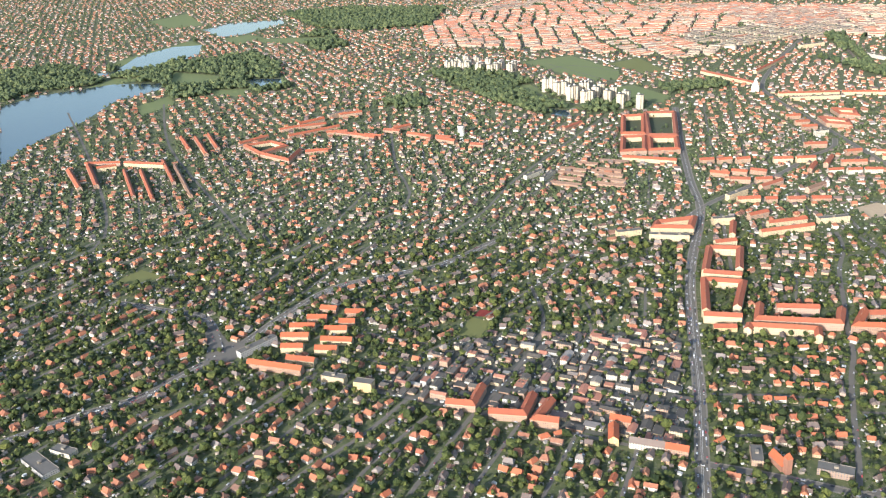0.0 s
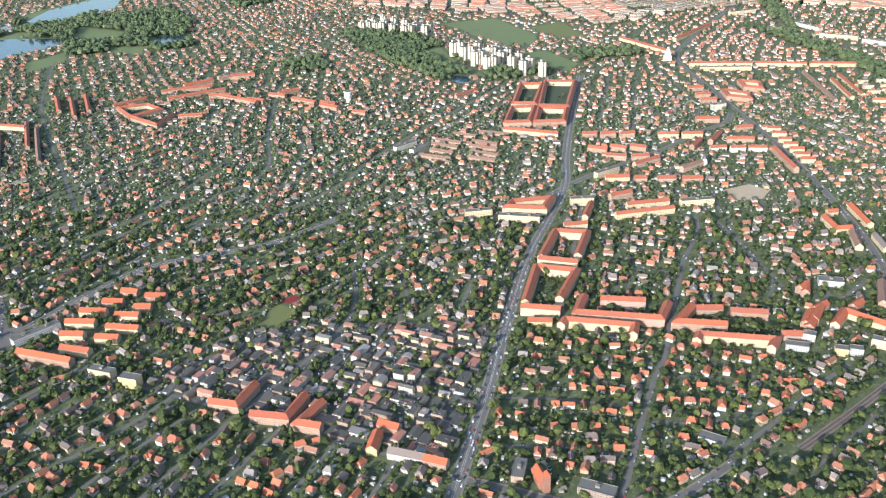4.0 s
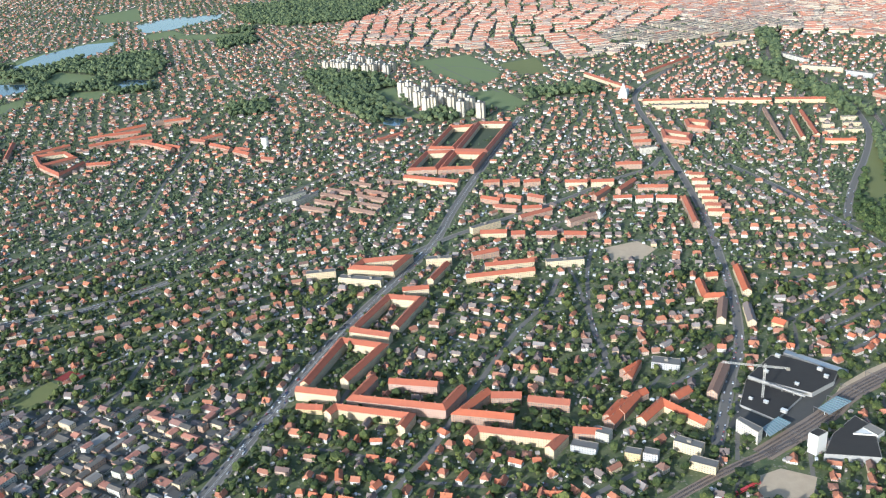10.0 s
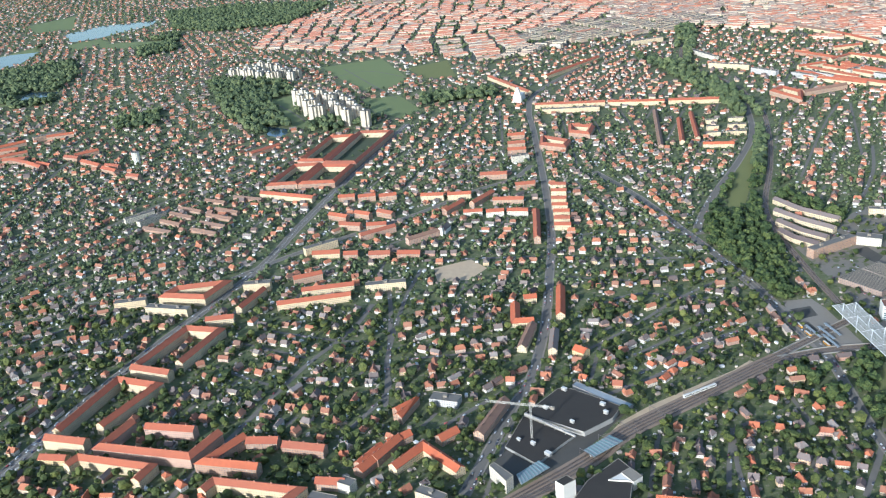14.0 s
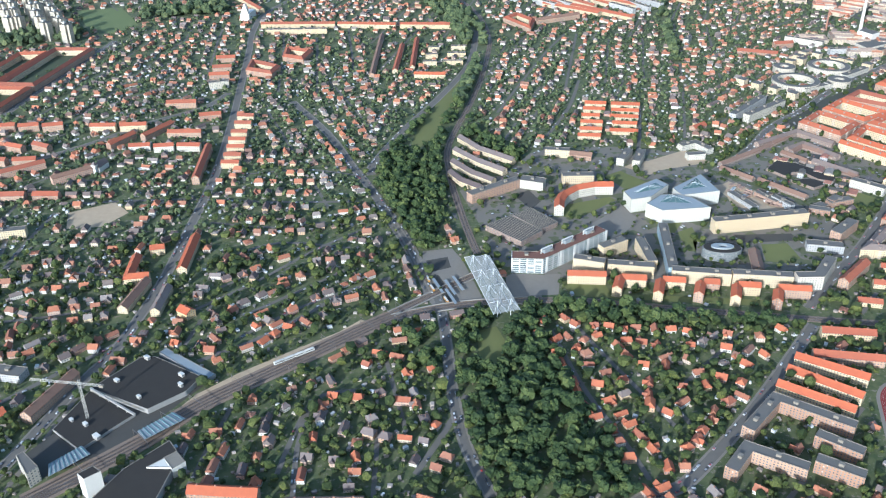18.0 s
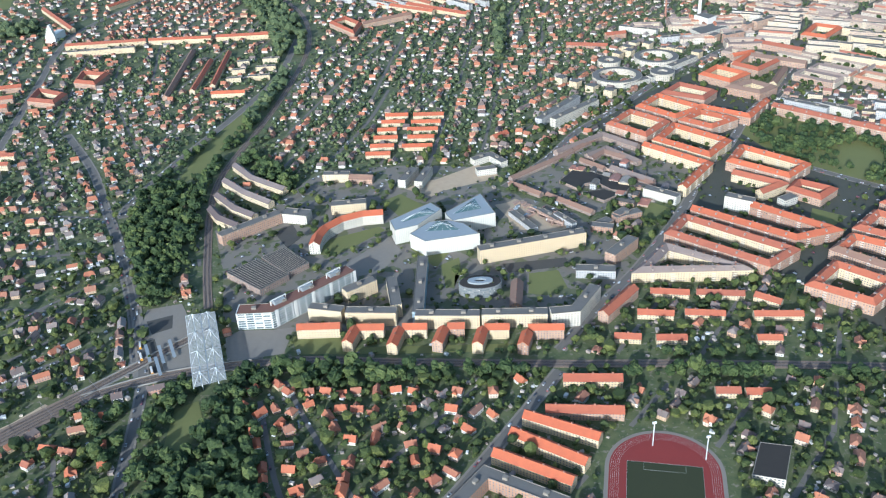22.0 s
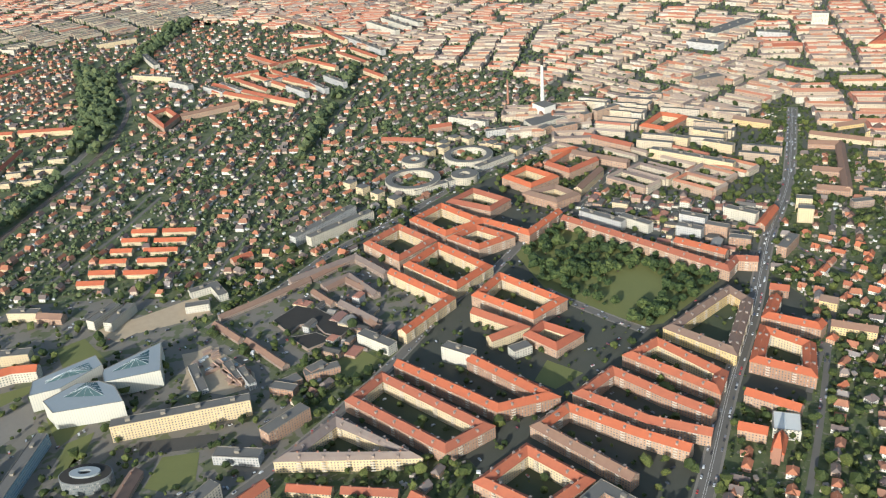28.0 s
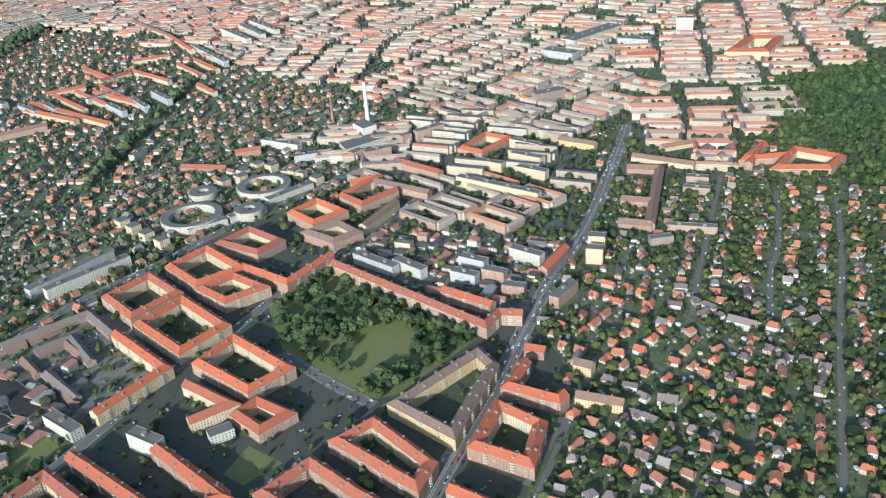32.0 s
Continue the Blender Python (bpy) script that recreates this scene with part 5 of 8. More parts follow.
block(14, 12, "flat", "gray", False, (2183.8, 1834.3), (2225.4, 1781.7))
block(14, 12, "flat", "white", False, (2228.6, 1803.4), (2256.4, 1764.0))
block(13, 12, "orange", "brick", False, (2390.0, 1728.7), (2432.5, 1775.5))
block(14, 12, "orange", "cream", False, (1604.8, 1194.0), (1661.0, 1151.1))
block(14, 12, "orange", "cream", False, (1588.5, 1174.6), (1641.3, 1124.3))
block(14, 12, "orange", "cream", False, (1568.2, 1152.2), (1624.1, 1105.4))
block(13, 12, "red", "cream", False, (1652.4, 1237.7), (1705.8, 1225.4))
block(13, 12, "red", "brick", False, (1625.1, 1198.6), (1692.1, 1181.1))
block(13, 12, "flat", "brick", False, (1511.9, 1085.3), (1555.7, 1126.7), (1611.1, 1080.4))
block(13, 12, "flat", "brick", False, (1477.6, 1035.8), (1503.0, 1062.7), (1544.7, 1032.1))
block(13, 12, "flat", "brick", False, (1570.7, 1074.2), (1600.9, 1045.9))
block(13, 12, "flat", "brick", False, (1556.2, 1043.0), (1588.2, 1018.3))
block(10, 10, "red", "cream", False, (1785.7, 1364.7), (1823.7, 1351.8))
block(10, 10, "red", "cream", False, (1831.7, 1351.0), (1878.8, 1336.0))
block(10, 10, "red", "cream", False, (1758.4, 1329.5), (1793.1, 1317.9))
block(10, 10, "red", "cream", False, (1805.4, 1318.1), (1843.5, 1305.7))
block(10, 10, "red", "cream", False, (1871.6, 1298.9), (1919.0, 1287.5))
block(10, 10, "red", "cream", False, (1721.6, 1294.4), (1746.4, 1286.5))
block(10, 10, "red", "cream", False, (1760.6, 1282.1), (1789.5, 1275.2))
block(10, 10, "red", "cream", False, (1855.9, 1259.5), (1879.1, 1254.0))
block(10, 10, "red", "cream", False, (1889.6, 1332.2), (1908.9, 1311.7))
block(10, 10, "red", "cream", False, (1782.6, 1192.0), (1804.2, 1187.1))
block(10, 10, "red", "cream", False, (1808.4, 1184.5), (1829.8, 1179.6))
block(16, 12, "red", "brick", False, (1720.0, 1326.3), (1767.4, 1367.6))
block(13, 12, "orange", "cream", False, (-263.0, 1216.6), (-224.6, 1212.9))
block(13, 12, "orange", "cream", False, (-271.7, 1186.0), (-229.7, 1182.1))
block(13, 12, "orange", "cream", False, (-266.0, 1152.0), (-233.3, 1149.0))
block(13, 12, "orange", "cream", False, (-208.6, 1202.0), (-174.1, 1198.8))
block(13, 12, "orange", "cream", False, (-209.6, 1169.5), (-163.0, 1161.7))
block(13, 12, "orange", "cream", False, (-215.1, 1142.2), (-182.7, 1137.6))
block(13, 12, "orange", "cream", False, (-252.0, 1117.1), (-210.2, 1105.3))
block(14, 12, "orange", "brick", False, (-305.0, 1108.5), (-224.9, 1081.0))
block(12, 12, "orange", "brick", False, (-223.4, 1277.6), (-197.5, 1270.9))
block(12, 12, "orange", "brick", False, (-182.9, 1259.3), (-152.5, 1256.3))
block(12, 12, "orange", "brick", False, (-240.4, 1245.2), (-210.1, 1242.2))
block(12, 12, "orange", "brick", False, (-189.1, 1226.6), (-164.6, 1224.3))
block(10, 12, "flat", "gray", False, (-324.9, 1135.5), (-281.0, 1183.6))
block(11, 12, "flat", "cream", False, (-193.9, 1062.1), (-161.8, 1050.4))
block(14, 13, "flat", "yellow", False, (-147.3, 1036.8), (-122.6, 1028.9))
block(15, 12, "red", "brick", False, (-25.3, 980.4), (6.9, 972.6), (21.5, 1015.5))
block(15, 12, "red", "brick", False, (27.4, 953.9), (69.6, 945.5), (85.5, 989.3))
block(15, 12, "red", "brick", False, (111.8, 926.0), (85.2, 934.2), (107.6, 974.0))
block(13, 12, "orange", "brick", False, (175.3, 933.0), (198.7, 922.6))
block(14, 12, "orange", "yellow", False, (175.4, 914.2), (169.8, 882.7))
block(13, 12, "gray", "white", False, (189.0, 882.8), (227.8, 868.7))
block(14, 12, "orange", "brick", False, (227.4, 867.2), (251.6, 857.7))
block(11, 9, "red", "brick", False, (-812.0, 2099.8), (-720.0, 1887.0))
block(11, 9, "red", "brick", False, (-768.4, 2091.4), (-667.7, 1857.7))
block(11, 9, "red", "brick", False, (-736.9, 2169.2), (-655.0, 1978.0))
block(11, 9, "brown", "brick", False, (-690.7, 2114.1), (-588.3, 1874.9))
block(12, 10, "red", "pink", False, (-910.8, 2140.1), (-930.3, 2170.8), (-842.1, 2164.3))
block(8, 16, "flat", "brown", False, (384.0, 822.0), (418.0, 806.0))
block(7, 14, "flat", "gray", False, (526.0, 899.0), (549.0, 884.0))
block(8, 13, "flat", "brick", False, (322.0, 833.0), (329.0, 863.0))
block(12, 11, "red", "brick", False, (-570.2, 2295.0), (-506.1, 2362.1))
block(14, 14, "orange", "brick", False, (-438.6, 2472.3), (-373.9, 2527.0))
block(12, 11, "red", "pink", False, (-484.6, 2421.3), (-428.9, 2452.6))
block(12, 11, "red", "brick", False, (-48.6, 2275.2), (-8.9, 2258.5))
block(14, 11, "red", "brick", False, (-955.1, 2113.6), (-868.5, 1959.7))
block(14, 11, "red", "brick", False, (-917.9, 2145.8), (-834.9, 1975.5))
block(14, 11, "red", "cream", False, (-886.0, 2116.8), (-842.7, 2133.7))
block(14, 11, "red", "cream", False, (-828.8, 2155.7), (-719.7, 2123.6))
block(13, 11, "red", "brick", False, (-749.7, 2387.5), (-691.0, 2253.8))
block(13, 11, "red", "brick", False, (-708.8, 2380.1), (-633.9, 2202.2))
block(13, 11, "red", "brick", False, (-679.0, 2404.4), (-616.5, 2251.7))
block(13, 12, "red", "brick", True, (-545.7, 2266.4), (-483.9, 2294.2), (-438.8, 2247.9), (-493.9, 2188.9))
block(13, 12, "red", "brick", False, (-493.9, 2188.9), (-410.1, 2115.2), (-395.4, 2203.3))
block(13, 12, "red", "brick", False, (-447.0, 2344.5), (-318.8, 2429.3))
block(13, 12, "red", "brick", False, (-327.8, 2369.8), (-262.5, 2328.4))
block(13, 12, "red", "brick", False, (-239.4, 2324.2), (-192.4, 2298.4))
block(13, 12, "red", "brick", False, (-378.3, 2184.8), (-321.7, 2190.7))
block(14, 12, "red", "brick", False, (-332.7, 2559.0), (-268.5, 2580.8))
block(14, 12, "red", "brick", False, (-166.0, 2365.9), (-121.2, 2400.2))
block(9, 13, "flat", "white", False, (1969.2, 1987.5), (2021.4, 2007.0))
block(9, 13, "flat", "white", False, (2024.4, 2009.8), (2074.3, 2034.0))
block(9, 13, "flat", "white", False, (2077.8, 2053.5), (2143.5, 2095.3))
block(10, 12, "flat", "cream", False, (2104.0, 2159.8), (2137.4, 2134.9))
block(10, 10, "orange", "cream", False, (1560.9, 1966.2), (1596.9, 1958.7))
block(10, 10, "orange", "cream", False, (1551.7, 1938.0), (1587.9, 1930.4))
block(10, 10, "orange", "cream", False, (1541.9, 1906.5), (1571.5, 1900.7))
block(10, 10, "orange", "cream", False, (1533.4, 1876.1), (1569.0, 1868.8))
block(10, 10, "orange", "cream", False, (1525.2, 1844.9), (1560.0, 1837.8))
block(10, 10, "orange", "cream", False, (1515.7, 1817.4), (1551.5, 1810.1))
block(10, 10, "orange", "cream", False, (1605.6, 1956.2), (1653.5, 1945.4))
block(10, 10, "orange", "cream", False, (1598.1, 1925.3), (1643.3, 1915.2))
block(10, 10, "orange", "cream", False, (1588.3, 1896.2), (1634.4, 1886.0))
block(10, 10, "orange", "cream", False, (1584.6, 1864.6), (1624.0, 1856.2))
block(10, 10, "orange", "cream", False, (1572.1, 1832.6), (1616.2, 1823.0))
block(15, 12, "red", "brick", True, (1505.4, 2542.3), (1535.4, 2568.4), (1561.4, 2514.7), (1544.4, 2452.0))
block(15, 12, "brown", "brick", False, (1568.4, 2512.3), (1678.8, 2556.5))
block(12, 12, "flat", "white", False, (1729.8, 2695.5), (1794.2, 2743.3))
block(9, 12, "flat", "white", False, (1663.7, 1750.9), (1692.3, 1762.3), (1706.3, 1730.8))
block(9, 12, "flat", "white", False, (1662.5, 1715.2), (1690.7, 1716.8))
block(10, 12, "red", "brick", False, (1710.1, 1829.0), (1734.5, 1843.7))
block(8, 12, "flat", "brick", False, (1769.2, 1522.9), (1793.0, 1510.7))
block(8, 12, "flat", "brick", False, (1802.1, 1535.4), (1838.2, 1543.5))
block(14, 14, "flat", "brick", False, (1764.5, 1438.3), (1803.3, 1469.9))
block(10, 14, "flat", "gray", False, (1720.2, 1424.3), (1762.1, 1411.6))
block(13, 12, "red", "brick", False, (1681.0, 2977.5), (1757.4, 2852.5))
block(13, 12, "red", "cream", False, (1614.1, 2733.0), (1799.5, 2517.9))
block(13, 12, "red", "cream", False, (1735.5, 2760.6), (1843.7, 2624.4))
block(13, 12, "red", "cream", False, (1618.6, 2678.7), (1731.0, 2565.0))
block(13, 11, "red", "cream", False, (1788.0, 2990.3), (1869.7, 3005.0))
block(13, 11, "red", "cream", False, (1633.3, 2786.3), (1709.3, 2808.7))
block(13, 11, "red", "cream", False, (1733.3, 2842.9), (1793.5, 2886.1))
block(13, 11, "red", "cream", False, (1798.2, 2898.6), (1887.5, 2772.8))
block(13, 11, "red", "cream", False, (1746.4, 2792.1), (1812.6, 2670.6))
block(13, 11, "red", "cream", False, (1696.8, 2779.4), (1777.6, 2646.6))
block(13, 11, "red", "cream", False, (1653.5, 2768.9), (1736.7, 2633.6))
block(13, 11, "red", "cream", False, (1895.4, 2913.0), (1957.2, 2786.6))
block(13, 11, "red", "cream", False, (1931.6, 2937.4), (1985.8, 2820.7))
block(13, 11, "red", "cream", False, (1948.5, 2723.0), (1985.7, 2643.0))
block(13, 11, "flat", "gray", False, (1859.5, 2698.9), (1899.1, 2621.1))
block(13, 11, "flat", "gray", False, (1817.4, 2676.5), (1859.1, 2588.8))
block(13, 11, "flat", "gray", False, (1777.6, 2646.6), (1818.3, 2576.8))
block(13, 11, "flat", "gray", False, (1598.7, 2711.8), (1643.5, 2650.8))
block(13, 11, "flat", "gray", False, (1634.3, 2724.1), (1680.8, 2649.9))
block(15, 12, "brown", "cream", False, (1737.2, 3450.0), (1854.2, 3213.4))
block(15, 12, "red", "cream", False, (1854.2, 3213.4), (1920.7, 3027.7))
block(14, 12, "flat", "gray", False, (1917.9, 3073.9), (2003.1, 2868.1))
block(22, 14, "flat", "white", False, (1990.7, 3176.0), (2054.1, 3029.9))
block(22, 14, "flat", "white", False, (2032.6, 3207.9), (2087.9, 3061.4))
block(22, 14, "flat", "white", False, (2061.3, 3241.4), (2122.8, 3093.9))
block(15, 13, "flat", "brick", False, (2211.8, 2181.0), (2231.3, 2194.8))
block(18, 13, "flat", "brick", False, (2233.3, 2169.6), (2275.0, 2179.8))
block(18, 13, "flat", "brick", False, (2297.6, 2220.9), (2314.6, 2228.4))
block(18, 13, "flat", "brick", False, (2324.8, 2233.1), (2373.6, 2255.0))
block(15, 12, "red", "brick", False, (2030.3, 2265.7), (2071.5, 2268.9))
block(12, 12, "flat", "white", False, (2076.2, 2313.1), (2135.4, 2260.6))
block(10, 12, "red", "brick", False, (1944.9, 2245.8), (2017.0, 2213.0))
block(10, 12, "flat", "white", False, (1859.3, 2319.1), (1877.3, 2348.5))
block(12, 12, "flat", "gray", False, (2123.9, 2210.5), (2187.3, 2212.4))
block(24, 18, "orange", "cream", True, (2995.9, 2459.0), (3077.0, 2532.8), (3123.7, 2508.9), (3052.5, 2431.1))
block(20, 16, "red", "brick", False, (2809.1, 2534.1), (2867.2, 2515.2))
block(14, 40, "flat", "white", False, (2740.8, 2705.9), (2883.9, 2793.6))
block(16, 30, "flat", "gray", False, (2673.4, 2652.0), (2722.1, 2593.2))
block(20, 24, "flat", "brown", False, (2559.7, 2345.8), (2616.1, 2357.7))
block(36, 18, "flat", "white", False, (2990.1, 2703.1), (3021.8, 2685.8))
block(14, 24, "flat", "gray", False, (2846.9, 2679.3), (2899.9, 2636.1))
block(10, 10, "flat", "brick", False, (2570.5, 1792.5), (2624.9, 1764.9))
block(10, 11, "flat", "brick", False, (2658.3, 1926.6), (2685.0, 1912.2))
block(10, 11, "flat", "brick", False, (2639.7, 1895.0), (2669.7, 1875.6))
block(10, 11, "flat", "brown", False, (2535.6, 1762.6), (2564.1, 1761.0))
block(10, 10, "gray", "white", False, (2472.7, 1589.6), (2478.7, 1581.9))
block(12, 11, "gray", "white", False, (2541.1, 1570.3), (2560.9, 1549.1))
block(12, 12, "flat", "cream", False, (791.9, 1080.8), (818.3, 1066.1))
block(10, 12, "flat", "cream", False, (802.8, 1048.5), (827.1, 1036.7))
block(10, 11, "flat", "yellow", False, (738.1, 1063.6), (753.8, 1058.5))
block(10, 11, "flat", "gray", False, (756.9, 1062.6), (771.4, 1057.5))
block(12, 12, "flat", "white", False, (711.4, 1098.4), (725.3, 1091.7))
block(8, 12, "flat", "gray", False, (682.9, 1080.2), (709.3, 1071.7))
block(13, 12, "orange", "brick", False, (724.3, 1125.4), (744.3, 1157.8))
block(13, 12, "orange", "brick", False, (750.3, 1162.7), (772.8, 1180.3))
block(9, 16, "flat", "gray", False, (790.2, 1252.1), (823.2, 1243.1))
block(6, 20, "flat", "gray", False, (-532.0, 905.5), (-489.6, 869.1))
block(6, 14, "flat", "white", False, (-507.4, 921.3), (-477.7, 907.5))
block(5, 8, "flat", "white", False, (-368.9, 834.2), (-353.2, 850.8))
block(9, 26, "flat", "white", False, (835.1, 952.9), (851.4, 942.2))
block(8, 9, "brown", "brown", False, (1704.2, 1683.5), (1770.8, 1723.6), (1810.2, 1750.0))
block(8, 9, "brown", "brown", False, (1812.3, 1752.5), (1870.7, 1795.3), (1909.9, 1743.1))
block(8, 9, "brown", "brown", False, (1700.7, 1670.0), (1732.7, 1624.9))
block(8, 9, "brown", "brown", False, (1739.6, 1623.1), (1782.6, 1558.8))
block(8, 9, "brown", "brown", False, (1829.5, 1717.4), (1854.5, 1737.3), (1886.0, 1691.3))
block(8, 9, "brown", "brown", False, (1851.4, 1675.6), (1884.4, 1615.1))
block(8, 9, "brown", "brown", False, (1814.5, 1717.2), (1837.6, 1679.4))
block(6, 10, "flat", "gray", False, (1683.2, 1585.4), (1699.8, 1533.5))
block(9, 12, "flat", "brick", False, (1806.1, 1538.2), (1823.9, 1549.8))
block(6, 14, "flat", "brick", False, (1776.9, 1524.2), (1797.0, 1534.6))
block(12, 14, "flat", "white", False, (1411.2, 3099.0), (1460.5, 2964.8))
block(14, 14, "flat", "cream", False, (1423.1, 2879.5), (1518.0, 2822.0))
block(14, 16, "flat", "cream", False, (1261.4, 3268.7), (1359.3, 3304.8))
block(14, 14, "flat", "gray", False, (1516.1, 2786.3), (1566.0, 2730.3))
block(14, 12, "red", "cream", False, (975.4, 2878.5), (1139.0, 3086.9))
block(14, 12, "red", "cream", False, (816.5, 2922.1), (928.4, 2697.5))
block(6, 9, "flat", "brick", False, (1719.2, 1581.6), (1735.9, 1547.0))
block(8, 8, "flat", "gray", False, (1735.4, 1563.3), (1749.7, 1530.2))





# ---------------------------------------------------------------- detached houses and gardens
def gable_house(w, l, eave, ridge, hip=0.0):
    """Wall, roof and chimney of a small house as arrays, ridge along x."""
    wl = Soup()
    a, b = l / 2, w / 2
    base = [(-a, -b), (a, -b), (a, b), (-a, b)]
    wl.prism(base, 0, eave, True, False)
    if not hip:
        for sx in (-1, 1):
            wl.add([(sx * a, -b * sx, eave), (sx * a, b * sx, eave), (sx * a, 0, ridge - 0.1)], [(0, 1, 2)], [[(0, eave), (w, eave), (w / 2, ridge)]])
    rf = Soup()
    o, e = 0.45, eave - 0.25
    h = a - hip if hip else a + o
    pts = [(-a - o, -b - o, e), (a + o, -b - o, e), (a + o, b + o, e), (-a - o, b + o, e), (-h, 0, ridge), (h, 0, ridge)]
    low = [(x, y, z - 0.3) for x, y, z in pts[:4]]
    rf.add(pts + low, [(0, 1, 5, 4), (2, 3, 4, 5), (1, 2, 5), (3, 0, 4), (0, 6, 7, 1), (1, 7, 8, 2), (2, 8, 9, 3), (3, 9, 6, 0), (9, 8, 7, 6)])
    ch = Soup()
    ch.box(l * 0.12, 0.3, ridge - 1.2, ridge + 1.0, 0.8, 0.7)
    return wl, rf, ch


def with_wing(h, w, l, eave, ridge, ox):
    wl, rf, ch = h
    w2, r2, _ = gable_house(w, l, eave, ridge)
    for src, dst in ((w2, wl), (r2, rf)):
        o = len(dst.v)
        dst.v += [(-y + ox, x - l * 0.35, z) for x, y, z in src.v]
        dst.t += [tuple(i + o for i in t) for t in src.t]
        dst.u += src.u
    return wl, rf, ch


known = []


def houses(tone, *p):
    """Houses at known spots; tone: red or dark roof."""
    known.extend((x, y, tone) for x, y in p)


houses("r", (2436, 1699), (2452, 1680), (2468, 1665), (2429, 1662), (2447, 1641), (2479, 1648), (2480, 1627), (2427, 1622), (2409, 1606), (2467, 1612), (2449, 1597), (2433, 1581), (2484, 1588), (2392, 1594), (2470, 1575), (2454, 1560), (2376, 1612), (2415, 1566), (2435, 1546), (2366, 1576), (2379, 1563), (2398, 1543), (2410, 1527), (2424, 1511), (2441, 1495), (2453, 1477), (2468, 1462), (2480, 1444), (2494, 1547), (2477, 1533), (2459, 1518), (2478, 1493), (2496, 1509), (2505, 1466), (2518, 1480), (2519, 1448), (2523, 1425), (2507, 1410), (2489, 1396), (2539, 1398))
houses("r", (2529, 1382), (2519, 1364), (2500, 1376), (2340, 1467), (2353, 1452), (2329, 1426), (2349, 1397), (2360, 1382), (2390, 1411), (2452, 1388), (2466, 1370), (2480, 1353), (2495, 1337), (2432, 1367), (2446, 1351), (2388, 1351), (2379, 1368), (2308, 1392), (2667, 1531), (2658, 1511), (2692, 1575), (2598, 1426), (2541, 1334), (2589, 1649), (2578, 1547))
houses("g", (2558, 1569), (2536, 1602), (2529, 1619), (2538, 1583), (2431, 1418), (2445, 1406), (2434, 1463), (2453, 1434), (2376, 1423), (2395, 1453), (2403, 1443), (2415, 1428), (2405, 1394), (2554, 1511), (2562, 1494), (2576, 1484), (2617, 1566), (2621, 1545), (2586, 1467), (2574, 1452), (2563, 1437), (2457, 1332), (2320, 1365), (2388, 1507), (2404, 1493))
houses("r", (763, 1443), (788, 1449), (808, 1452), (834, 1454), (763, 1404), (775, 1411), (792, 1414), (808, 1412), (837, 1418), (786, 1362), (817, 1366), (862, 1371), (814, 1298), (799, 1284), (839, 1255), (881, 1286), (966, 1287), (1004, 1271), (1005, 1325), (1011, 1308), (1042, 1272), (1059, 1281), (1070, 1294), (1084, 1304), (1048, 1311), (1060, 1322), (1086, 1340), (1110, 1367), (1125, 1375), (1134, 1354), (1152, 1360), (1181, 1378), (1194, 1381), (1092, 1414), (1109, 1449), (1125, 1449), (1144, 1450), (1163, 1453), (1177, 1452), (1156, 1403))
houses("r", (1226, 1282), (1228, 1243), (1234, 1215), (1200, 1239), (1182, 1247), (1168, 1229), (1208, 1209), (1158, 1175), (1202, 1167), (1028, 1139), (1118, 1122), (1110, 1073), (1157, 1091), (1202, 1113), (1231, 1128))
houses("g", (1089, 1169), (1074, 1154), (1072, 1138), (1124, 1149), (1146, 1131), (1169, 1123), (1184, 1116), (1219, 1108), (1209, 1083), (1114, 1095), (1138, 1090), (1019, 1345), (769, 1370))
houses("r", (1362, 1291), (1386, 1294), (1353, 1270), (1369, 1254), (1395, 1280), (1415, 1275), (1431, 1273), (1445, 1268), (1459, 1267), (1479, 1262), (1496, 1261), (1512, 1254), (1553, 1245), (1585, 1237), (1614, 1249), (1387, 1236), (1398, 1249), (1414, 1256), (1443, 1244), (1458, 1241), (1473, 1234), (1507, 1229), (1543, 1222), (1366, 1230), (1367, 1213), (1372, 1180), (1373, 1165), (1376, 1144), (1382, 1126), (1390, 1108), (1395, 1090), (1397, 1068), (1393, 1207), (1395, 1174), (1400, 1149), (1406, 1127), (1411, 1113), (1416, 1094), (1422, 1078), (1421, 1179))
houses("r", (1449, 1201), (1470, 1195), (1447, 1173), (1441, 1154), (1437, 1138), (1451, 1125), (1477, 1164), (1500, 1183), (1501, 1162), (1520, 1173), (1536, 1162), (1553, 1191), (1578, 1207), (1469, 1138), (1488, 1111), (1513, 1135), (1474, 1096), (1465, 1084), (1453, 1075), (1429, 1053), (1443, 1052), (1417, 1030), (1402, 1025), (1495, 1124))
houses("r", (480, 1354), (515, 1309), (500, 1282), (514, 1277), (467, 1291), (497, 1324), (455, 1254), (622, 1285), (625, 1246), (650, 1270), (645, 1241), (669, 1235), (601, 1255), (619, 1210), (685, 1211), (681, 1347), (663, 1348), (711, 1294), (609, 1377), (594, 1333), (586, 1416), (575, 1339), (227, 1452), (220, 1355), (253, 1323), (285, 1298), (307, 1288), (321, 1401), (304, 1397), (342, 1405), (381, 1408), (246, 1201), (273, 1181), (156, 1493), (119, 1478), (96, 1464), (292, 1126), (363, 1120), (435, 1064), (447, 1092))
houses("r", (468, 1091), (492, 1087), (510, 1081), (540, 1074), (571, 1085), (603, 1060), (623, 1051), (645, 1053), (469, 1060), (520, 1122), (542, 1105), (703, 1151))
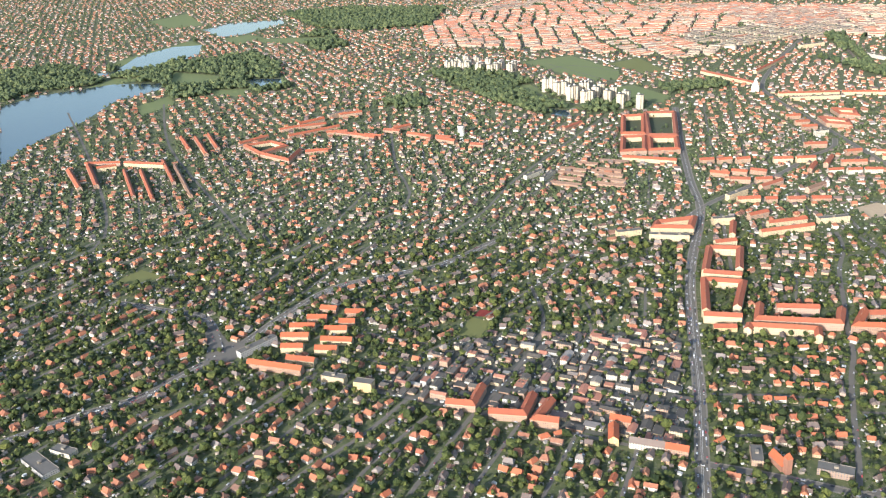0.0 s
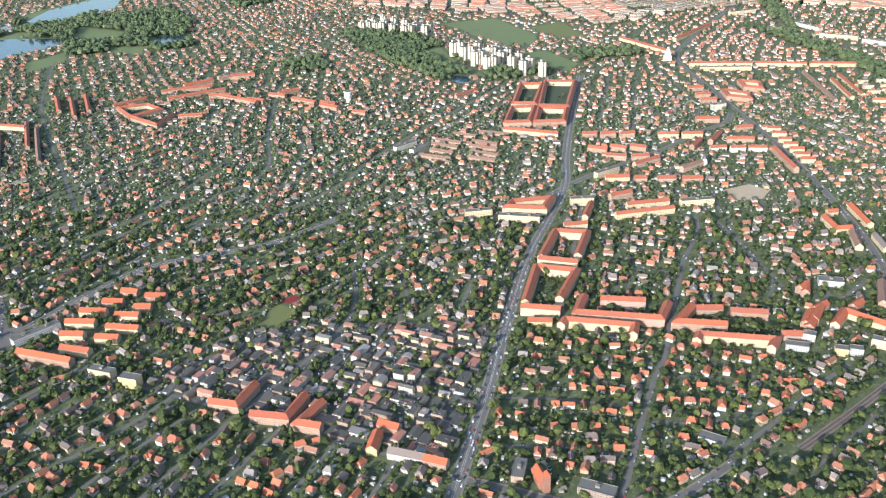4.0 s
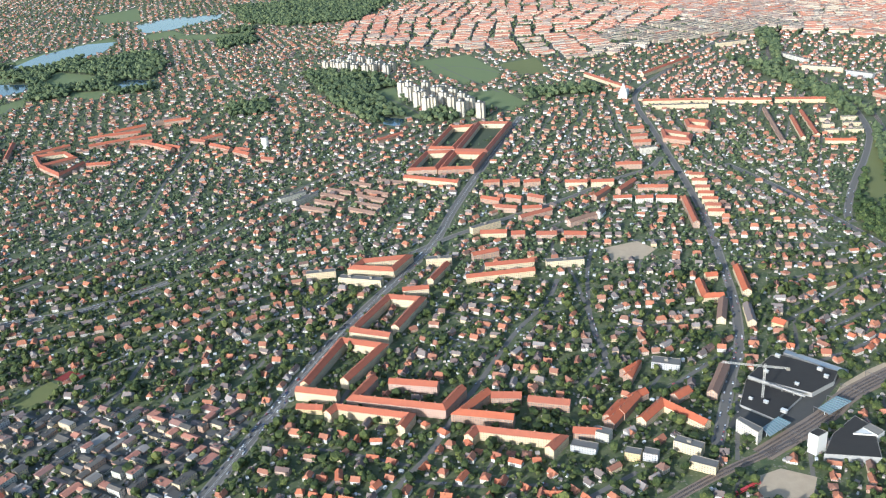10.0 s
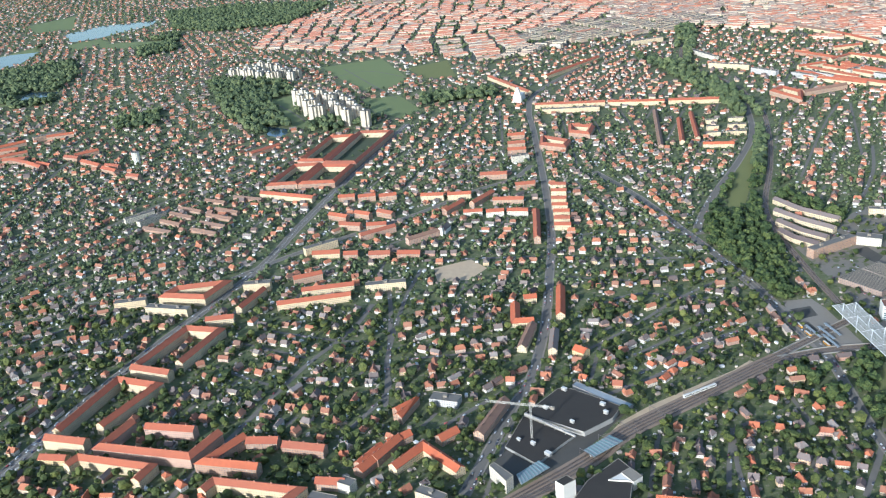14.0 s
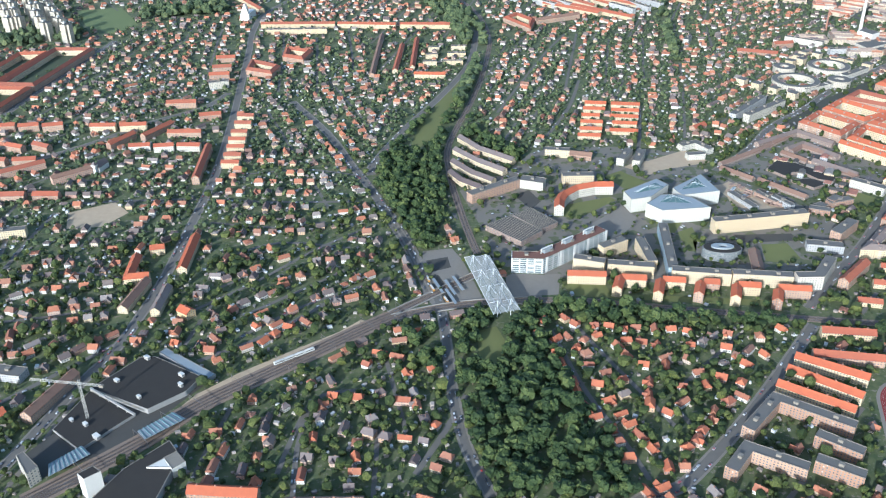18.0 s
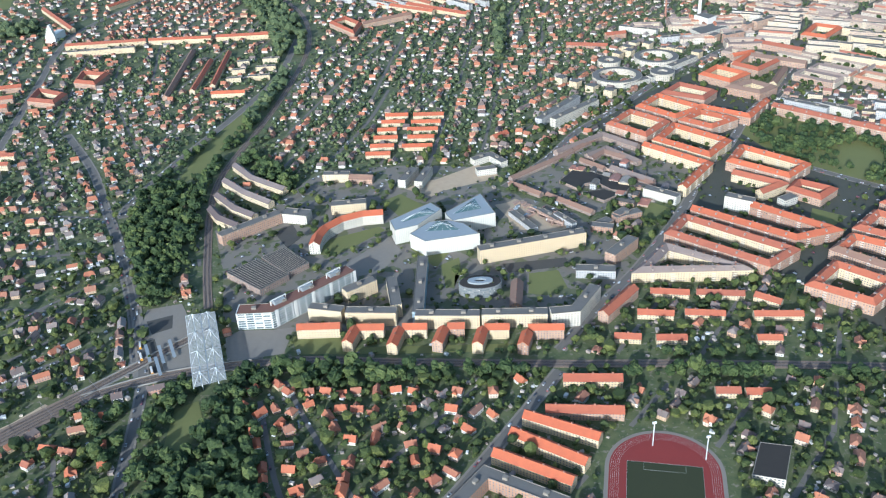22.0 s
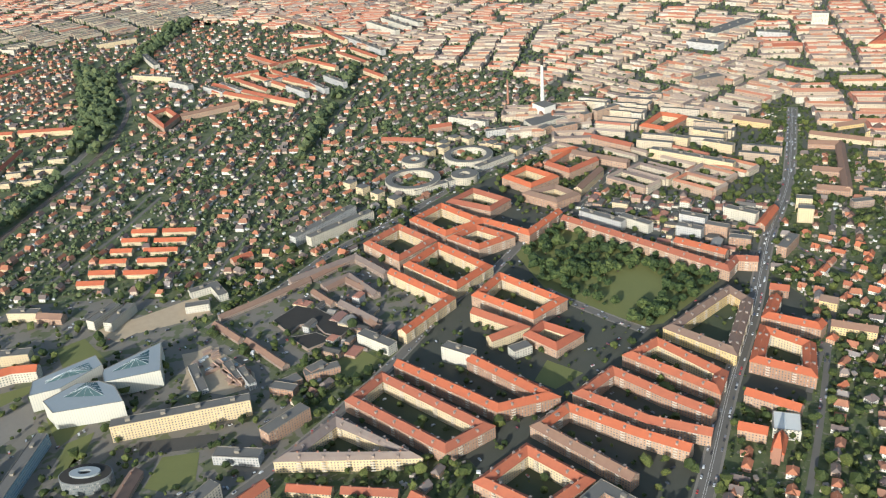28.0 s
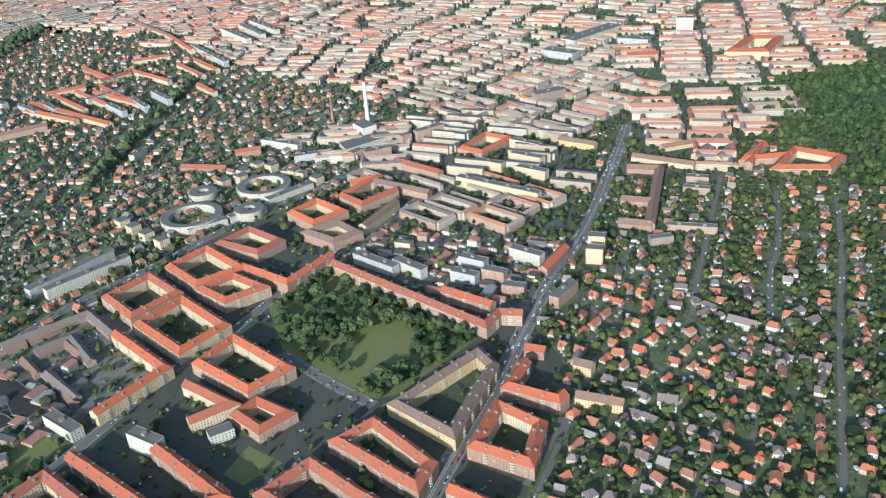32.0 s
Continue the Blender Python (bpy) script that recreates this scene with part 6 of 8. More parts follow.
houses("r", (788, 1488), (851, 1453), (864, 1420), (786, 1386), (840, 1369), (806, 1332), (761, 1325), (749, 1285), (784, 1281), (835, 1293), (912, 1527), (1070, 1312), (1035, 1419), (1048, 1374), (1070, 1409), (1048, 1535), (1070, 1535), (1085, 1558), (1135, 1180))
houses("g", (989, 1426), (1058, 1084))
houses("r", (428, 1104), (491, 1052), (405, 1028), (420, 1025), (438, 1027), (457, 1022), (480, 1010), (402, 1002), (417, 998), (434, 993), (453, 989), (409, 962), (423, 952), (439, 948), (458, 947), (396, 923), (416, 922), (447, 915), (408, 883), (435, 882), (392, 963), (512, 1003), (526, 1044), (547, 1034), (568, 1025), (592, 1024), (610, 1019), (632, 1011), (537, 996), (554, 996), (574, 987), (596, 979), (624, 977), (649, 999), (664, 998), (644, 969), (500, 973), (516, 968), (532, 964), (548, 960))
houses("r", (566, 954), (585, 949), (622, 940), (524, 925), (541, 918), (558, 914), (478, 904), (508, 897), (465, 872), (521, 867), (693, 994), (671, 976), (686, 951), (703, 964), (602, 925), (625, 902), (640, 914))
houses("r", (-513, 1016), (-575, 993), (-435, 957), (-407, 938), (-394, 967), (-311, 956), (-337, 1012), (-282, 941), (-260, 927), (-235, 918), (-306, 973), (-229, 1046), (-189, 978), (-176, 972), (-207, 948), (-136, 956), (-132, 918), (-135, 876), (-119, 871), (-144, 847), (-267, 859), (-247, 850), (-289, 867), (-248, 891), (-234, 886), (-176, 864), (-192, 822), (-469, 887), (-442, 870), (-441, 856), (-382, 874), (-71, 890), (-57, 882), (-51, 916), (-93, 806), (-555, 1070), (-478, 1077))
houses("r", (7, 851), (73, 854), (39, 842), (54, 834), (70, 824), (24, 804), (142, 825), (158, 817), (177, 807), (196, 801), (139, 791), (160, 867), (91, 902), (108, 909), (355, 899), (372, 890), (388, 885), (379, 855), (394, 850), (293, 880), (326, 909), (311, 952), (335, 946), (377, 965), (372, 922))

HOUSES = [
    gable_house(8.2, 10.5, 4.2, 8.4),
    gable_house(9.0, 9.6, 5.6, 9.2, 2.6),
    with_wing(gable_house(7.6, 11.5, 3.4, 7.6), 5.6, 8.5, 3.4, 6.6, 1.8),
    gable_house(8.6, 12.5, 5.4, 9.4, 1.6),
    gable_house(7.4, 15.0, 5.2, 8.2),
    with_wing(gable_house(8.4, 10.0, 5.4, 9.4), 4.8, 7.5, 5.2, 8.4, -1.6),
    gable_house(9.5, 9.0, 3.2, 4.2, 3.5),
]
SIMPLE = HOUSES
HOUSES = [[(np.array(p.v, np.float32), np.array(p.t, np.int32), np.array(p.u, np.float32)) for p in h] for h in HOUSES]


def scatter(name, tmpl, xs, ys, turns, scales, mat, parent=None, smooth=False, zscale=None, zs=None):
    """Many copies of small templates joined in one mesh. tmpl: list of (verts, tris, uvs, which rows)."""
    vs, ts, us, o = [], [], [], 0
    for v, t, u, rows in tmpl:
        if len(rows) == 0:
            continue
        c, sn, sc = np.cos(turns[rows])[:, None], np.sin(turns[rows])[:, None], scales[rows][:, None]
        zc = sc if zscale is None else zscale[rows][:, None]
        x, y = v[None, :, 0] * sc, v[None, :, 1] * sc
        w = np.stack([x * c - y * sn + xs[rows][:, None], x * sn + y * c + ys[rows][:, None], v[None, :, 2] * zc + (0 if zs is None else zs[rows][:, None])], -1)
        vs.append(w.reshape(-1, 3))
        ts.append((t[None] + (o + len(v) * np.arange(len(rows)))[:, None, None]).reshape(-1, 3))
        us.append(np.broadcast_to(u[None], (len(rows), *u.shape)).reshape(-1, 3, 2) if u is not None else None)
        o += len(v) * len(rows)
    return bulk(name, np.concatenate(vs), np.concatenate(ts), None if us[0] is None else np.concatenate(us), mat, parent, smooth)


# ---------------------------------------------------------------- single buildings
def thing(name, text, category, x=0.0, y=0.0, turn=0.0, group=""):
    ob = tagged(new(name), text, category, group)
    ob.matrix_basis = pose(x, y, 0, 0, 0, turn)
    return ob


def ring_mesh(name, r0, r1, z0, z1, mat, parent, n=48, squash=1.0, walls=False, arc=(0.0, 1.0)):
    """A round wall or disc with inner radius r0 (0: full)."""
    s = Soup()
    m = n if arc == (0.0, 1.0) else n + 1
    a = [2 * math.pi * (arc[0] + (arc[1] - arc[0]) * i / n) for i in range(m)]
    pts = []
    for r, z in ((r1, z0), (r1, z1), (r0, z1), (r0, z0)):
        pts += [(r * math.cos(q), r * squash * math.sin(q), z) for q in a]
    faces, uv = [], []
    for i in range(n):
        j = (i + 1) % m
        l = 2 * math.pi * r1 / n
        for k1 in range(3):
            faces.append((k1 * m + i, k1 * m + j, (k1 + 1) * m + j, (k1 + 1) * m + i))
            h = (z1 - z0) if k1 != 1 and walls else 0
            uv.append([(i * l, 0), (i * l + l, 0), (i * l + l, h), (i * l, h)] if h else [(0, 0)] * 4)
    if m > n:
        for i in (0, n):
            faces.append((i, m + i, 2 * m + i, 3 * m + i))
            uv.append([(0, 0)] * 4)
    s.add(pts, faces, uv)
    return s.make(name, mat, parent)


def beam(s, a, b, w):
    """A square bar from a to b."""
    a, b = Vector(a), Vector(b)
    d = (b - a).normalized()
    u = d.cross(Vector((0, 0, 1)) if abs(d.z) < 0.9 else Vector((1, 0, 0))).normalized() * w / 2
    v = d.cross(u).normalized() * w / 2
    pts = [tuple(e + p * u + q * v) for e in (a, b) for p, q in ((-1, -1), (1, -1), (1, 1), (-1, 1))]
    s.add(pts, [(0, 1, 5, 4), (1, 2, 6, 5), (2, 3, 7, 6), (3, 0, 4, 7), (3, 2, 1, 0), (4, 5, 6, 7)])


def slab(name, text, category, h, wall, roof, *p):
    """A flat-roofed building on a free outline, with a rim and roof boxes."""
    p = list(p)
    cx, cy = sum(q[0] for q in p) / len(p), sum(q[1] for q in p) / len(p)
    p = [(a - cx, b - cy) for a, b in p]
    if sum(p[i - 1][0] * p[i][1] - p[i][0] * p[i - 1][1] for i in range(len(p))) < 0:
        p = p[::-1]
    t = thing(name, text, category, cx, cy)
    s = Soup()
    s.prism(p, 0, h, True, False)
    s.make("wall", WALLS.get(wall) or wall, t)
    bm = bmesh.new()
    f = bm.faces.new([bm.verts.new((a, b, h - 0.3)) for a, b in p])
    bmesh.ops.triangulate(bm, faces=[f])
    me = bpy.data.meshes.new("roof")
    bm.to_mesh(me)
    bm.free()
    me.materials.append(roof)
    same_mesh("roof", me, t, Matrix())
    s = Soup()
    n, inn = len(p), side(p, True, 0.7)
    s.add([(*q, h) for q in p] + [(*q, h) for q in inn] + [(*q, h - 0.3) for q in inn], [(i, (i + 1) % n, n + (i + 1) % n, n + i) for i in range(n)] + [(n + i, n + (i + 1) % n, 2 * n + (i + 1) % n, 2 * n + i) for i in range(n)])
    s.make("roof_rim", M_PAVING, t)
    world_p = [(a + cx, b + cy) for a, b in p]
    mark_area(world_p, BUILT)
    return t, p, (cx, cy)


rng_site = random.Random(5)
M_SITE = plain("raw_reddish_concrete", (0.36, 0.25, 0.19), (0.26, 0.18, 0.14), 3.0)
# high-rise towers on the hill
def tower_block(h):
    t = thing("tower_block", "pale concrete residential tower with flat roof on hill", "tower block", group="hill towers")
    s = Soup()
    s.box(0, 0, 0, h, 13, 17, 0, True)
    s.box(9.5, 3.0, 0, h - 1.5, 7, 13, 0, True)
    s.make("wall", WALLS["tower"], t)
    s = Soup()
    s.box(0, 0, h, h + 0.5, 13.4, 17.4)
    s.box(9.5, 3.0, h - 1.5, h - 1.0, 7.3, 13.3)
    s.make("roof", ROOFS["flat"], t)
    s = Soup()
    s.box(-1, 1, h + 0.5, h + 3.6, 5, 6)
    s.make("lift_housing", M_WHITE, t)
    return t


low, high = tower_block(32.0), tower_block(42.0)
first = True
for tower, spots in ((low, ((-15.4, 3179.4), (3.7, 3188.8), (33.0, 3160.2), (51.5, 3160.1), (59.7, 3201.8), (53.0, 3280.7), (90.3, 3114.7), (101.9, 3134.4), (90.2, 3244.4), (129.8, 3095.1), (150.2, 3103.6), (129.0, 3202.9), (164.8, 3127.5), (171.7, 3148.8), (197.5, 3084.3), (212.2, 3113.8), (21.6, 3228.3))), (high, ((288.1, 2768.3), (307.9, 2770.2), (316.4, 2705.2), (335.8, 2711.6), (347.1, 2638.6), (363.3, 2645.4), (377.6, 2566.9), (396.2, 2572.7), (358.7, 2757.3), (390.5, 2687.1), (415.4, 2713.6), (419.6, 2623.3), (441.6, 2659.9), (446.0, 2565.3), (469.4, 2605.4), (473.0, 2513.0), (494.7, 2546.0), (523.2, 2490.6), (402.2, 2690.7)))):
    for i, (x, y) in enumerate(spots):
        m = pose(x, y, 0, 0, 0, -28 + 9 * math.sin(i * 2.3))
        if i == 0:
            tower.matrix_basis = m
        else:
            copy_thing(tower, m)

# water tower
t = thing("water_tower", "white round water tower with ribbed drum", "water tower", 17.9, 2295.2)
ring_mesh("shaft", 0.01, 8.2, 0, 24, M_WHITE, t, 32)
ring_mesh("tank_rim", 0.01, 9.2, 24, 27, M_WHITE, t, 32)
ring_mesh("roof", 0.01, 8.0, 27, 27.8, ROOFS["flat"], t, 32)
for i in range(16):
    s = Soup()
    a = i * math.pi / 8
    s.box(8.5 * math.cos(a), 8.5 * math.sin(a), 0, 24, 0.7, 0.5, a)
    s.make("rib", M_WHITE, t)

# heating plant with its two chimneys
t, _, _ = slab("heating_plant", "tall white panelled heating plant hall", "power plant", 22, M_WHITE, ROOFS["flat"], (2228.7, 2302.5), (2252.9, 2311.3), (2266.6, 2280.8), (2242.0, 2266.6))
t, _, _ = slab("plant_annex", "long low white plant annex with flat roof", "industrial hall", 10, "white", ROOFS["flat"], (2199.4, 2249.4), (2278.9, 2281.8), (2285.9, 2249.2), (2206.9, 2210.3))
t = thing("chimney_stack", "tall slender white chimney with dark tip", "chimney", 2258.5, 2345.4)
s = Soup()
rings = [(4.0 - 0.12 * i, 6.6 * i) for i in range(13)]
s.add([(r * math.cos(a * math.pi / 8), r * math.sin(a * math.pi / 8), z) for r, z in rings for a in range(16)], [(16 * i + a, 16 * i + (a + 1) % 16, 16 * (i + 1) + (a + 1) % 16, 16 * (i + 1) + a) for i in range(12) for a in range(16)])
s.make("shaft", M_WHITE, t)
ring_mesh("dark_tip", 1.6, 2.6, 79, 93, M_BLACK, t, 16)
t = thing("chimney_stack", "old red brick factory chimney", "chimney", 2200.0, 2382.5)
for i in range(5):
    ring_mesh("shaft_ring", 0.01, 2.6 - 0.22 * i, 9.6 * i, 9.6 * (i + 1), M_CHIMNEY, t, 14)

# round white council building
for x, y, r, w in ((2074.6, 2108.4, 40, 11), (1973.7, 2030.2, 43, 11)):
    t = thing("ring_building", "white ring-shaped building round a green court", "ring building", x, y, 0, "white round buildings")
    ring_mesh("wall", r - w, r, 0, 11, WALLS["tower"], t, 48, 1.0, True, (0.0, 1.0))
    ring_mesh("roof", r - w + 0.8, r - 0.8, 11, 11.4, ROOFS["flat"], t, 48)
    ring_mesh("lawn", 0.01, r - w - 1, 0.1, 0.2, M_GRASS, t, 32)
for x, y in ((1985.8, 2109.5), (2053.2, 2021.4)):
    t = thing("round_building", "white round building with open centre", "round building", x, y, 0, "white round buildings")
    ring_mesh("wall", 8, 21, 0, 12, WALLS["tower"], t, 40, 1.0, True)
    ring_mesh("roof", 8.8, 20.2, 12, 12.5, ROOFS["flat"], t, 40)
cube = None
for i, (x, y) in enumerate(((1877.6, 2045.3), (1895.8, 2019.7), (1916.0, 1990.3), (1938.5, 1961.0), (2014.6, 2145.1), (2044.0, 2177.3), (2065.9, 2199.1), (2087.6, 2185.7), (2121.2, 2148.0), (2153.1, 2107.2), (2039.9, 2154.6))):
    m = pose(x, y, 0, 0, 0, 38)
    if cube is None:
        cube = thing("cube_house", "cream cube-shaped apartment house with flat roof", "apartment house", group="cream cube houses")
        s = Soup()
        s.box(0, 0, 0, 12, 15, 16, 0, True)
        s.make("wall", WALLS["cream"], cube)
        s = Soup()
        s.box(0, 0, 12, 12.5, 15.4, 16.4)
        s.make("roof", ROOFS["flat"], cube)
        cube.matrix_basis = m
    else:
        copy_thing(cube, m)

k = Mat("white_wall_panels", 0.55)
panel_uv = k.n("ShaderNodeUVMap")
panel_sep = k.n("ShaderNodeSeparateXYZ")
k.link(panel_uv.outputs[0], panel_sep.inputs[0])
groove = k.math("LESS_THAN", k.math("FRACT", k.math("DIVIDE", panel_sep.outputs[0], 2.4)), 0.22)
M_PANEL = k.done(k.mix(k.math("MULTIPLY", groove, 0.55), k.mix(k.math("MULTIPLY", k.noise(5.0), 0.4), (0.50, 0.475, 0.405), (0.40, 0.38, 0.33)), (0.30, 0.30, 0.30)))
# big office house of three folded wings
for p, gl in ((((1545.4, 1532.1), (1573.1, 1557.2), (1596.0, 1555.8), (1613.5, 1542.3), (1627.2, 1511.8), (1560.7, 1508.4)), ((1564.6, 1534.1), (1582.9, 1556.2), (1593.9, 1553.6), (1605.9, 1527.0))), (((1525.4, 1572.5), (1581.8, 1608.6), (1593.0, 1587.1), (1557.9, 1551.4), (1528.8, 1545.0)), ((1539.2, 1569.2), (1576.5, 1595.4), (1585.2, 1579.0), (1540.5, 1564.8))), (((1595.8, 1576.5), (1649.4, 1617.7), (1656.5, 1559.2), (1601.0, 1551.9), (1596.6, 1566.6)), ((1605.4, 1570.0), (1638.6, 1605.2), (1642.0, 1575.3)))):
    t, q, c = slab("office_wing", "white office wing with grey roof and glazed atrium", "office building", 20, M_PANEL, M_ZINC, *p)
    g = [(a - c[0], b - c[1]) for a, b in gl]
    gx, gy = sum(a for a, b in g) / len(g), sum(b for a, b in g) / len(g)
    n = len(g)
    s = Soup()
    s.add([(a, b, 19.8) for a, b in g] + [(gx, gy, 23.5)], [(i, (i + 1) % n, n) for i in range(n)] + [((i + 1) % n, i, n) for i in range(n)])
    s.make("atrium_roof", M_GLASS, t)
    for i in range(n):
        for f in np.linspace(0.0, 1.0, 5)[:-1]:
            s = Soup()
            e = (g[i][0] + (g[(i + 1) % n][0] - g[i][0]) * f, g[i][1] + (g[(i + 1) % n][1] - g[i][1]) * f, 19.9)
            beam(s, e, (gx, gy, 23.6), 0.2)
            s.make("glazing_bar", M_STEEL, t)

M_SLAT = plain("pale_grey_steel_slats", (0.30, 0.305, 0.29), (0.22, 0.225, 0.215), 3.0, 0.8)
# white piers, end wall and roof pavilions of the long office house
a, e = Vector((33.6, -5.3)), Vector((123.5, 56.7))
d = (e - a).normalized()
nrm, th = Vector((-d.y, d.x)), math.atan2(d.y, d.x)
for f in (0.02, 0.24, 0.46, 0.68, 0.985):
    v = a.lerp(e, f) - nrm * 9.1
    s = Soup()
    s.box(v.x, v.y, 0, 20.6, 3.6, 0.8, th)
    s.make("pier", M_WHITE, office)
s = Soup()
s.box(-0.4, 0, 0, 20.6, 0.8, 18.4, math.atan2(-5.3, 33.6))
s.make("end_wall", M_WHITE, office)
for f in (0.12, 0.45, 0.80):
    v = a.lerp(e, f) + nrm * 3.0
    s = Soup()
    s.box(v.x, v.y, 20, 24.5, 13, 6.5, th)
    pavilion = s.make("roof_pavilion", M_ZINC, office)
    s = Soup()
    for o in (-9.5, 9.5):
        w = v + d * o
        beam(s, (w.x, w.y, 20), (w.x, w.y, 26), 0.9)
    w0, w1 = v - d * 9.5, v + d * 9.5
    beam(s, (w0.x, w0.y, 25.6), (w1.x, w1.y, 25.6), 0.9)
    s.make("frame", M_WHITE, pavilion)

# station canopy: two bays of steel slats under masts
c0, c1, c2, c3 = [Vector((*q, 0)) for q in ((1289.0, 1422.7), (1319.6, 1423.7), (1338.0, 1299.2), (1307.8, 1293.1))]
t = thing("station_canopy", "white steel lattice station canopy hung from masts", "station canopy", c0.x, c0.y)
cc = [q - c0 for q in (c0, c1, c2, c3)]


def on_canopy(u, v, z):
    a, b = cc[0].lerp(cc[1], u), cc[3].lerp(cc[2], u)
    p = a.lerp(b, v)
    return (p.x, p.y, z)


for i in range(56):
    for u0, u1 in ((0.0, 0.24), (0.26, 0.49), (0.51, 0.74), (0.76, 1.0)):
        s = Soup()
        v = (i + 0.5) / 56
        a, b, w = Vector(on_canopy(u0, v, 14)), Vector(on_canopy(u1, v, 14)), 1.0
        d = (Vector(on_canopy(u0, v + 0.004, 14)) - a).normalized() * w / 2
        up = Vector((0, 0, 0.35))
        s.add([tuple(a - d + up), tuple(b - d + up), tuple(b + d), tuple(a + d)], [(0, 1, 2, 3)])
        s.add([tuple(a - d + up * 0.5), tuple(b - d + up * 0.5), tuple(b + d - up * 0.5), tuple(a + d - up * 0.5)], [(3, 2, 1, 0)])
        s.make("slat", M_SLAT, t)
for u in (0.0, 0.25, 0.5, 0.75, 1.0):
    s = Soup()
    beam(s, on_canopy(u, 0, 13.4), on_canopy(u, 1, 13.4), 0.55)
    s.make("girder", M_STEEL, t)
for u in (0.25, 0.75):
    for v in (0.1, 0.37, 0.64, 0.91):
        s = Soup()
        beam(s, on_canopy(u, v, 0), on_canopy(u, v, 23), 0.6)
        s.make("mast", M_STEEL, t)
        for du, dv in ((-0.22, -0.08), (0.22, -0.08), (-0.22, 0.08), (0.22, 0.08)):
            s = Soup()
            beam(s, on_canopy(u, v, 22.5), on_canopy(u + du, v + dv, 14.4), 0.28)
            s.make("stay", M_STEEL, t)
mark_area([(c.x, c.y) for c in (c0, c1, c2, c3)], ROAD)

# two saw-roofed halls
M_RIBBED = plain("dark_ribbed_roofing", (0.085, 0.083, 0.08), (0.06, 0.058, 0.056), 6.0)
for p in (((1326.7, 1514.7), (1363.3, 1539.4), (1398.9, 1492.7), (1366.1, 1465.5)), ((1366.6, 1540.9), (1394.7, 1559.9), (1422.3, 1514.3), (1396.1, 1495.5))):
    t, q, c = slab("factory_hall", "low factory hall with ribbed grey skylight roof", "factory hall", 8, "brown", M_RIBBED, *p)
    for i in range(12):
        f = (i + 0.5) / 12
        a, b = Vector(q[0]).lerp(Vector(q[1]), f), Vector(q[3]).lerp(Vector(q[2]), f)
        s = Soup()
        beam(s, (a.x * 0.93, a.y * 0.93, 8.1), (b.x * 0.93, b.y * 0.93, 8.1), 0.45)
        s.make("skylight", M_PAVING, t)

slab("sports_hall", "white sports hall with pale flat roof", "sports hall", 11, "white", M_WHITE, (2221.9, 1361.7), (2243.1, 1351.5), (2231.9, 1328.1), (2210.7, 1338.3))

# low school among the terraces
slab("school", "low dark-roofed school wing among trees", "school", 4, "brown", M_BLACK, (1766.8, 1660.2), (1794.7, 1688.8), (1817.8, 1675.6), (1857.2, 1623.0), (1843.0, 1604.6), (1825.3, 1615.4), (1813.2, 1643.8), (1797.2, 1641.7), (1785.8, 1626.0))
slab("school", "small dark-roofed school hall beside the wing", "school", 4, "brown", M_BLACK, (1785.8, 1617.4), (1815.9, 1620.4), (1834.1, 1600.9), (1806.1, 1587.1))

# building site cabins and bare wall panels
site = ((1698.3, 1619.5), (1747.8, 1559.4), (1744.4, 1531.0), (1687.8, 1587.9))
for i in range(26):
    f, h = rng_site.random(), rng_site.random()
    x = (site[0][0] * (1 - f) + site[1][0] * f) * (1 - h) + (site[3][0] * (1 - f) + site[2][0] * f) * h
    y = (site[0][1] * (1 - f) + site[1][1] * f) * (1 - h) + (site[3][1] * (1 - f) + site[2][1] * f) * h
    if i % 3:
        t = thing("bare_wall", "bare concrete wall panel on the building site", "wall panel", x, y, 35 + 90 * (i % 2), "building site walls")
        q = Soup()
        q.box(0, 0, 0, 3 + 4 * f, 9 + 8 * h, 0.5)
        q.box(0, 2.5, 2.6, 2.9, 8 + 7 * h, 5.0)
        q.make("panel", M_SITE, t)
    else:
        t = thing("site_cabin", "small steel cabin on bare sandy ground", "site cabin", x, y, 35, "site cabins")
        q = Soup()
        q.box(0, 0, 0.2, 2.8, 6.1, 2.5)
        q.make("body", M_STEEL, t)
        q = Soup()
        q.box(0, 0, 2.8, 3.0, 6.3, 2.7)
        q.make("roof", M_ZINC, t)

# oval glazed house
t = thing("oval_building", "dark glazed oval office building with flat roof", "office building", 1608.5, 1416.2, -8)
ring_mesh("wall", 0.01, 24, 0, 12.5, WALLS["darkglass"], t, 40, 0.6, True)
ring_mesh("roof", 0.01, 23, 12.5, 13, M_BLACK, t, 40, 0.6)
ring_mesh("roof_plant", 6.0, 14, 13, 15, M_ZINC, t, 24, 0.5)

M_CONCRETE = plain("pale_concrete", (0.34, 0.325, 0.30), (0.22, 0.21, 0.195), 5.0)
# building site with its crane, black roofs and station halls
slab("depot", "large black-roofed depot under reconstruction", "depot", 6, M_CONCRETE, M_BLACK, (935.2, 1262.1), (950.7, 1261.3), (1003.5, 1221.9), (991.5, 1199.3), (959.4, 1174.7), (896.5, 1213.1))
slab("depot", "lower black-roofed depot beside the crane", "depot", 3, M_CONCRETE, M_BLACK, (895.4, 1213.8), (947.9, 1172.3), (932.8, 1155.3), (908.2, 1125.6), (875.4, 1157.4))
slab("shopping_hall", "black-roofed shopping hall beside the railway", "shopping hall", 9, M_CONCRETE, M_BLACK, (989.5, 1124.4), (1008.6, 1093.6), (998.6, 1084.7), (991.2, 1048.4), (936.8, 1055.4), (956.0, 1090.5))
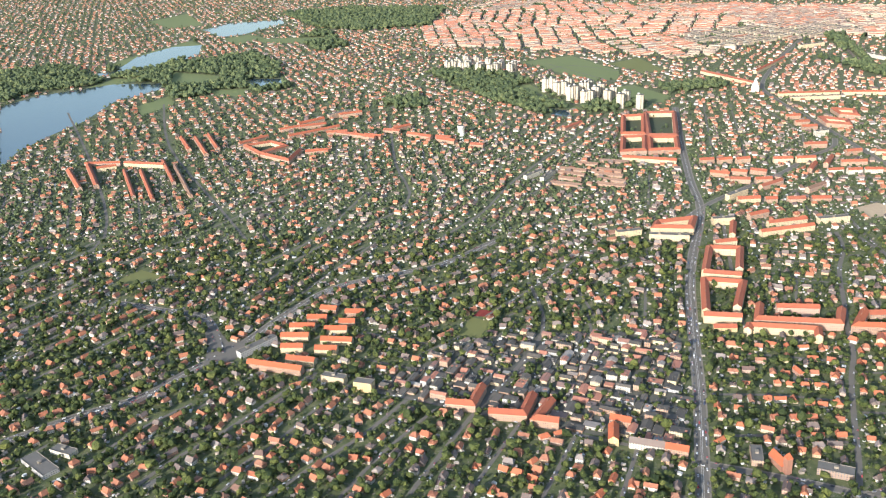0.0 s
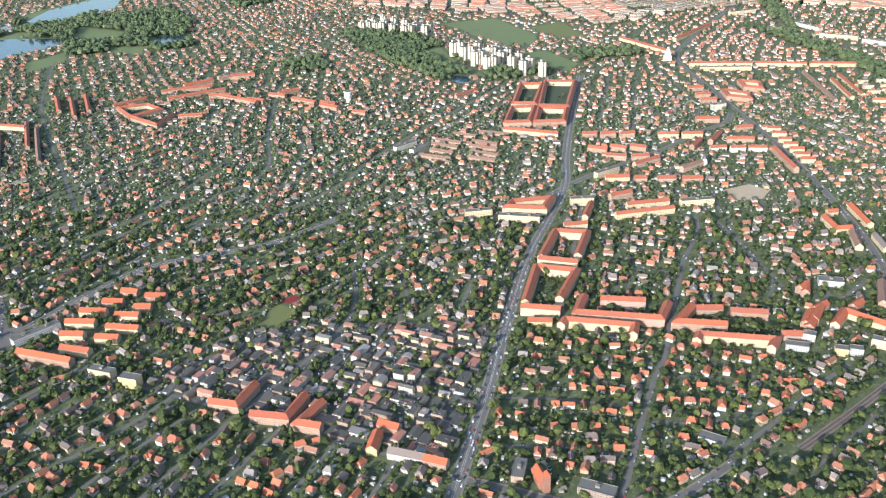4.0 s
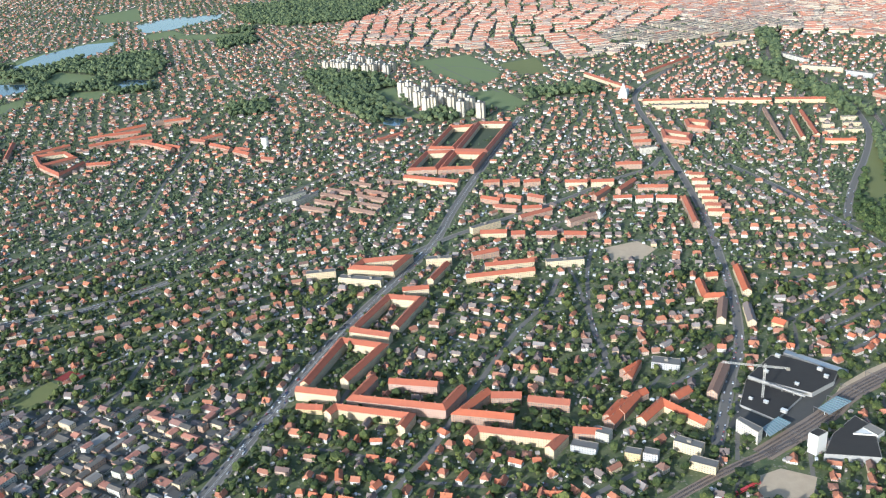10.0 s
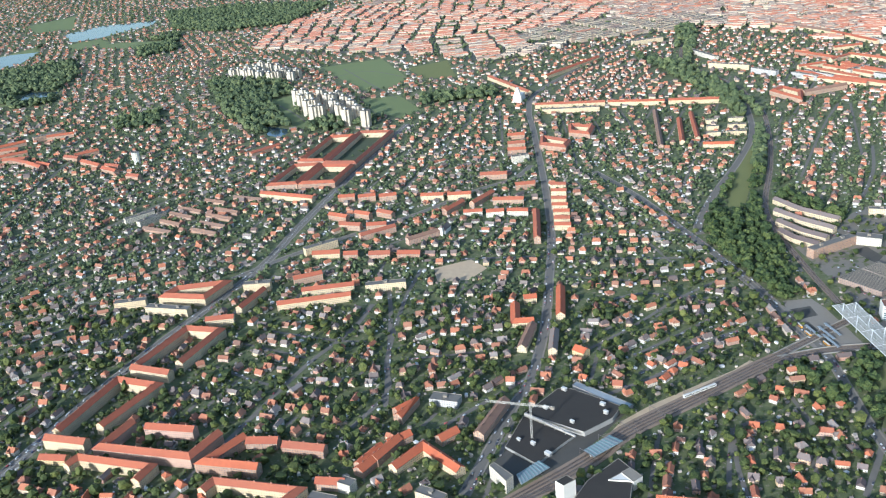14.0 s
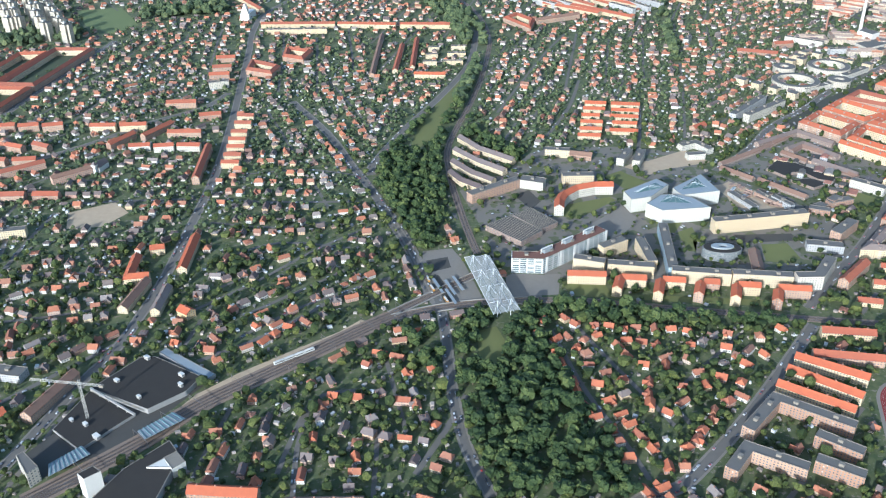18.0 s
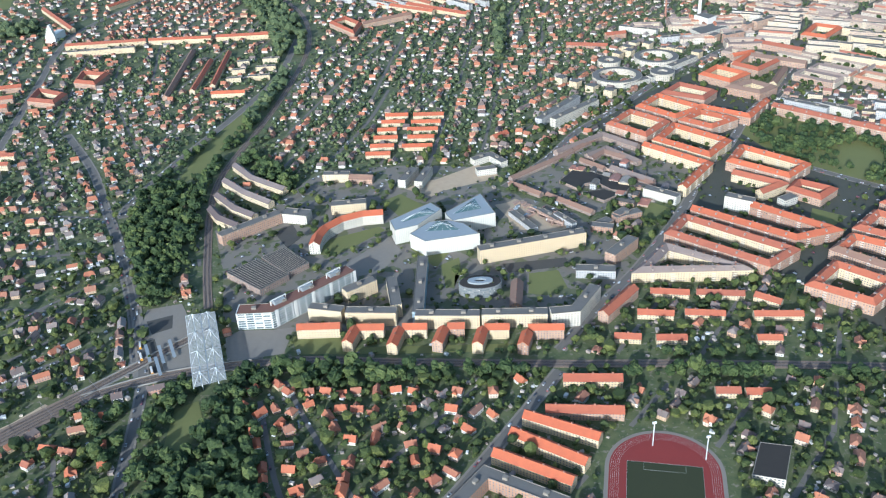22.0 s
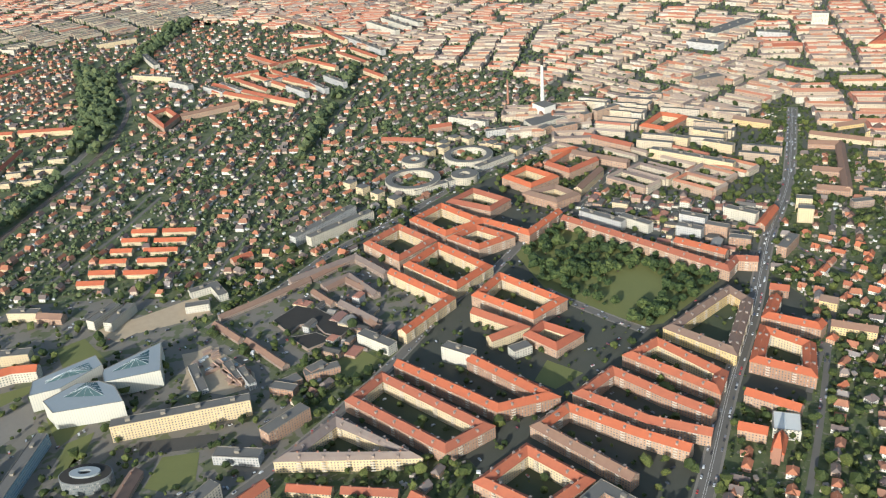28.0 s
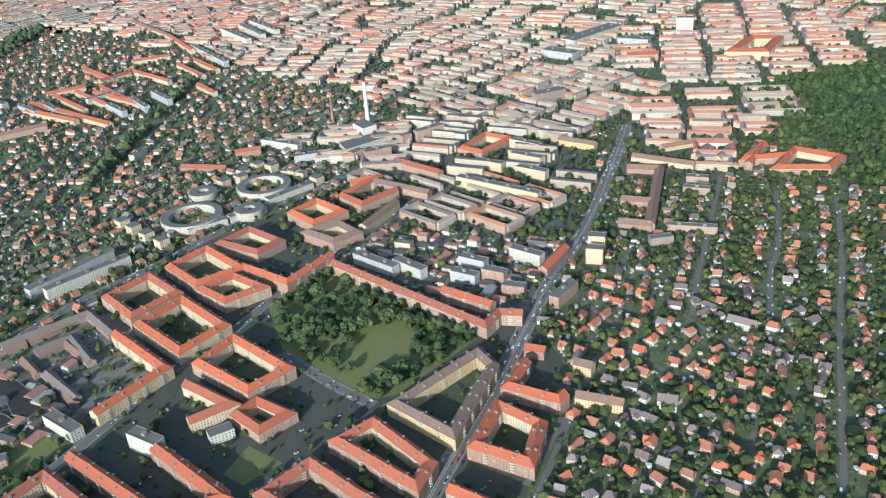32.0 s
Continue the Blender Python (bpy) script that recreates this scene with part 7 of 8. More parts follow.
slab("office_building", "white banded office building beside the station", "office building", 16, "white", ROOFS["flat"], (860.7, 1109.3), (865.7, 1113.9), (884.7, 1092.6), (877.6, 1083.5))
slab("office_tower", "white plain office tower beside the station", "office tower", 24, M_WHITE, M_BLACK, (924.8, 1071.4), (935.9, 1080.2), (944.2, 1072.3), (932.2, 1063.8))
slab("white_annex", "white annex with roof terrace", "annex", 11, M_WHITE, M_PAVING, (989.0, 1099.2), (998.8, 1106.8), (1009.2, 1092.4), (999.3, 1083.5))
for p in (((956.3, 1143.2), (984.7, 1168.3), (997.9, 1157.2), (965.5, 1131.1)), ((887.3, 1106.0), (910.4, 1128.0), (921.0, 1116.2), (892.0, 1090.2))):
    q = [Vector(v) for v in p]
    c = sum(q, Vector((0, 0))) / 4
    q = [v - c for v in q]
    t = thing("platform_roof", "grey steel platform roof with glazed ribs", "platform roof", c.x, c.y)
    s = Soup()
    s.prism([tuple(v) for v in q], 5.6, 6.0, False)
    s.make("roof_sheet", M_ZINC, t)
    for i in range(9):
        f = (i + 0.5) / 9
        a, b = q[0].lerp(q[1], f), q[3].lerp(q[2], f)
        s = Soup()
        beam(s, (*a, 6.2), (*b, 6.2), 0.7)
        s.make("rib", M_GLASS, t)
        if i % 2 == 0:
            s = Soup()
            beam(s, (*a.lerp(b, 0.5), 0), (*a.lerp(b, 0.5), 5.6), 0.5)
            s.make("post", M_STEEL, t)
M_CRANE = plain("weathered_crane_steel", (0.44, 0.42, 0.37), (0.32, 0.30, 0.27), 3.0, 0.6)
t = thing("tower_crane", "pale steel tower crane on concrete footing", "crane", 903.9, 1171.4)
for i in range(4):
    s = Soup()
    sx, sy = ((-1, -1), (1, -1), (1, 1), (-1, 1))[i]
    beam(s, (sx, sy, 0), (sx, sy, 47), 0.26)
    s.make("mast_leg", M_CRANE, t)
for i in range(20):
    s = Soup()
    z = 2 + i * 2.25
    beam(s, (-1, -1, z), (1, 1, z + 2.2), 0.16)
    beam(s, (1, -1, z), (-1, 1, z + 2.2), 0.16)
    s.make("mast_brace", M_CRANE, t)
s = Soup()
s.box(0, 0, 0, 1.2, 9, 9)
s.make("footing", M_PAVING, t)
(jx, jy), (kx, ky) = (857.8, 1179.6), (926.7, 1163.0)
(bx, by) = (903.9, 1171.4)
for dz, off in ((0.0, -0.7), (0.0, 0.7), (1.8, 0.0)):
    s = Soup()
    beam(s, (jx - bx + off, jy - by + off, 45 + dz), (kx - bx + off, ky - by + off, 45 + dz), 0.28)
    s.make("jib_chord", M_CRANE, t)
for i in range(26):
    s = Soup()
    f0, f1 = i / 26, (i + 1) / 26
    beam(s, (jx - bx + (kx - jx) * f0 - 0.7, jy - by + (ky - jy) * f0, 45), (jx - bx + (kx - jx) * f1, jy - by + (ky - jy) * f1, 46.8), 0.18)
    s.make("jib_brace", M_CRANE, t)
s = Soup()
s.box(kx - bx, ky - by, 43.5, 46.5, 4, 2.5, math.atan2(ky - jy, kx - jx))
s.make("counterweight", M_PAVING, t)

slab("lean_to", "long blue-grey sheet lean-to behind the depot", "lean-to", 5, M_CONCRETE, M_ZINC, (952.0, 1270.0), (957.4, 1278.4), (1016.5, 1226.0), (1008.0, 1216.8))
t = thing("parapet_wall", "pale concrete parapet between the depot roofs", "parapet wall", 897.0, 1212.0)
for i in range(5):
    p, q = Vector((53.0, -46.0)) * i / 5, Vector((53.0, -46.0)) * (i + 0.94) / 5
    s = Soup()
    beam(s, (p.x, p.y, 6.8), (q.x, q.y, 6.8), 1.9)
    beam(s, (p.x, p.y, 3.0), (p.x, p.y, 7.0), 0.9)
    s.make("panel", M_CONCRETE, t)
for x, y, z, w, h in ((942.6, 1258.0, 5.7, 6, 3.2), (983.0, 1225.0, 5.7, 6, 3.0), (985.0, 1208.0, 5.7, 5, 3.6), (947.7, 1193.0, 5.7, 4.5, 2.8), (920.0, 1222.0, 5.7, 5.5, 2.6), (905.0, 1160.0, 2.7, 5, 3.0), (920.0, 1141.0, 2.7, 7, 3.4), (890.0, 1168.0, 2.7, 4, 2.4)):
    t = thing("roof_cabin", "pale stair cabin on the black depot roof", "roof cabin", x, y, -41, "roof cabins")
    s = Soup()
    s.box(0, 0, z, z + h, w, w * 0.6)
    s.make("body", M_CONCRETE, t)
    s = Soup()
    s.box(0, 0, z + h, z + h + 0.3, w + 0.5, w * 0.6 + 0.5)
    s.make("roof", M_WHITE, t)
slab("white_wing", "white sloped wing on the shopping hall", "hall wing", 10.5, M_WHITE, M_WHITE, (976.0, 1089.0), (990.0, 1100.0), (999.0, 1086.0))
# masts over the main line
main = rails[1]
for i in range(2, len(main), 2):
    a, b = Vector(main[i - 1]), Vector(main[i])
    d = (b - a).normalized()
    n = Vector((-d.y, d.x)) * 12.8
    t = thing("catenary_gantry", "thin steel gantry over the railway tracks", "gantry", b.x, b.y, 0, "railway gantries")
    for o in (-1, 1):
        s = Soup()
        beam(s, (o * n.x, o * n.y, 0), (o * n.x, o * n.y, 8.5), 0.35)
        s.make("post", M_RAIL, t)
    s = Soup()
    beam(s, (-n.x, -n.y, 7.8), (n.x, n.y, 7.8), 0.35)
    s.make("crossbeam", M_RAIL, t)
# buses and shelters on the station square
M_BUS = plain("yellow_bus_paint", (0.55, 0.28, 0.03), (0.45, 0.22, 0.03), 3.0, 0.4)
for x, y, turn in ((1246.1, 1374.6, 105), (1260.0, 1347.6, 105), (1242.5, 1396.0, 100)):
    t = thing("bus", "yellow town bus standing on the station square", "bus", x, y, turn, "station buses")
    s = Soup()
    s.box(0, 0, 0.5, 2.9, 12, 2.5)
    s.make("body", M_BUS, t)
    s = Soup()
    s.box(0, 0, 1.5, 2.4, 11.2, 2.6)
    s.make("window_band", M_BLACK, t)
    s = Soup()
    s.box(0, 0, 2.9, 3.1, 11.4, 2.2)
    s.make("bus_roof", M_WHITE, t)
for x, y in ((1253.0, 1377.0), (1267.0, 1372.0), (1266.0, 1352.0), (1277.0, 1380.0)):
    t = thing("bus_shelter", "long grey sheet-roofed bus shelter on the square", "bus shelter", x, y, 105, "bus shelters")
    s = Soup()
    s.box(0, 0, 3.2, 3.5, 34, 3.4)
    s.make("roof", M_ZINC, t)
    for o in (-14, -5, 5, 14):
        s = Soup()
        s.box(o, 0, 0, 3.2, 0.3, 0.3)
        s.make("post", M_STEEL, t)
# trains
def train(text, colour, a, b, n):
    a, b = Vector(a), Vector(b)
    d = (b - a).normalized()
    t = thing("train", text, "train", a.x, a.y, math.degrees(math.atan2(d.y, d.x)))
    l = (b - a).length / n
    for i in range(n):
        s = Soup()
        s.box(l * (i + 0.5), 0, 1.4, 4.2, l - 0.8, 2.9)
        s.box(l * (i + 0.5), 0, 4.2, 4.5, l - 1.4, 2.2)
        car = s.make("carriage", colour, t)
        s = Soup()
        s.box(l * (i + 0.5), 0, 2.8, 3.7, l - 2.0, 3.0)
        s.make("window_band", M_BLACK, car)
        s = Soup()
        s.box(l * (i + 0.5), 0, 0.6, 1.4, l - 3.0, 2.2)
        s.make("underframe", M_BLACK, car)


train("white commuter train standing on the railway", M_WHITE, *((1072.9, 1240.7), (1113.2, 1264.3)), 4)
M_REDCAR = plain("red_train_paint", (0.42, 0.05, 0.05), (0.34, 0.04, 0.04), 3.0, 0.45)
train("red commuter train standing beside the platform", M_REDCAR, *((803.1, 977.1), (864.8, 1018.5)), 5)

# running track with its turf and masts
ux, uy = 0.342, 0.940
t = thing("running_track", "red running track round dark green turf", "running track", 1688.2, 1069.8, math.degrees(math.atan2(uy, ux)))


def oval_sheet(name, r, z, mat, half=42.2):
    s = Soup()
    pts = [(half + r * math.cos(a), r * math.sin(a), z) for a in np.linspace(-math.pi / 2, math.pi / 2, 25)] + [(-half + r * math.cos(a), r * math.sin(a), z) for a in np.linspace(math.pi / 2, 1.5 * math.pi, 25)]
    s.add(pts, [tuple(range(50))])
    return s.make(name, mat, t)


oval_sheet("gravel_rim", 49, 0.36, M_PAVING)
oval_sheet("track_surface", 45.5, 0.42, M_TRACK)
oval_sheet("infield", 36.5, 0.48, M_TRACK)
s = Soup()
s.box(0, 0, 0.5, 0.56, 100, 62)
s.make("turf", M_PITCH, t)
for i in range(5):
    s = Soup()
    r = 37.5 + i * 1.6
    a = np.linspace(-math.pi / 2, math.pi / 2, 20)
    line = [(-42.2, -r)] + [(42.2 + r * math.cos(q), r * math.sin(q)) for q in a] + [(-42.2, r)]
    l, rr = side(line, False, 0.05), side(line, False, -0.05)
    n = len(line)
    s.add([(*q, 0.46) for q in l] + [(*q, 0.46) for q in rr], [(n + j, n + j + 1, j + 1, j) for j in range(n - 1)])
    s.make("lane_line", M_WHITE, t)
for x0, y0, w, d in ((49.9, 0, 0.12, 62), (-49.9, 0, 0.12, 62), (0, 30.8, 100, 0.12), (0, -30.8, 100, 0.12), (0, 0, 0.12, 62), (41, 0, 0.12, 34), (45.5, 17, 9, 0.12), (45.5, -17, 9, 0.12)):
    s = Soup()
    s.box(x0, y0, 0.56, 0.6, w, d)
    s.make("pitch_line", M_WHITE, t)
mark_line([(1673.0, 1028.0), (1703.0, 1111.0)], 56, AREA)
for x, y in ((1703.4, 1139.6), (1740.1, 1114.0)):
    t = thing("floodlight_mast", "slender steel floodlight mast beside the track", "floodlight", x, y, 0, "floodlights")
    s = Soup()
    beam(s, (0, 0, 0), (0, 0, 26), 0.6)
    s.make("pole", M_STEEL, t)
    s = Soup()
    s.box(0, 0, 25, 27, 3.5, 0.8)
    s.make("lamp_head", M_STEEL, t)
slab("sports_hall", "dark-roofed sports hall with white gable", "sports hall", 9, "white", M_BLACK, (1788.1, 1116.4), (1811.5, 1106.4), (1787.9, 1070.7), (1764.5, 1082.2))


# churches
def church(text, x, y, turn, walls, roof, tall, spire):
    t = thing("church", text, "church", x, y, turn)
    h = gable_house(11, 24, 8, 15)
    for q, nm, mt in zip(h, ("nave_wall", "nave_roof"), (walls, roof)):
        q.make(nm, mt, t)
    s = Soup()
    s.box(-15, 0, 0, tall, 7, 7)
    s.make("tower", walls, t)
    s = Soup()
    s.add([(-18.8, -3.8, tall), (-11.2, -3.8, tall), (-11.2, 3.8, tall), (-18.8, 3.8, tall), (-15, 0, tall + spire)], [(0, 1, 4), (1, 2, 4), (2, 3, 4), (3, 0, 4)])
    s.make("spire", roof, t)
    mark_line([(x - 15 * math.cos(radians(turn)), y - 15 * math.sin(radians(turn))), (x + 12 * math.cos(radians(turn)), y + 12 * math.sin(radians(turn)))], 10, BUILT)


church("red brick church with tiled roof and slender spire", 2207.4, 1319.8, 55, M_CHIMNEY, ROOFS["orange"], 18, 16)
church("red brick church with tall gabled tower", 346.0, 834.0, 105, M_CHIMNEY, ROOFS["orange"], 20, 7)
church("small white church with low tower", 769.7, 1774.0, 70, M_WHITE, ROOFS["slate"], 14, 5)
t = thing("church", "pale stepped church with broad tower", "church", 898.1, 2638.6, 75)
for i in range(5):
    s = Soup()
    s.box(-8 + i * 1.0, 0, 0, 16 + i * 5.5, 9, 22 - i * 4.2)
    s.make("stepped_gable", M_WHITE, t)
s = Soup()
s.box(18, 0, 0, 16, 44, 16)
s.make("nave", M_WHITE, t)


rng = np.random.default_rng(7)
# the part of the land that the flight looks over
SEEN = [(-620, 700), (520, 660), (1400, 880), (2120, 940), (2760, 1020), (3050, 1500), (4000, 3000), (2600, 5000), (800, 5600), (-1500, 7000), (-3900, 7200), (-3700, 6200), (-1750, 2900)]
taken[~inside(SEEN, GX, GY) & (taken == FREE)] = AREA

# nearest street for every cell of a coarse grid: gardens follow it
segs = []
for nm, wd, q in streets:
    chord = math.atan2(q[-1][1] - q[0][1], q[-1][0] - q[0][0])
    mid = q[len(q) // 2]
    for a, b in zip(q[::2], q[2::2]):
        th = math.atan2(b[1] - a[1], b[0] - a[0])
        bent = abs(math.remainder(th - chord, 2 * math.pi)) > 0.22
        segs.append((a[0], a[1], b[0], b[1], th, *((a[0], a[1], th) if bent else (mid[0], mid[1], chord))))
segs = np.array(segs)
CS, PLOT, ROW = 96.0, 18.5, 36.0
hx, hy, hr, lanes = [], [], [], []
for gy in np.arange(650, 6900, CS):
    for gx in np.arange(-3900, 4000, CS):
        mx, my = gx + CS / 2, gy + CS / 2
        if at(mx, my) == AREA and at(gx, gy) == AREA and at(gx + CS, gy + CS) == AREA:
            continue
        j = int(np.argmin(np.hypot((segs[:, 0] + segs[:, 2]) / 2 - mx, (segs[:, 1] + segs[:, 3]) / 2 - my)))
        crowded = gx > 900 and gy > 2100 and any(inside(q, np.array([mx]), np.array([my]))[0] for q in clearings)
        ox, oy, th = segs[j, 5:8]
        loose = 1.6 if gy - 0.3 * gx < 1500 else 4.5
        c, sn = math.cos(th), math.sin(th)
        corner = [((x - ox) * c + (y - oy) * sn, -(x - ox) * sn + (y - oy) * c) for x, y in ((gx, gy), (gx + CS, gy), (gx, gy + CS), (gx + CS, gy + CS))]
        u0, u1 = min(q[0] for q in corner), max(q[0] for q in corner)
        v0, v1 = min(q[1] for q in corner), max(q[1] for q in corner)
        for kv in range(math.floor(v0 / ROW / 2) - 1, math.ceil(v1 / ROW / 2) + 2):
            along = rng.random() < 0.55
            for ku in range(math.floor(u0 / PLOT) - 1, math.ceil(u1 / PLOT) + 2):
                if kv and gy - 0.3 * gx < 2300:
                    x, y = ox + ku * PLOT * c - kv * 2 * ROW * sn, oy + ku * PLOT * sn + kv * 2 * ROW * c
                    if gx <= x < gx + CS and gy <= y < gy + CS:
                        lanes.append((x, y, th))
                for sg, du in ((-1, 0), (1, 0), (-1, PLOT / 2), (1, PLOT / 2)):
                    if du and not crowded:
                        continue
                    u, v = du + ku * PLOT + rng.normal(0, loose), kv * 2 * ROW + sg * ROW / 2 + rng.normal(0, loose * 1.3)
                    x, y = ox + u * c - v * sn, oy + u * sn + v * c
                    if gx <= x < gx + CS and gy <= y < gy + CS:
                        cross = along != (rng.random() < 0.8)
                        hx.append(x), hy.append(y), hr.append(th + (math.pi / 2 if cross else 0.0) + math.pi * rng.integers(0, 2) + rng.normal(0, 0.05))
lanes = np.array(lanes)
lanes = lanes[(at(lanes[:, 0], lanes[:, 1]) == FREE)]
s = Soup()
for x, y, th in lanes:
    c, sn = math.cos(th), math.sin(th)
    z = 0.12 + 0.02 * rng.random()
    s.add([(x + a * c - b * sn, y + a * sn + b * c, z) for a, b in ((-9.0, -2.3), (9.0, -2.3), (9.0, 2.3), (-9.0, 2.3))], [(0, 1, 2, 3)])
tagged(s.make("road", M_ASPHALT), "narrow asphalt lanes between the gardens", "lane", kind="structure")
hx, hy, hr = np.array(hx), np.array(hy), np.array(hr)
ok = at(hx, hy) == FREE
for dx, dy in ((5, 0), (-5, 0), (0, 5), (0, -5)):
    ok &= at(hx + dx, hy + dy) == FREE
ok &= rng.random(len(hx)) < np.where(hy > 4200, 0.6, 0.9)
hx, hy, hr = hx[ok], hy[ok], hr[ok]
# houses at known spots come first, the others keep their distance
kx, ky = np.array([q[0] for q in known], float), np.array([q[1] for q in known], float)
gap = np.hypot(kx[:, None] - kx[None], ky[:, None] - ky[None]) + 1e6 * np.eye(len(kx))
nextdoor = np.argmin(gap, 1)
kr = np.arctan2(ky[nextdoor] - ky, kx[nextdoor] - kx) + np.where(rng.random(len(kx)) < 0.7, 0.0, math.pi / 2) + rng.normal(0, 0.06, len(kx))
hx, hy, hr = np.concatenate([kx, hx]), np.concatenate([ky, hy]), np.concatenate([kr, hr])
dark_roof = np.zeros(len(hx), bool)
dark_roof[:len(kx)] = [q[2] == "g" for q in known]
key, keep = {}, []
for i in range(len(hx)):
    cx, cy = int(hx[i] // 16), int(hy[i] // 16)
    if i >= len(kx) and any((hx[i] - hx[j]) ** 2 + (hy[i] - hy[j]) ** 2 < (13.5 if hy[i] < 2100 or hx[i] < 900 else 11.0) ** 2 for ax in (-1, 0, 1) for ay in (-1, 0, 1) for j in key.get((cx + ax, cy + ay), ())):
        continue
    key.setdefault((cx, cy), []).append(i)
    keep.append(i)
hx, hy, hr, dark_roof = hx[keep], hy[keep], hr[keep], dark_roof[keep]
hk = rng.integers(0, len(HOUSES) - 1, len(hx))
hk[(rng.random(len(hx)) < 0.12) & (np.arange(len(hx)) >= len(kx))] = len(HOUSES) - 1
hs = rng.uniform(0.84, 1.08, len(hx))
order = np.argsort(ky - 0.33 * kx)
single = order[:300]
rest = np.setdiff1d(np.arange(len(hx)), single)
town = tagged(new("far_houses"), "thousands of small tiled villas among gardens", "houses", kind="stuff")
for part_i, (nm, mt) in enumerate((("wall", WALLS["villa"]), ("roof", ROOFS["villa"]), ("chimney", M_CHIMNEY))):
    some = rest[hy[rest] < 1500] if nm == "chimney" else rest
    tagged(scatter(nm, [(*HOUSES[j][part_i], some[hk[some] == j]) for j in range(len(HOUSES))], hx, hy, hr, hs, mt, town), kind="stuff")
protos = []
for j, h in enumerate(HOUSES):
    parts = []
    for (v, t, u), nm in zip(h, ("wall", "roof", "chimney")):
        for roof_kind in (("villa", "slate") if nm == "roof" else ("",)):
            mt = {"wall": WALLS["villa"], "chimney": M_CHIMNEY}.get(nm) or ROOFS["redvilla" if roof_kind == "villa" else "slate"]
            tmp = bulk(nm, v, t, u, mt)
            parts.append((nm, roof_kind, tmp.data))
            bpy.data.objects.remove(tmp)
    protos.append(parts)
for n, i in enumerate(single):
    dark = bool(dark_roof[i])
    form = ("gabled", "hipped", "L-shaped", "wide hipped", "long gabled", "winged", "low bungalow")[hk[i]]
    ob = tagged(new("house"), f"{form} detached house with {'dark grey' if dark else 'red tiled'} roof in garden", "house", "dark-roofed houses" if dark else "red-roofed houses")
    ob.matrix_basis = pose(hx[i], hy[i], 0, 0, 0, math.degrees(hr[i])) @ Matrix.Diagonal((hs[i], hs[i], hs[i], 1))
    for nm, roof_kind, me in protos[hk[i]]:
        if not roof_kind or (roof_kind == "slate") == dark:
            same_mesh(nm, me, ob, Matrix())
for i in range(len(hx)):
    a, b = int((hx[i] - X0) / CELL), int((hy[i] - Y0) / CELL)
    taken[max(0, b - 1):b + 2, max(0, a - 1):a + 2] = BUILT
for x, y, th in lanes:
    taken[int((y - Y0) / CELL), int((x - X0) / CELL)] = ROAD
    c, sn = math.cos(th), math.sin(th)
    for d in (-8, -4, 4, 8):
        b, a = int((y + d * sn - Y0) / CELL), int((x + d * c - X0) / CELL)
        if 0 <= b < NY and 0 <= a < NX and taken[b, a] == FREE:
            taken[b, a] = ROAD


# ---------------------------------------------------------------- yards and workshops, dense old town
k = Mat("shed_roof", 0.8)
M_SHED = k.done(k.mix(k.math("MULTIPLY", k.noise(3.0), 0.4), k.ramp(k.rand(), (0.0, (0.045, 0.040, 0.034)), (0.4, (0.085, 0.072, 0.058)), (0.57, (0.12, 0.10, 0.08)), (0.62, (0.38, 0.35, 0.31)), (0.66, (0.14, 0.11, 0.10)), (0.76, (0.36, 0.14, 0.09)), (1.0, (0.42, 0.17, 0.10))), (0.12, 0.11, 0.10)))
SHED_TEXT = {"white": "white rendered", "gray": "grey concrete", "brick": "red brick", "cream": "cream rendered"}


def sheds():
    made = 0
    for p in yards:
        xs, ys = [q[0] for q in p], [q[1] for q in p]
        j = int(np.argmin(np.hypot(segs[:, 0] - sum(xs) / len(xs), segs[:, 1] - sum(ys) / len(ys))))
        th = segs[j, 4]
        done = []
        for _ in range(int((max(xs) - min(xs)) * (max(ys) - min(ys)) / 120)):
            x, y = rng.uniform(min(xs), max(xs)), rng.uniform(min(ys), max(ys))
            w, d, h = rng.uniform(9, 26), rng.uniform(7, 14), rng.choice([3.0, 3.5, 4.0, 4.5, 6.0, 8.0])
            if at(x, y) != MIXED or any(math.hypot(x - a, y - b) < (w + c) * 0.38 for a, b, c in done) or made >= 300:
                continue
            done.append((x, y, w))
            made += 1
            turn = th + rng.choice([0, math.pi / 2])
            tone = str(rng.choice(["white", "gray", "brick", "cream"], p=[0.14, 0.14, 0.47, 0.25]))
            t = tagged(new("workshop"), f"low {SHED_TEXT[tone]} workshop with flat felt roof in yard", "workshop", "workshops in the yards")
            t.matrix_basis = pose(x, y, 0, 0, 0, math.degrees(turn))
            s = Soup()
            s.box(0, 0, 0, h, w, d, 0, True)
            s.make("wall", WALLS[tone], t)
            s = Soup()
            if rng.random() < 0.5:
                a, b = w / 2 + 0.3, d / 2 + 0.3
                s.add([(-a, -b, h - 0.1), (a, -b, h - 0.1), (a, b, h - 0.1), (-a, b, h - 0.1), (-a, 0, h + d * 0.2), (a, 0, h + d * 0.2)], [(0, 1, 5, 4), (2, 3, 4, 5), (1, 2, 5), (3, 0, 4)])
            else:
                s.box(0, 0, h - 0.05, h + 0.35, w - 0.5, d - 0.5)
                for _ in range(int(rng.integers(0, 4))):
                    s.box(rng.uniform(-w / 3, w / 3), rng.uniform(-d / 3, d / 3), h + 0.3, h + rng.uniform(0.8, 1.6), rng.uniform(1.5, 4), rng.uniform(1.2, 2.5))
            s.make("roof", M_SHED, t)
            taken[int((y - Y0) / CELL) - 1:int((y - Y0) / CELL) + 3, int((x - X0) / CELL) - 1:int((x - X0) / CELL) + 3] = BUILT


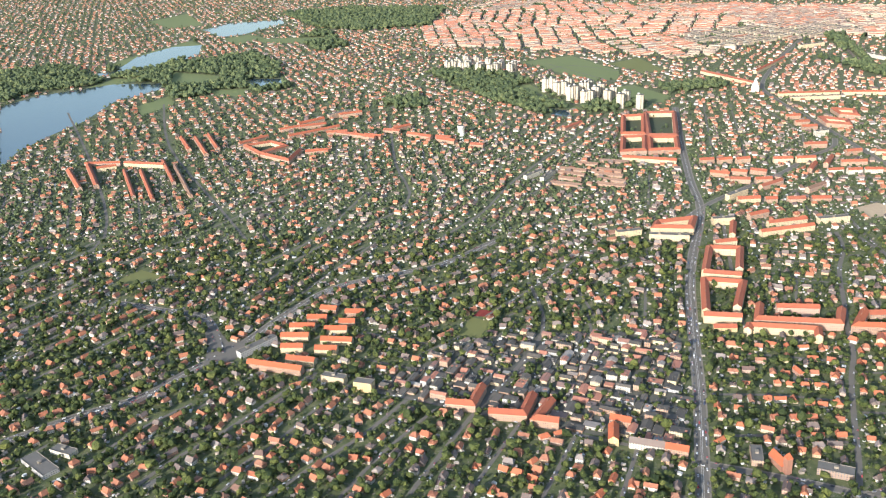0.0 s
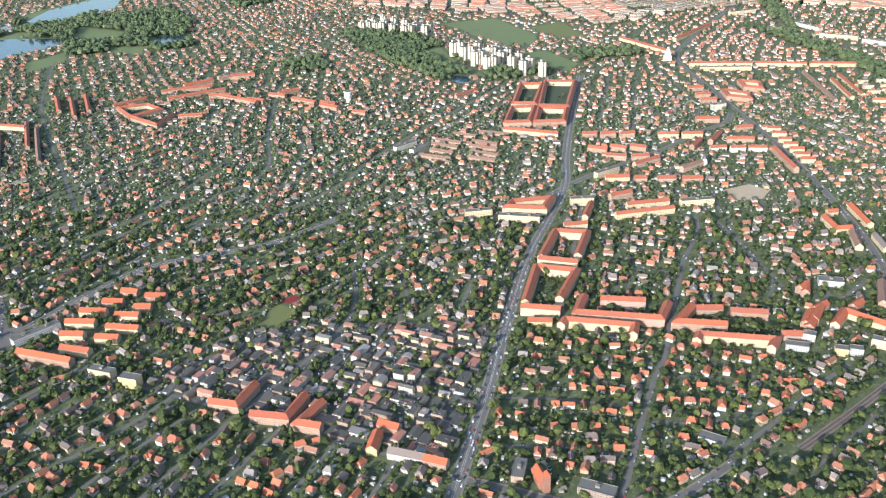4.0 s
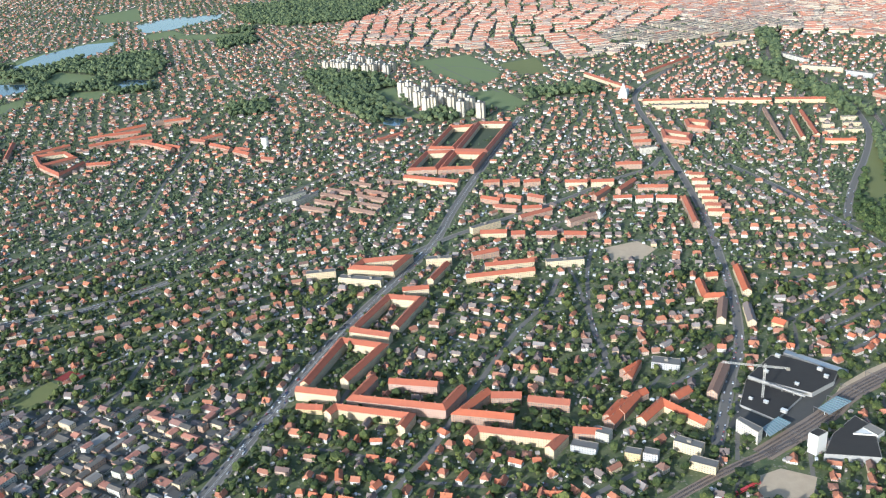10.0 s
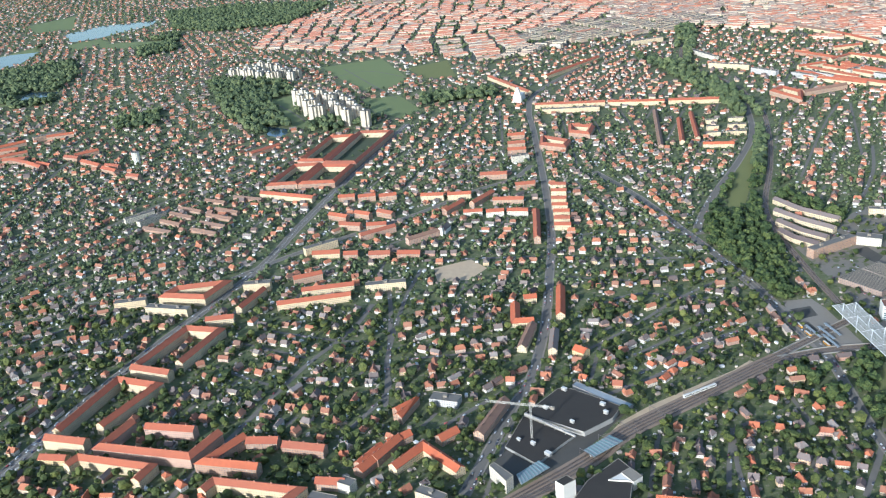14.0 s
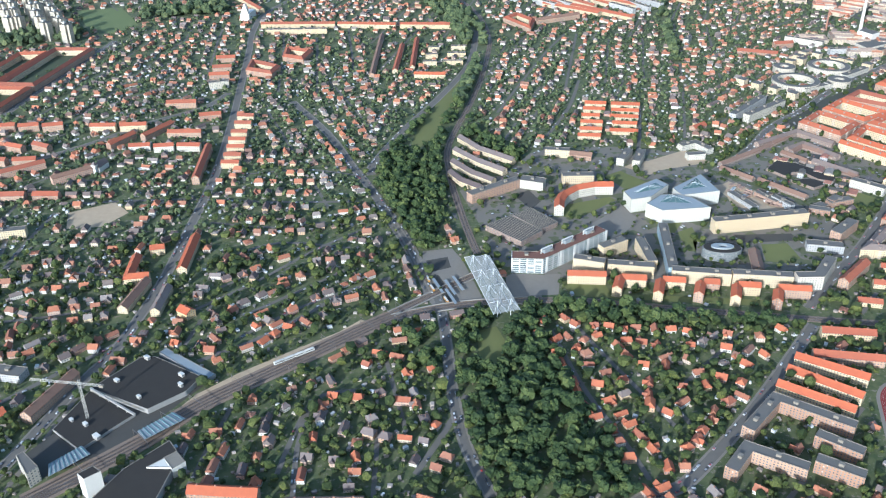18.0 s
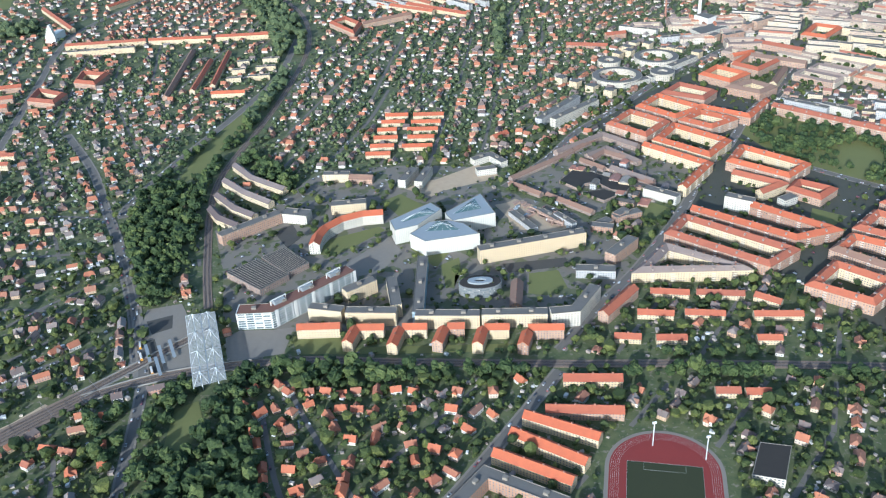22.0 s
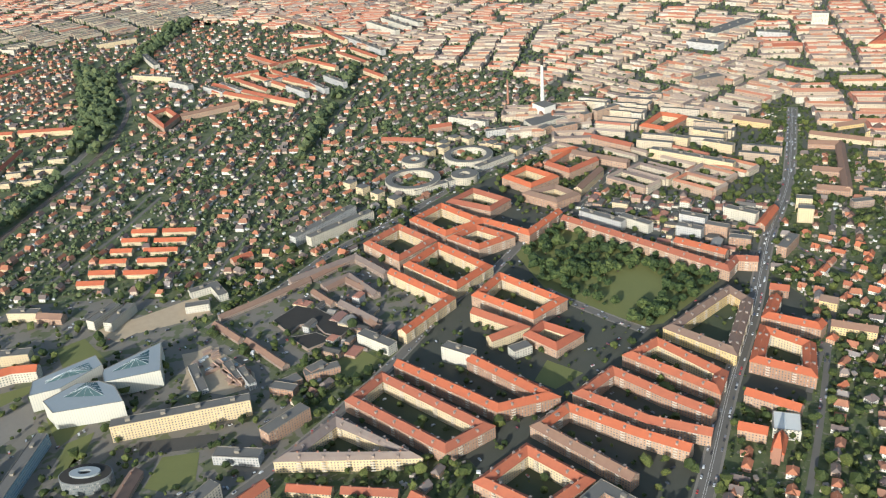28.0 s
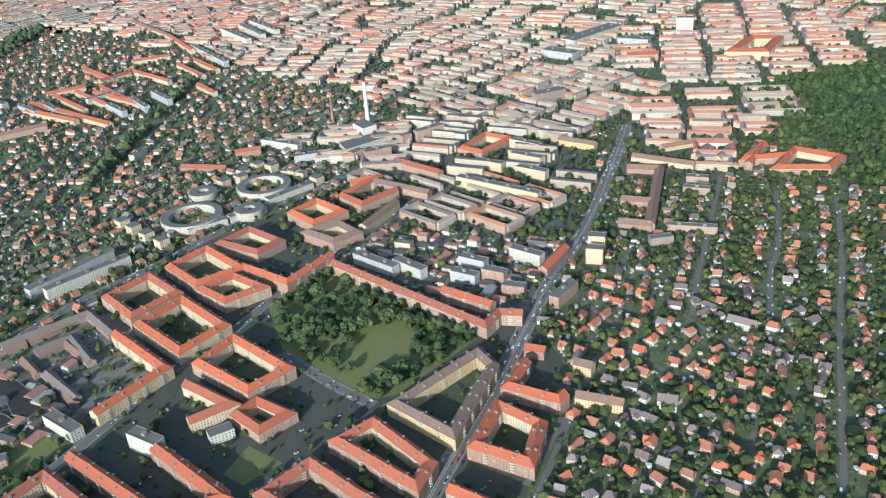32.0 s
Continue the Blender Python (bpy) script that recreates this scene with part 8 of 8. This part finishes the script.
def town_row(wl, rf, a, b, top, half, flat, even):
    """A straight row of houses from a to b, in steps of uneven height."""
    a, b = Vector(a), Vector(b)
    d = b - a
    n = 1 if even else max(1, int(d.length / 19))
    u = d.normalized()
    v = Vector((-u.y, u.x)) * half
    for k1 in range(n):
        p, q = a + d * k1 / n, a + d * (k1 + 1) / n
        h = top + rng.uniform(-1.3, 1.3)
        e = h if flat else h - 2.8
        wl.prism([tuple(p - v), tuple(q - v), tuple(q + v), tuple(p + v)], 0, e, True, False)
        w = v * 1.08
        if flat:
            rf.prism([tuple(p - v * 0.96), tuple(q - v * 0.96), tuple(q + v * 0.96), tuple(p + v * 0.96)], e - 0.2, e + 0.3, False)
        else:
            rf.add([(*(p - w), e - 0.2), (*(q - w), e - 0.2), (*q, h), (*p, h), (*(q + w), e - 0.2), (*(p + w), e - 0.2)], [(0, 1, 2, 3), (3, 2, 4, 5), (0, 3, 5), (1, 4, 2)])


def old_town():
    """Quarters with their own street directions, filled with courts, rows and slabs."""
    spots = []
    for p, lean, reddish in zip(towns, (-0.62, -0.62, 0.12, -0.62), (0.4, 0.3, 0.85, 0.3)):
        xs, ys = [q[0] for q in p], [q[1] for q in p]
        x0, x1, y0, y1 = min(xs), min(3900, max(xs)), min(ys), min(6800, max(ys))
        n = max(3, int((x1 - x0) * (y1 - y0) / 150000))
        seeds = np.column_stack([rng.uniform(x0, x1, n), rng.uniform(y0, y1, n)])
        for k1 in range(n):
            sx, sy = seeds[k1]
            th = lean + rng.normal(0, 0.28)
            lx, ly = rng.uniform(44, 92), rng.uniform(28, 42)
            style, hue = rng.choice(["court", "rows", "slabs"], p=[0.6, 0.28, 0.12]), rng.random() < reddish
            c, sn = math.cos(th), math.sin(th)
            for a in np.arange(-760, 761, lx + 13):
                for b in np.arange(-760, 761, ly + 12):
                    x, y = sx + a * c - b * sn + rng.normal(0, 4), sy + a * sn + b * c + rng.normal(0, 4)
                    if at(x, y) != CITY or not inside(p, np.array([x]), np.array([y]))[0] or rng.random() < 0.08:
                        continue
                    if np.argmin(np.hypot(seeds[:, 0] - x, seeds[:, 1] - y)) != k1:
                        continue
                    w, d = lx * rng.uniform(0.8, 1.0) / 2, ly * rng.uniform(0.8, 1.0) / 2
                    line = [(x + u * c - v * sn, y + u * sn + v * c) for u, v in ((-w, -d), (w, -d), (w, d), (-w, d))]
                    spots.append((y - 0.2 * x, str(style) if rng.random() < 0.8 else "rows", bool(hue) if rng.random() < 0.75 else not hue, line, rng.uniform(10.5, 15)))
    spots.sort(key=lambda q: q[0])
    far_parts = {q: Soup() for q in ("wall", "city", "redcity", "flat")}
    for n, (_, style, red, line, top) in enumerate(spots):
        near = n < 40
        cx, cy = line[0] if near else (0.0, 0.0)
        q = [(x - cx, y - cy) for x, y in line]
        tone = "flat" if style == "slabs" else ("redcity" if red else "city")
        rows = []
        if style == "court":
            half = rng.uniform(3.1, 3.9)
            rows += [((q[e], q[(e + 1) % 4]), top, half) for e in range(4)]
            if rng.random() < 0.5:
                f = rng.uniform(0.35, 0.65)
                e0, e1 = Vector(q[0]).lerp(Vector(q[1]), f), Vector(q[3]).lerp(Vector(q[2]), f)
                rows.append(((tuple(e0.lerp(e1, 0.2)), tuple(e0.lerp(e1, 0.75))), top - 3, 3.0))
        else:
            half = rng.uniform(3.2, 4.2)
            rows += [((q[0], q[1]), top, half), ((q[3], q[2]), top + rng.uniform(-2, 2), half)]
            if rng.random() < 0.5:
                rows.append(((tuple(Vector(q[1]).lerp(Vector(q[2]), 0.2)), tuple(Vector(q[1]).lerp(Vector(q[2]), 0.8))), top - 2, 3.3))
        mark_line(line + line[:1], 6, BUILT)
        t = None
        if near:
            t = tagged(new("tenement_block"), "far town tenement block with flat roof" if tone == "flat" else ("far town tenement block with red tiled roof" if red else "far town tenement block with worn brown roof"), "tenement block", "town blocks")
            t.location = (cx, cy, 0)
        for e, h, half in rows:
            wl, rf = (Soup(), Soup()) if near else (far_parts["wall"], far_parts[tone])
            town_row(wl, rf, *e, h, half, style == "slabs", near)
            if near:
                wl.make("wall", WALLS["city"], t), rf.make("roof", ROOFS[tone], t)
    t = tagged(new("old_town"), "dense far town of courtyard blocks with tiled roofs", "town", kind="stuff")
    tagged(far_parts["wall"].make("wall", WALLS["city"], t), kind="stuff")
    for q in ("city", "redcity", "flat"):
        tagged(far_parts[q].make("roof", ROOFS[q], t), kind="stuff")


sheds()
old_town()


# ---------------------------------------------------------------- trees
def blob(seed, sub, clumps, squash=0.8):
    """An uneven crown of several clumps, about 1 m in radius, standing on z = 0."""
    r = random.Random(seed)
    vs, ts, o = [], [], 0
    for q in range(clumps):
        bm = bmesh.new()
        bmesh.ops.create_icosphere(bm, subdivisions=sub, radius=1.0)
        rad = (0.72 if clumps > 1 else 0.95) if q == 0 else r.uniform(0.34, 0.52)
        ang, dist, h = r.uniform(0, 6.3), 0 if q == 0 else r.uniform(0.45, 0.7), 1.05 if q == 0 else r.uniform(0.6, 1.5)
        for v in bm.verts:
            f = rad * (1 + 0.75 * noise.noise(v.co * 1.7 + Vector((seed * 3.1, q * 5.7, 0))) + r.uniform(-0.13, 0.13))
            v.co = Vector((v.co.x * f + math.cos(ang) * dist, v.co.y * f + math.sin(ang) * dist, v.co.z * f * squash + h))
        bm.verts.index_update()
        vs += [tuple(v.co) for v in bm.verts]
        ts += [tuple(o + v.index for v in f.verts) for f in bm.faces]
        o += len(bm.verts)
        bm.free()
    return np.array(vs, np.float32), np.array(ts, np.int32), None


CROWNS = [blob(i, 2, 3) for i in range(5)]
PARK_CROWNS = [blob(60 + i, 1, 4) for i in range(6)]
MID_CROWNS = [blob(20 + i, 1, 2 if i < 5 else 1) for i in range(8)]
FAR_CROWNS = [blob(40 + i, 1, 1) for i in range(7)]


def in_shape(p, spacing):
    xs, ys = [q[0] for q in p], [q[1] for q in p]
    n = int((max(xs) - min(xs)) * (max(ys) - min(ys)) / spacing ** 2)
    x, y = rng.uniform(min(xs), max(xs), n), rng.uniform(min(ys), max(ys), n)
    m = inside(p, x, y)
    return x[m], y[m]


def grow(name, text, x, y, size, crowns, mat):
    kind = rng.integers(0, len(crowns), len(x))
    turn, zsc = rng.uniform(0, 6.28, len(x)), size * rng.uniform(0.85, 1.35, len(x))
    t = tagged(new(name), text, "trees", kind="stuff")
    tagged(scatter("crown", [(*crowns[j], np.nonzero(kind == j)[0]) for j in range(len(crowns))], x, y, turn, size, mat, t, False, zsc), kind="stuff")


# woods and parks
wx, wy, wz = [], [], []
for p, kind in woods:
    x, y = in_shape(p, (8.5 if min(q[1] - 0.3 * q[0] for q in p) < 1500 else 13.0) if kind == "wood" else 12.5)
    m = at(x, y) == WOOD
    wx.append(x[m]), wy.append(y[m])
wx, wy = np.concatenate(wx), np.concatenate(wy)
near = wy < 1800
mid = ~near & (wy - 0.3 * wx < 1600)
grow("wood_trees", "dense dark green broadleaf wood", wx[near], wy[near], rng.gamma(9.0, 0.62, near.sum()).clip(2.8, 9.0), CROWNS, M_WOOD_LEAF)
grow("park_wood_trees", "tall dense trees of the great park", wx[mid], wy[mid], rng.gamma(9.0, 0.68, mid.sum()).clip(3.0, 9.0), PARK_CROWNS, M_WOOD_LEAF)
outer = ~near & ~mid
# far crowns take the leaf colour lightened for haze
grow("far_wood_trees", "far woods beside the lakes and hills", wx[outer], wy[outer], rng.uniform(6.0, 10.5, outer.sum()), FAR_CROWNS, M_HAZED_LEAF)
# single large trees of the parks and woods
def tree_proto(i):
    v, t, _ = CROWNS[i]
    crown = bulk("crown", v, t, None, M_WOOD_LEAF)
    s = Soup()
    for a in range(7):
        q0, q1 = 2 * math.pi * a / 7, 2 * math.pi * (a + 1) / 7
        s.add([(0.09 * math.cos(q0), 0.09 * math.sin(q0), 0), (0.09 * math.cos(q1), 0.09 * math.sin(q1), 0), (0.05 * math.cos(q1), 0.05 * math.sin(q1), 0.7), (0.05 * math.cos(q0), 0.05 * math.sin(q0), 0.7)], [(0, 1, 2, 3)])
    for a in range(4):
        q0 = a * 1.7 + i
        beam(s, (0, 0, 0.45), (0.4 * math.cos(q0), 0.4 * math.sin(q0), 0.95), 0.05)
    trunk = s.make("trunk", M_BARK)
    out = (trunk.data, crown.data)
    bpy.data.objects.remove(trunk), bpy.data.objects.remove(crown)
    return out


TREES = [tree_proto(i) for i in range(5)]
spots = [(a, c) for a, c in zip(rng.uniform(-300, 2500, 60000), rng.uniform(800, 1750, 60000)) if at(a, c) == WOOD]
for n, q in enumerate(rng.permutation(len(spots))[:180]):
    a, c = spots[q]
    size = rng.uniform(5.0, 8.0)
    t = tagged(new("tree"), "large broadleaf tree with full dark green crown", "tree", "park and wood trees")
    t.matrix_basis = pose(a, c, 0, 0, 0, rng.uniform(0, 360)) @ Matrix.Diagonal((size, size, size * rng.uniform(0.9, 1.3), 1))
    for nm, me in zip(("trunk", "crown"), TREES[n % 5]):
        same_mesh(nm, me, t, Matrix())
# gardens, courts and streets
n = 1000000
x, y = rng.uniform(-3900, 3900, n), rng.uniform(650, 6800, n)
here = at(x, y)
m = (here == FREE) | ((here == CITY) & (rng.random(n) < 0.9)) | ((here == COURT) & (rng.random(n) < 0.26)) | ((here == MIXED) & (rng.random(n) < 0.75)) | ((here == CAMPUS) & (rng.random(n) < 0.34))
x, y = x[m], y[m]
rank = y - 0.25 * np.abs(x - 900) - 0.18 * x
near_now = rank < 1350
far = rank >= 1350
keep = rng.random(len(x)) < np.interp(rank, (900, 1150, 1500, 2100, 2900, 4500), (0.86, 0.62, 0.38, 0.19, 0.07, 0.04))
keep |= (at(x, y) == CITY) & (rng.random(len(x)) < 0.22)
for p in clearings:
    keep &= ~inside(p, x, y) | (rng.random(len(x)) < 0.35)
x, y, far, rank = x[keep], y[keep], far[keep], rank[keep]
rowx, rowy = [], []
for nm, wd, q in streets:
    for a, b in zip(q, q[1:]):
        d = math.dist(a, b)
        for u in np.arange(5, d - 2, 11.0):
            for o in (-wd / 2 - 4.0, wd / 2 + 4.0):
                if rng.random() < (0.34 if wd > 7 else 0.42):
                    px, py = a[0] + (b[0] - a[0]) * u / d - o * (b[1] - a[1]) / d, a[1] + (b[1] - a[1]) * u / d + o * (b[0] - a[0]) / d
                    if at(px, py) in (ROAD, FREE, COURT) and py - 0.3 * px < 1500:
                        rowx.append(px), rowy.append(py)
x, y = np.concatenate([x, rowx]), np.concatenate([y, rowy])
far, rank = np.concatenate([far, np.zeros(len(rowx), bool)]), np.concatenate([rank, np.zeros(len(rowx))])
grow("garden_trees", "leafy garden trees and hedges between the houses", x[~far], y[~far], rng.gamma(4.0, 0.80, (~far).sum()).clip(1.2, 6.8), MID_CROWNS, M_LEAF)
grow("far_garden_trees", "far garden trees between small houses", x[far], y[far], np.interp(rank[far], (1350, 2200, 3200, 4500), (1.0, 1.1, 1.3, 1.6)) * rng.uniform(1.9, 4.2, far.sum()), FAR_CROWNS, M_HAZED_LEAF)
# garden sheds, greenhouses and terraces
n = 90000
x, y = rng.uniform(-1500, 2900, n), rng.uniform(650, 2300, n)
here = at(x, y)
m = ((here == FREE) & (rng.random(n) < 0.32)) | ((here == MIXED) & (rng.random(n) < 0.5))
x, y = x[m], y[m]
s = Soup()
s.box(0, 0, 0, 2.3, 4.2, 2.8)
box = (np.array(s.v, np.float32), np.array(s.t, np.int32), None)
t = tagged(new("garden_sheds"), "small pale garden sheds and greenhouses", "sheds", kind="stuff")
k = Mat("shed_boards", 0.7)
M_HUT = k.done(k.ramp(k.rand(), (0.0, (0.62, 0.61, 0.58)), (0.2, (0.4, 0.4, 0.39)), (0.3, (0.20, 0.16, 0.13)), (0.8, (0.35, 0.30, 0.26)), (1.0, (0.45, 0.38, 0.30))))
tagged(scatter("shed", [(*box, np.arange(len(x)))], x, y, rng.uniform(0, 3.1, len(x)), rng.uniform(0.5, 1.3, len(x)), M_HUT, t), kind="stuff")


# parked cars too many to count: yards, courts, kerbs
px, py, pr = [], [], []
for _ in range(60000):
    x, y = rng.uniform(-600, 2700), rng.uniform(800, 1950)
    c = at(x, y)
    if (c == MIXED and rng.random() < 0.06) or (c == CAMPUS and rng.random() < 0.10) or (c == COURT and rng.random() < 0.05):
        px.append(x), py.append(y), pr.append(rng.choice([0.4, 0.4 + math.pi / 2]))
for nm, wd, q in streets:
    for a, b in zip(q, q[1:]):
        d, th = math.dist(a, b), math.atan2(b[1] - a[1], b[0] - a[0])
        for u in np.arange(3, d - 3, 6.0):
            for off in (-wd / 2 + 1.0, wd / 2 - 1.0):
                if rng.random() < (0.33 if wd > 7 else 0.12) and a[1] - 0.3 * a[0] < 1500:
                    px.append(a[0] + (b[0] - a[0]) * u / d - off * math.sin(th)), py.append(a[1] + (b[1] - a[1]) * u / d + off * math.cos(th)), pr.append(th)
s = Soup()
s.box(0, 0, 0.35, 1.0, 4.4, 1.8)
s.box(-0.2, 0, 1.0, 1.5, 2.4, 1.6)
mini = (np.array(s.v, np.float32), np.array(s.t, np.int32), None)
k = Mat("mixed_car_paint", 0.35)
M_CARS = k.done(k.ramp(k.rand(), (0.0, (0.6, 0.6, 0.59)), (0.2, (0.36, 0.37, 0.38)), (0.26, (0.03, 0.03, 0.035)), (0.6, (0.06, 0.07, 0.09)), (0.65, (0.35, 0.05, 0.04)), (0.75, (0.16, 0.16, 0.17)), (1.0, (0.4, 0.4, 0.41))))
px, py, pr = np.array(px), np.array(py), np.array(pr, float)
t = tagged(new("parked_cars"), "many parked cars in yards and along kerbs", "cars", kind="stuff")
tagged(scatter("car_body", [(*mini, np.arange(len(px)))], px, py, pr, np.ones(len(px)), M_CARS, t, False, None, np.full(len(px), 0.15)), kind="stuff")


# ---------------------------------------------------------------- cars on the wider streets
def car_proto(i, c):
    mat = plain(f"car_paint_{'abcdefg'[i]}", c, tuple(v * 0.9 for v in c), 2.0, 0.35)
    s = Soup()
    s.box(0, 0, 0.35, 0.95, 4.4, 1.8)
    s.box(0, 0, 0.95, 1.05, 4.1, 1.7)
    tmp = s.make("body", mat)
    s = Soup()
    s.add([(-1.5, -0.78, 1.05), (1.2, -0.78, 1.05), (1.2, 0.78, 1.05), (-1.5, 0.78, 1.05), (-1.1, -0.65, 1.5), (0.5, -0.65, 1.5), (0.5, 0.65, 1.5), (-1.1, 0.65, 1.5)], [(0, 1, 5, 4), (1, 2, 6, 5), (2, 3, 7, 6), (3, 0, 4, 7)])
    cab = s.make("windows", M_BLACK)
    s = Soup()
    s.box(-0.3, 0, 1.5, 1.56, 1.7, 1.36)
    top = s.make("car_roof", mat)
    out = [(o.name.split(".")[0], o.data) for o in (tmp, cab, top)]
    for o in (tmp, cab, top):
        bpy.data.objects.remove(o)
    return out


PAINTS = [("white", (0.75, 0.75, 0.74)), ("silver", (0.5, 0.51, 0.52)), ("black", (0.03, 0.03, 0.035)), ("dark blue", (0.04, 0.07, 0.16)), ("red", (0.4, 0.04, 0.04)), ("grey", (0.18, 0.18, 0.19))]
CARS = [car_proto(i, c) for i, (_, c) in enumerate(PAINTS)]
spots = []
for nm, wd, q in streets:
    if wd < 11:
        continue
    for a, b in zip(q, q[1:]):
        d = math.dist(a, b)
        th = math.atan2(b[1] - a[1], b[0] - a[0])
        for u in np.arange(4, d - 4, 6.5):
            for off in (-wd / 2 + 1.3, wd / 2 - 1.3, -wd / 2 + 4.6, wd / 2 - 4.6):
                chance = 0.4 if abs(off) > wd / 2 - 2 else 0.13
                x, y = a[0] + (b[0] - a[0]) * u / d - off * math.sin(th), a[1] + (b[1] - a[1]) * u / d + off * math.cos(th)
                if rng.random() < chance and (y - 0.45 * x) < 1250:
                    spots.append((x, y, th + (math.pi if off > 0 else 0)))
pick = rng.permutation(len(spots))[:200]
for i in pick:
    x, y, th = spots[i]
    c = int(rng.choice(6, p=[0.24, 0.22, 0.2, 0.1, 0.08, 0.16]))
    t = tagged(new("car"), f"{PAINTS[c][0]} car on the asphalt street", "car", "street cars")
    t.matrix_basis = pose(x, y, 0.3, 0, 0, math.degrees(th))
    for nm, me in CARS[c]:
        same_mesh(nm, me, t, Matrix())



# ---------------------------------------------------------------- the scale of the whole
for ob in list(scene.objects):
    if ob.parent is None and ob.type in ("MESH", "EMPTY"):
        ob.matrix_basis = Matrix.Scale(K, 4) @ ob.matrix_basis
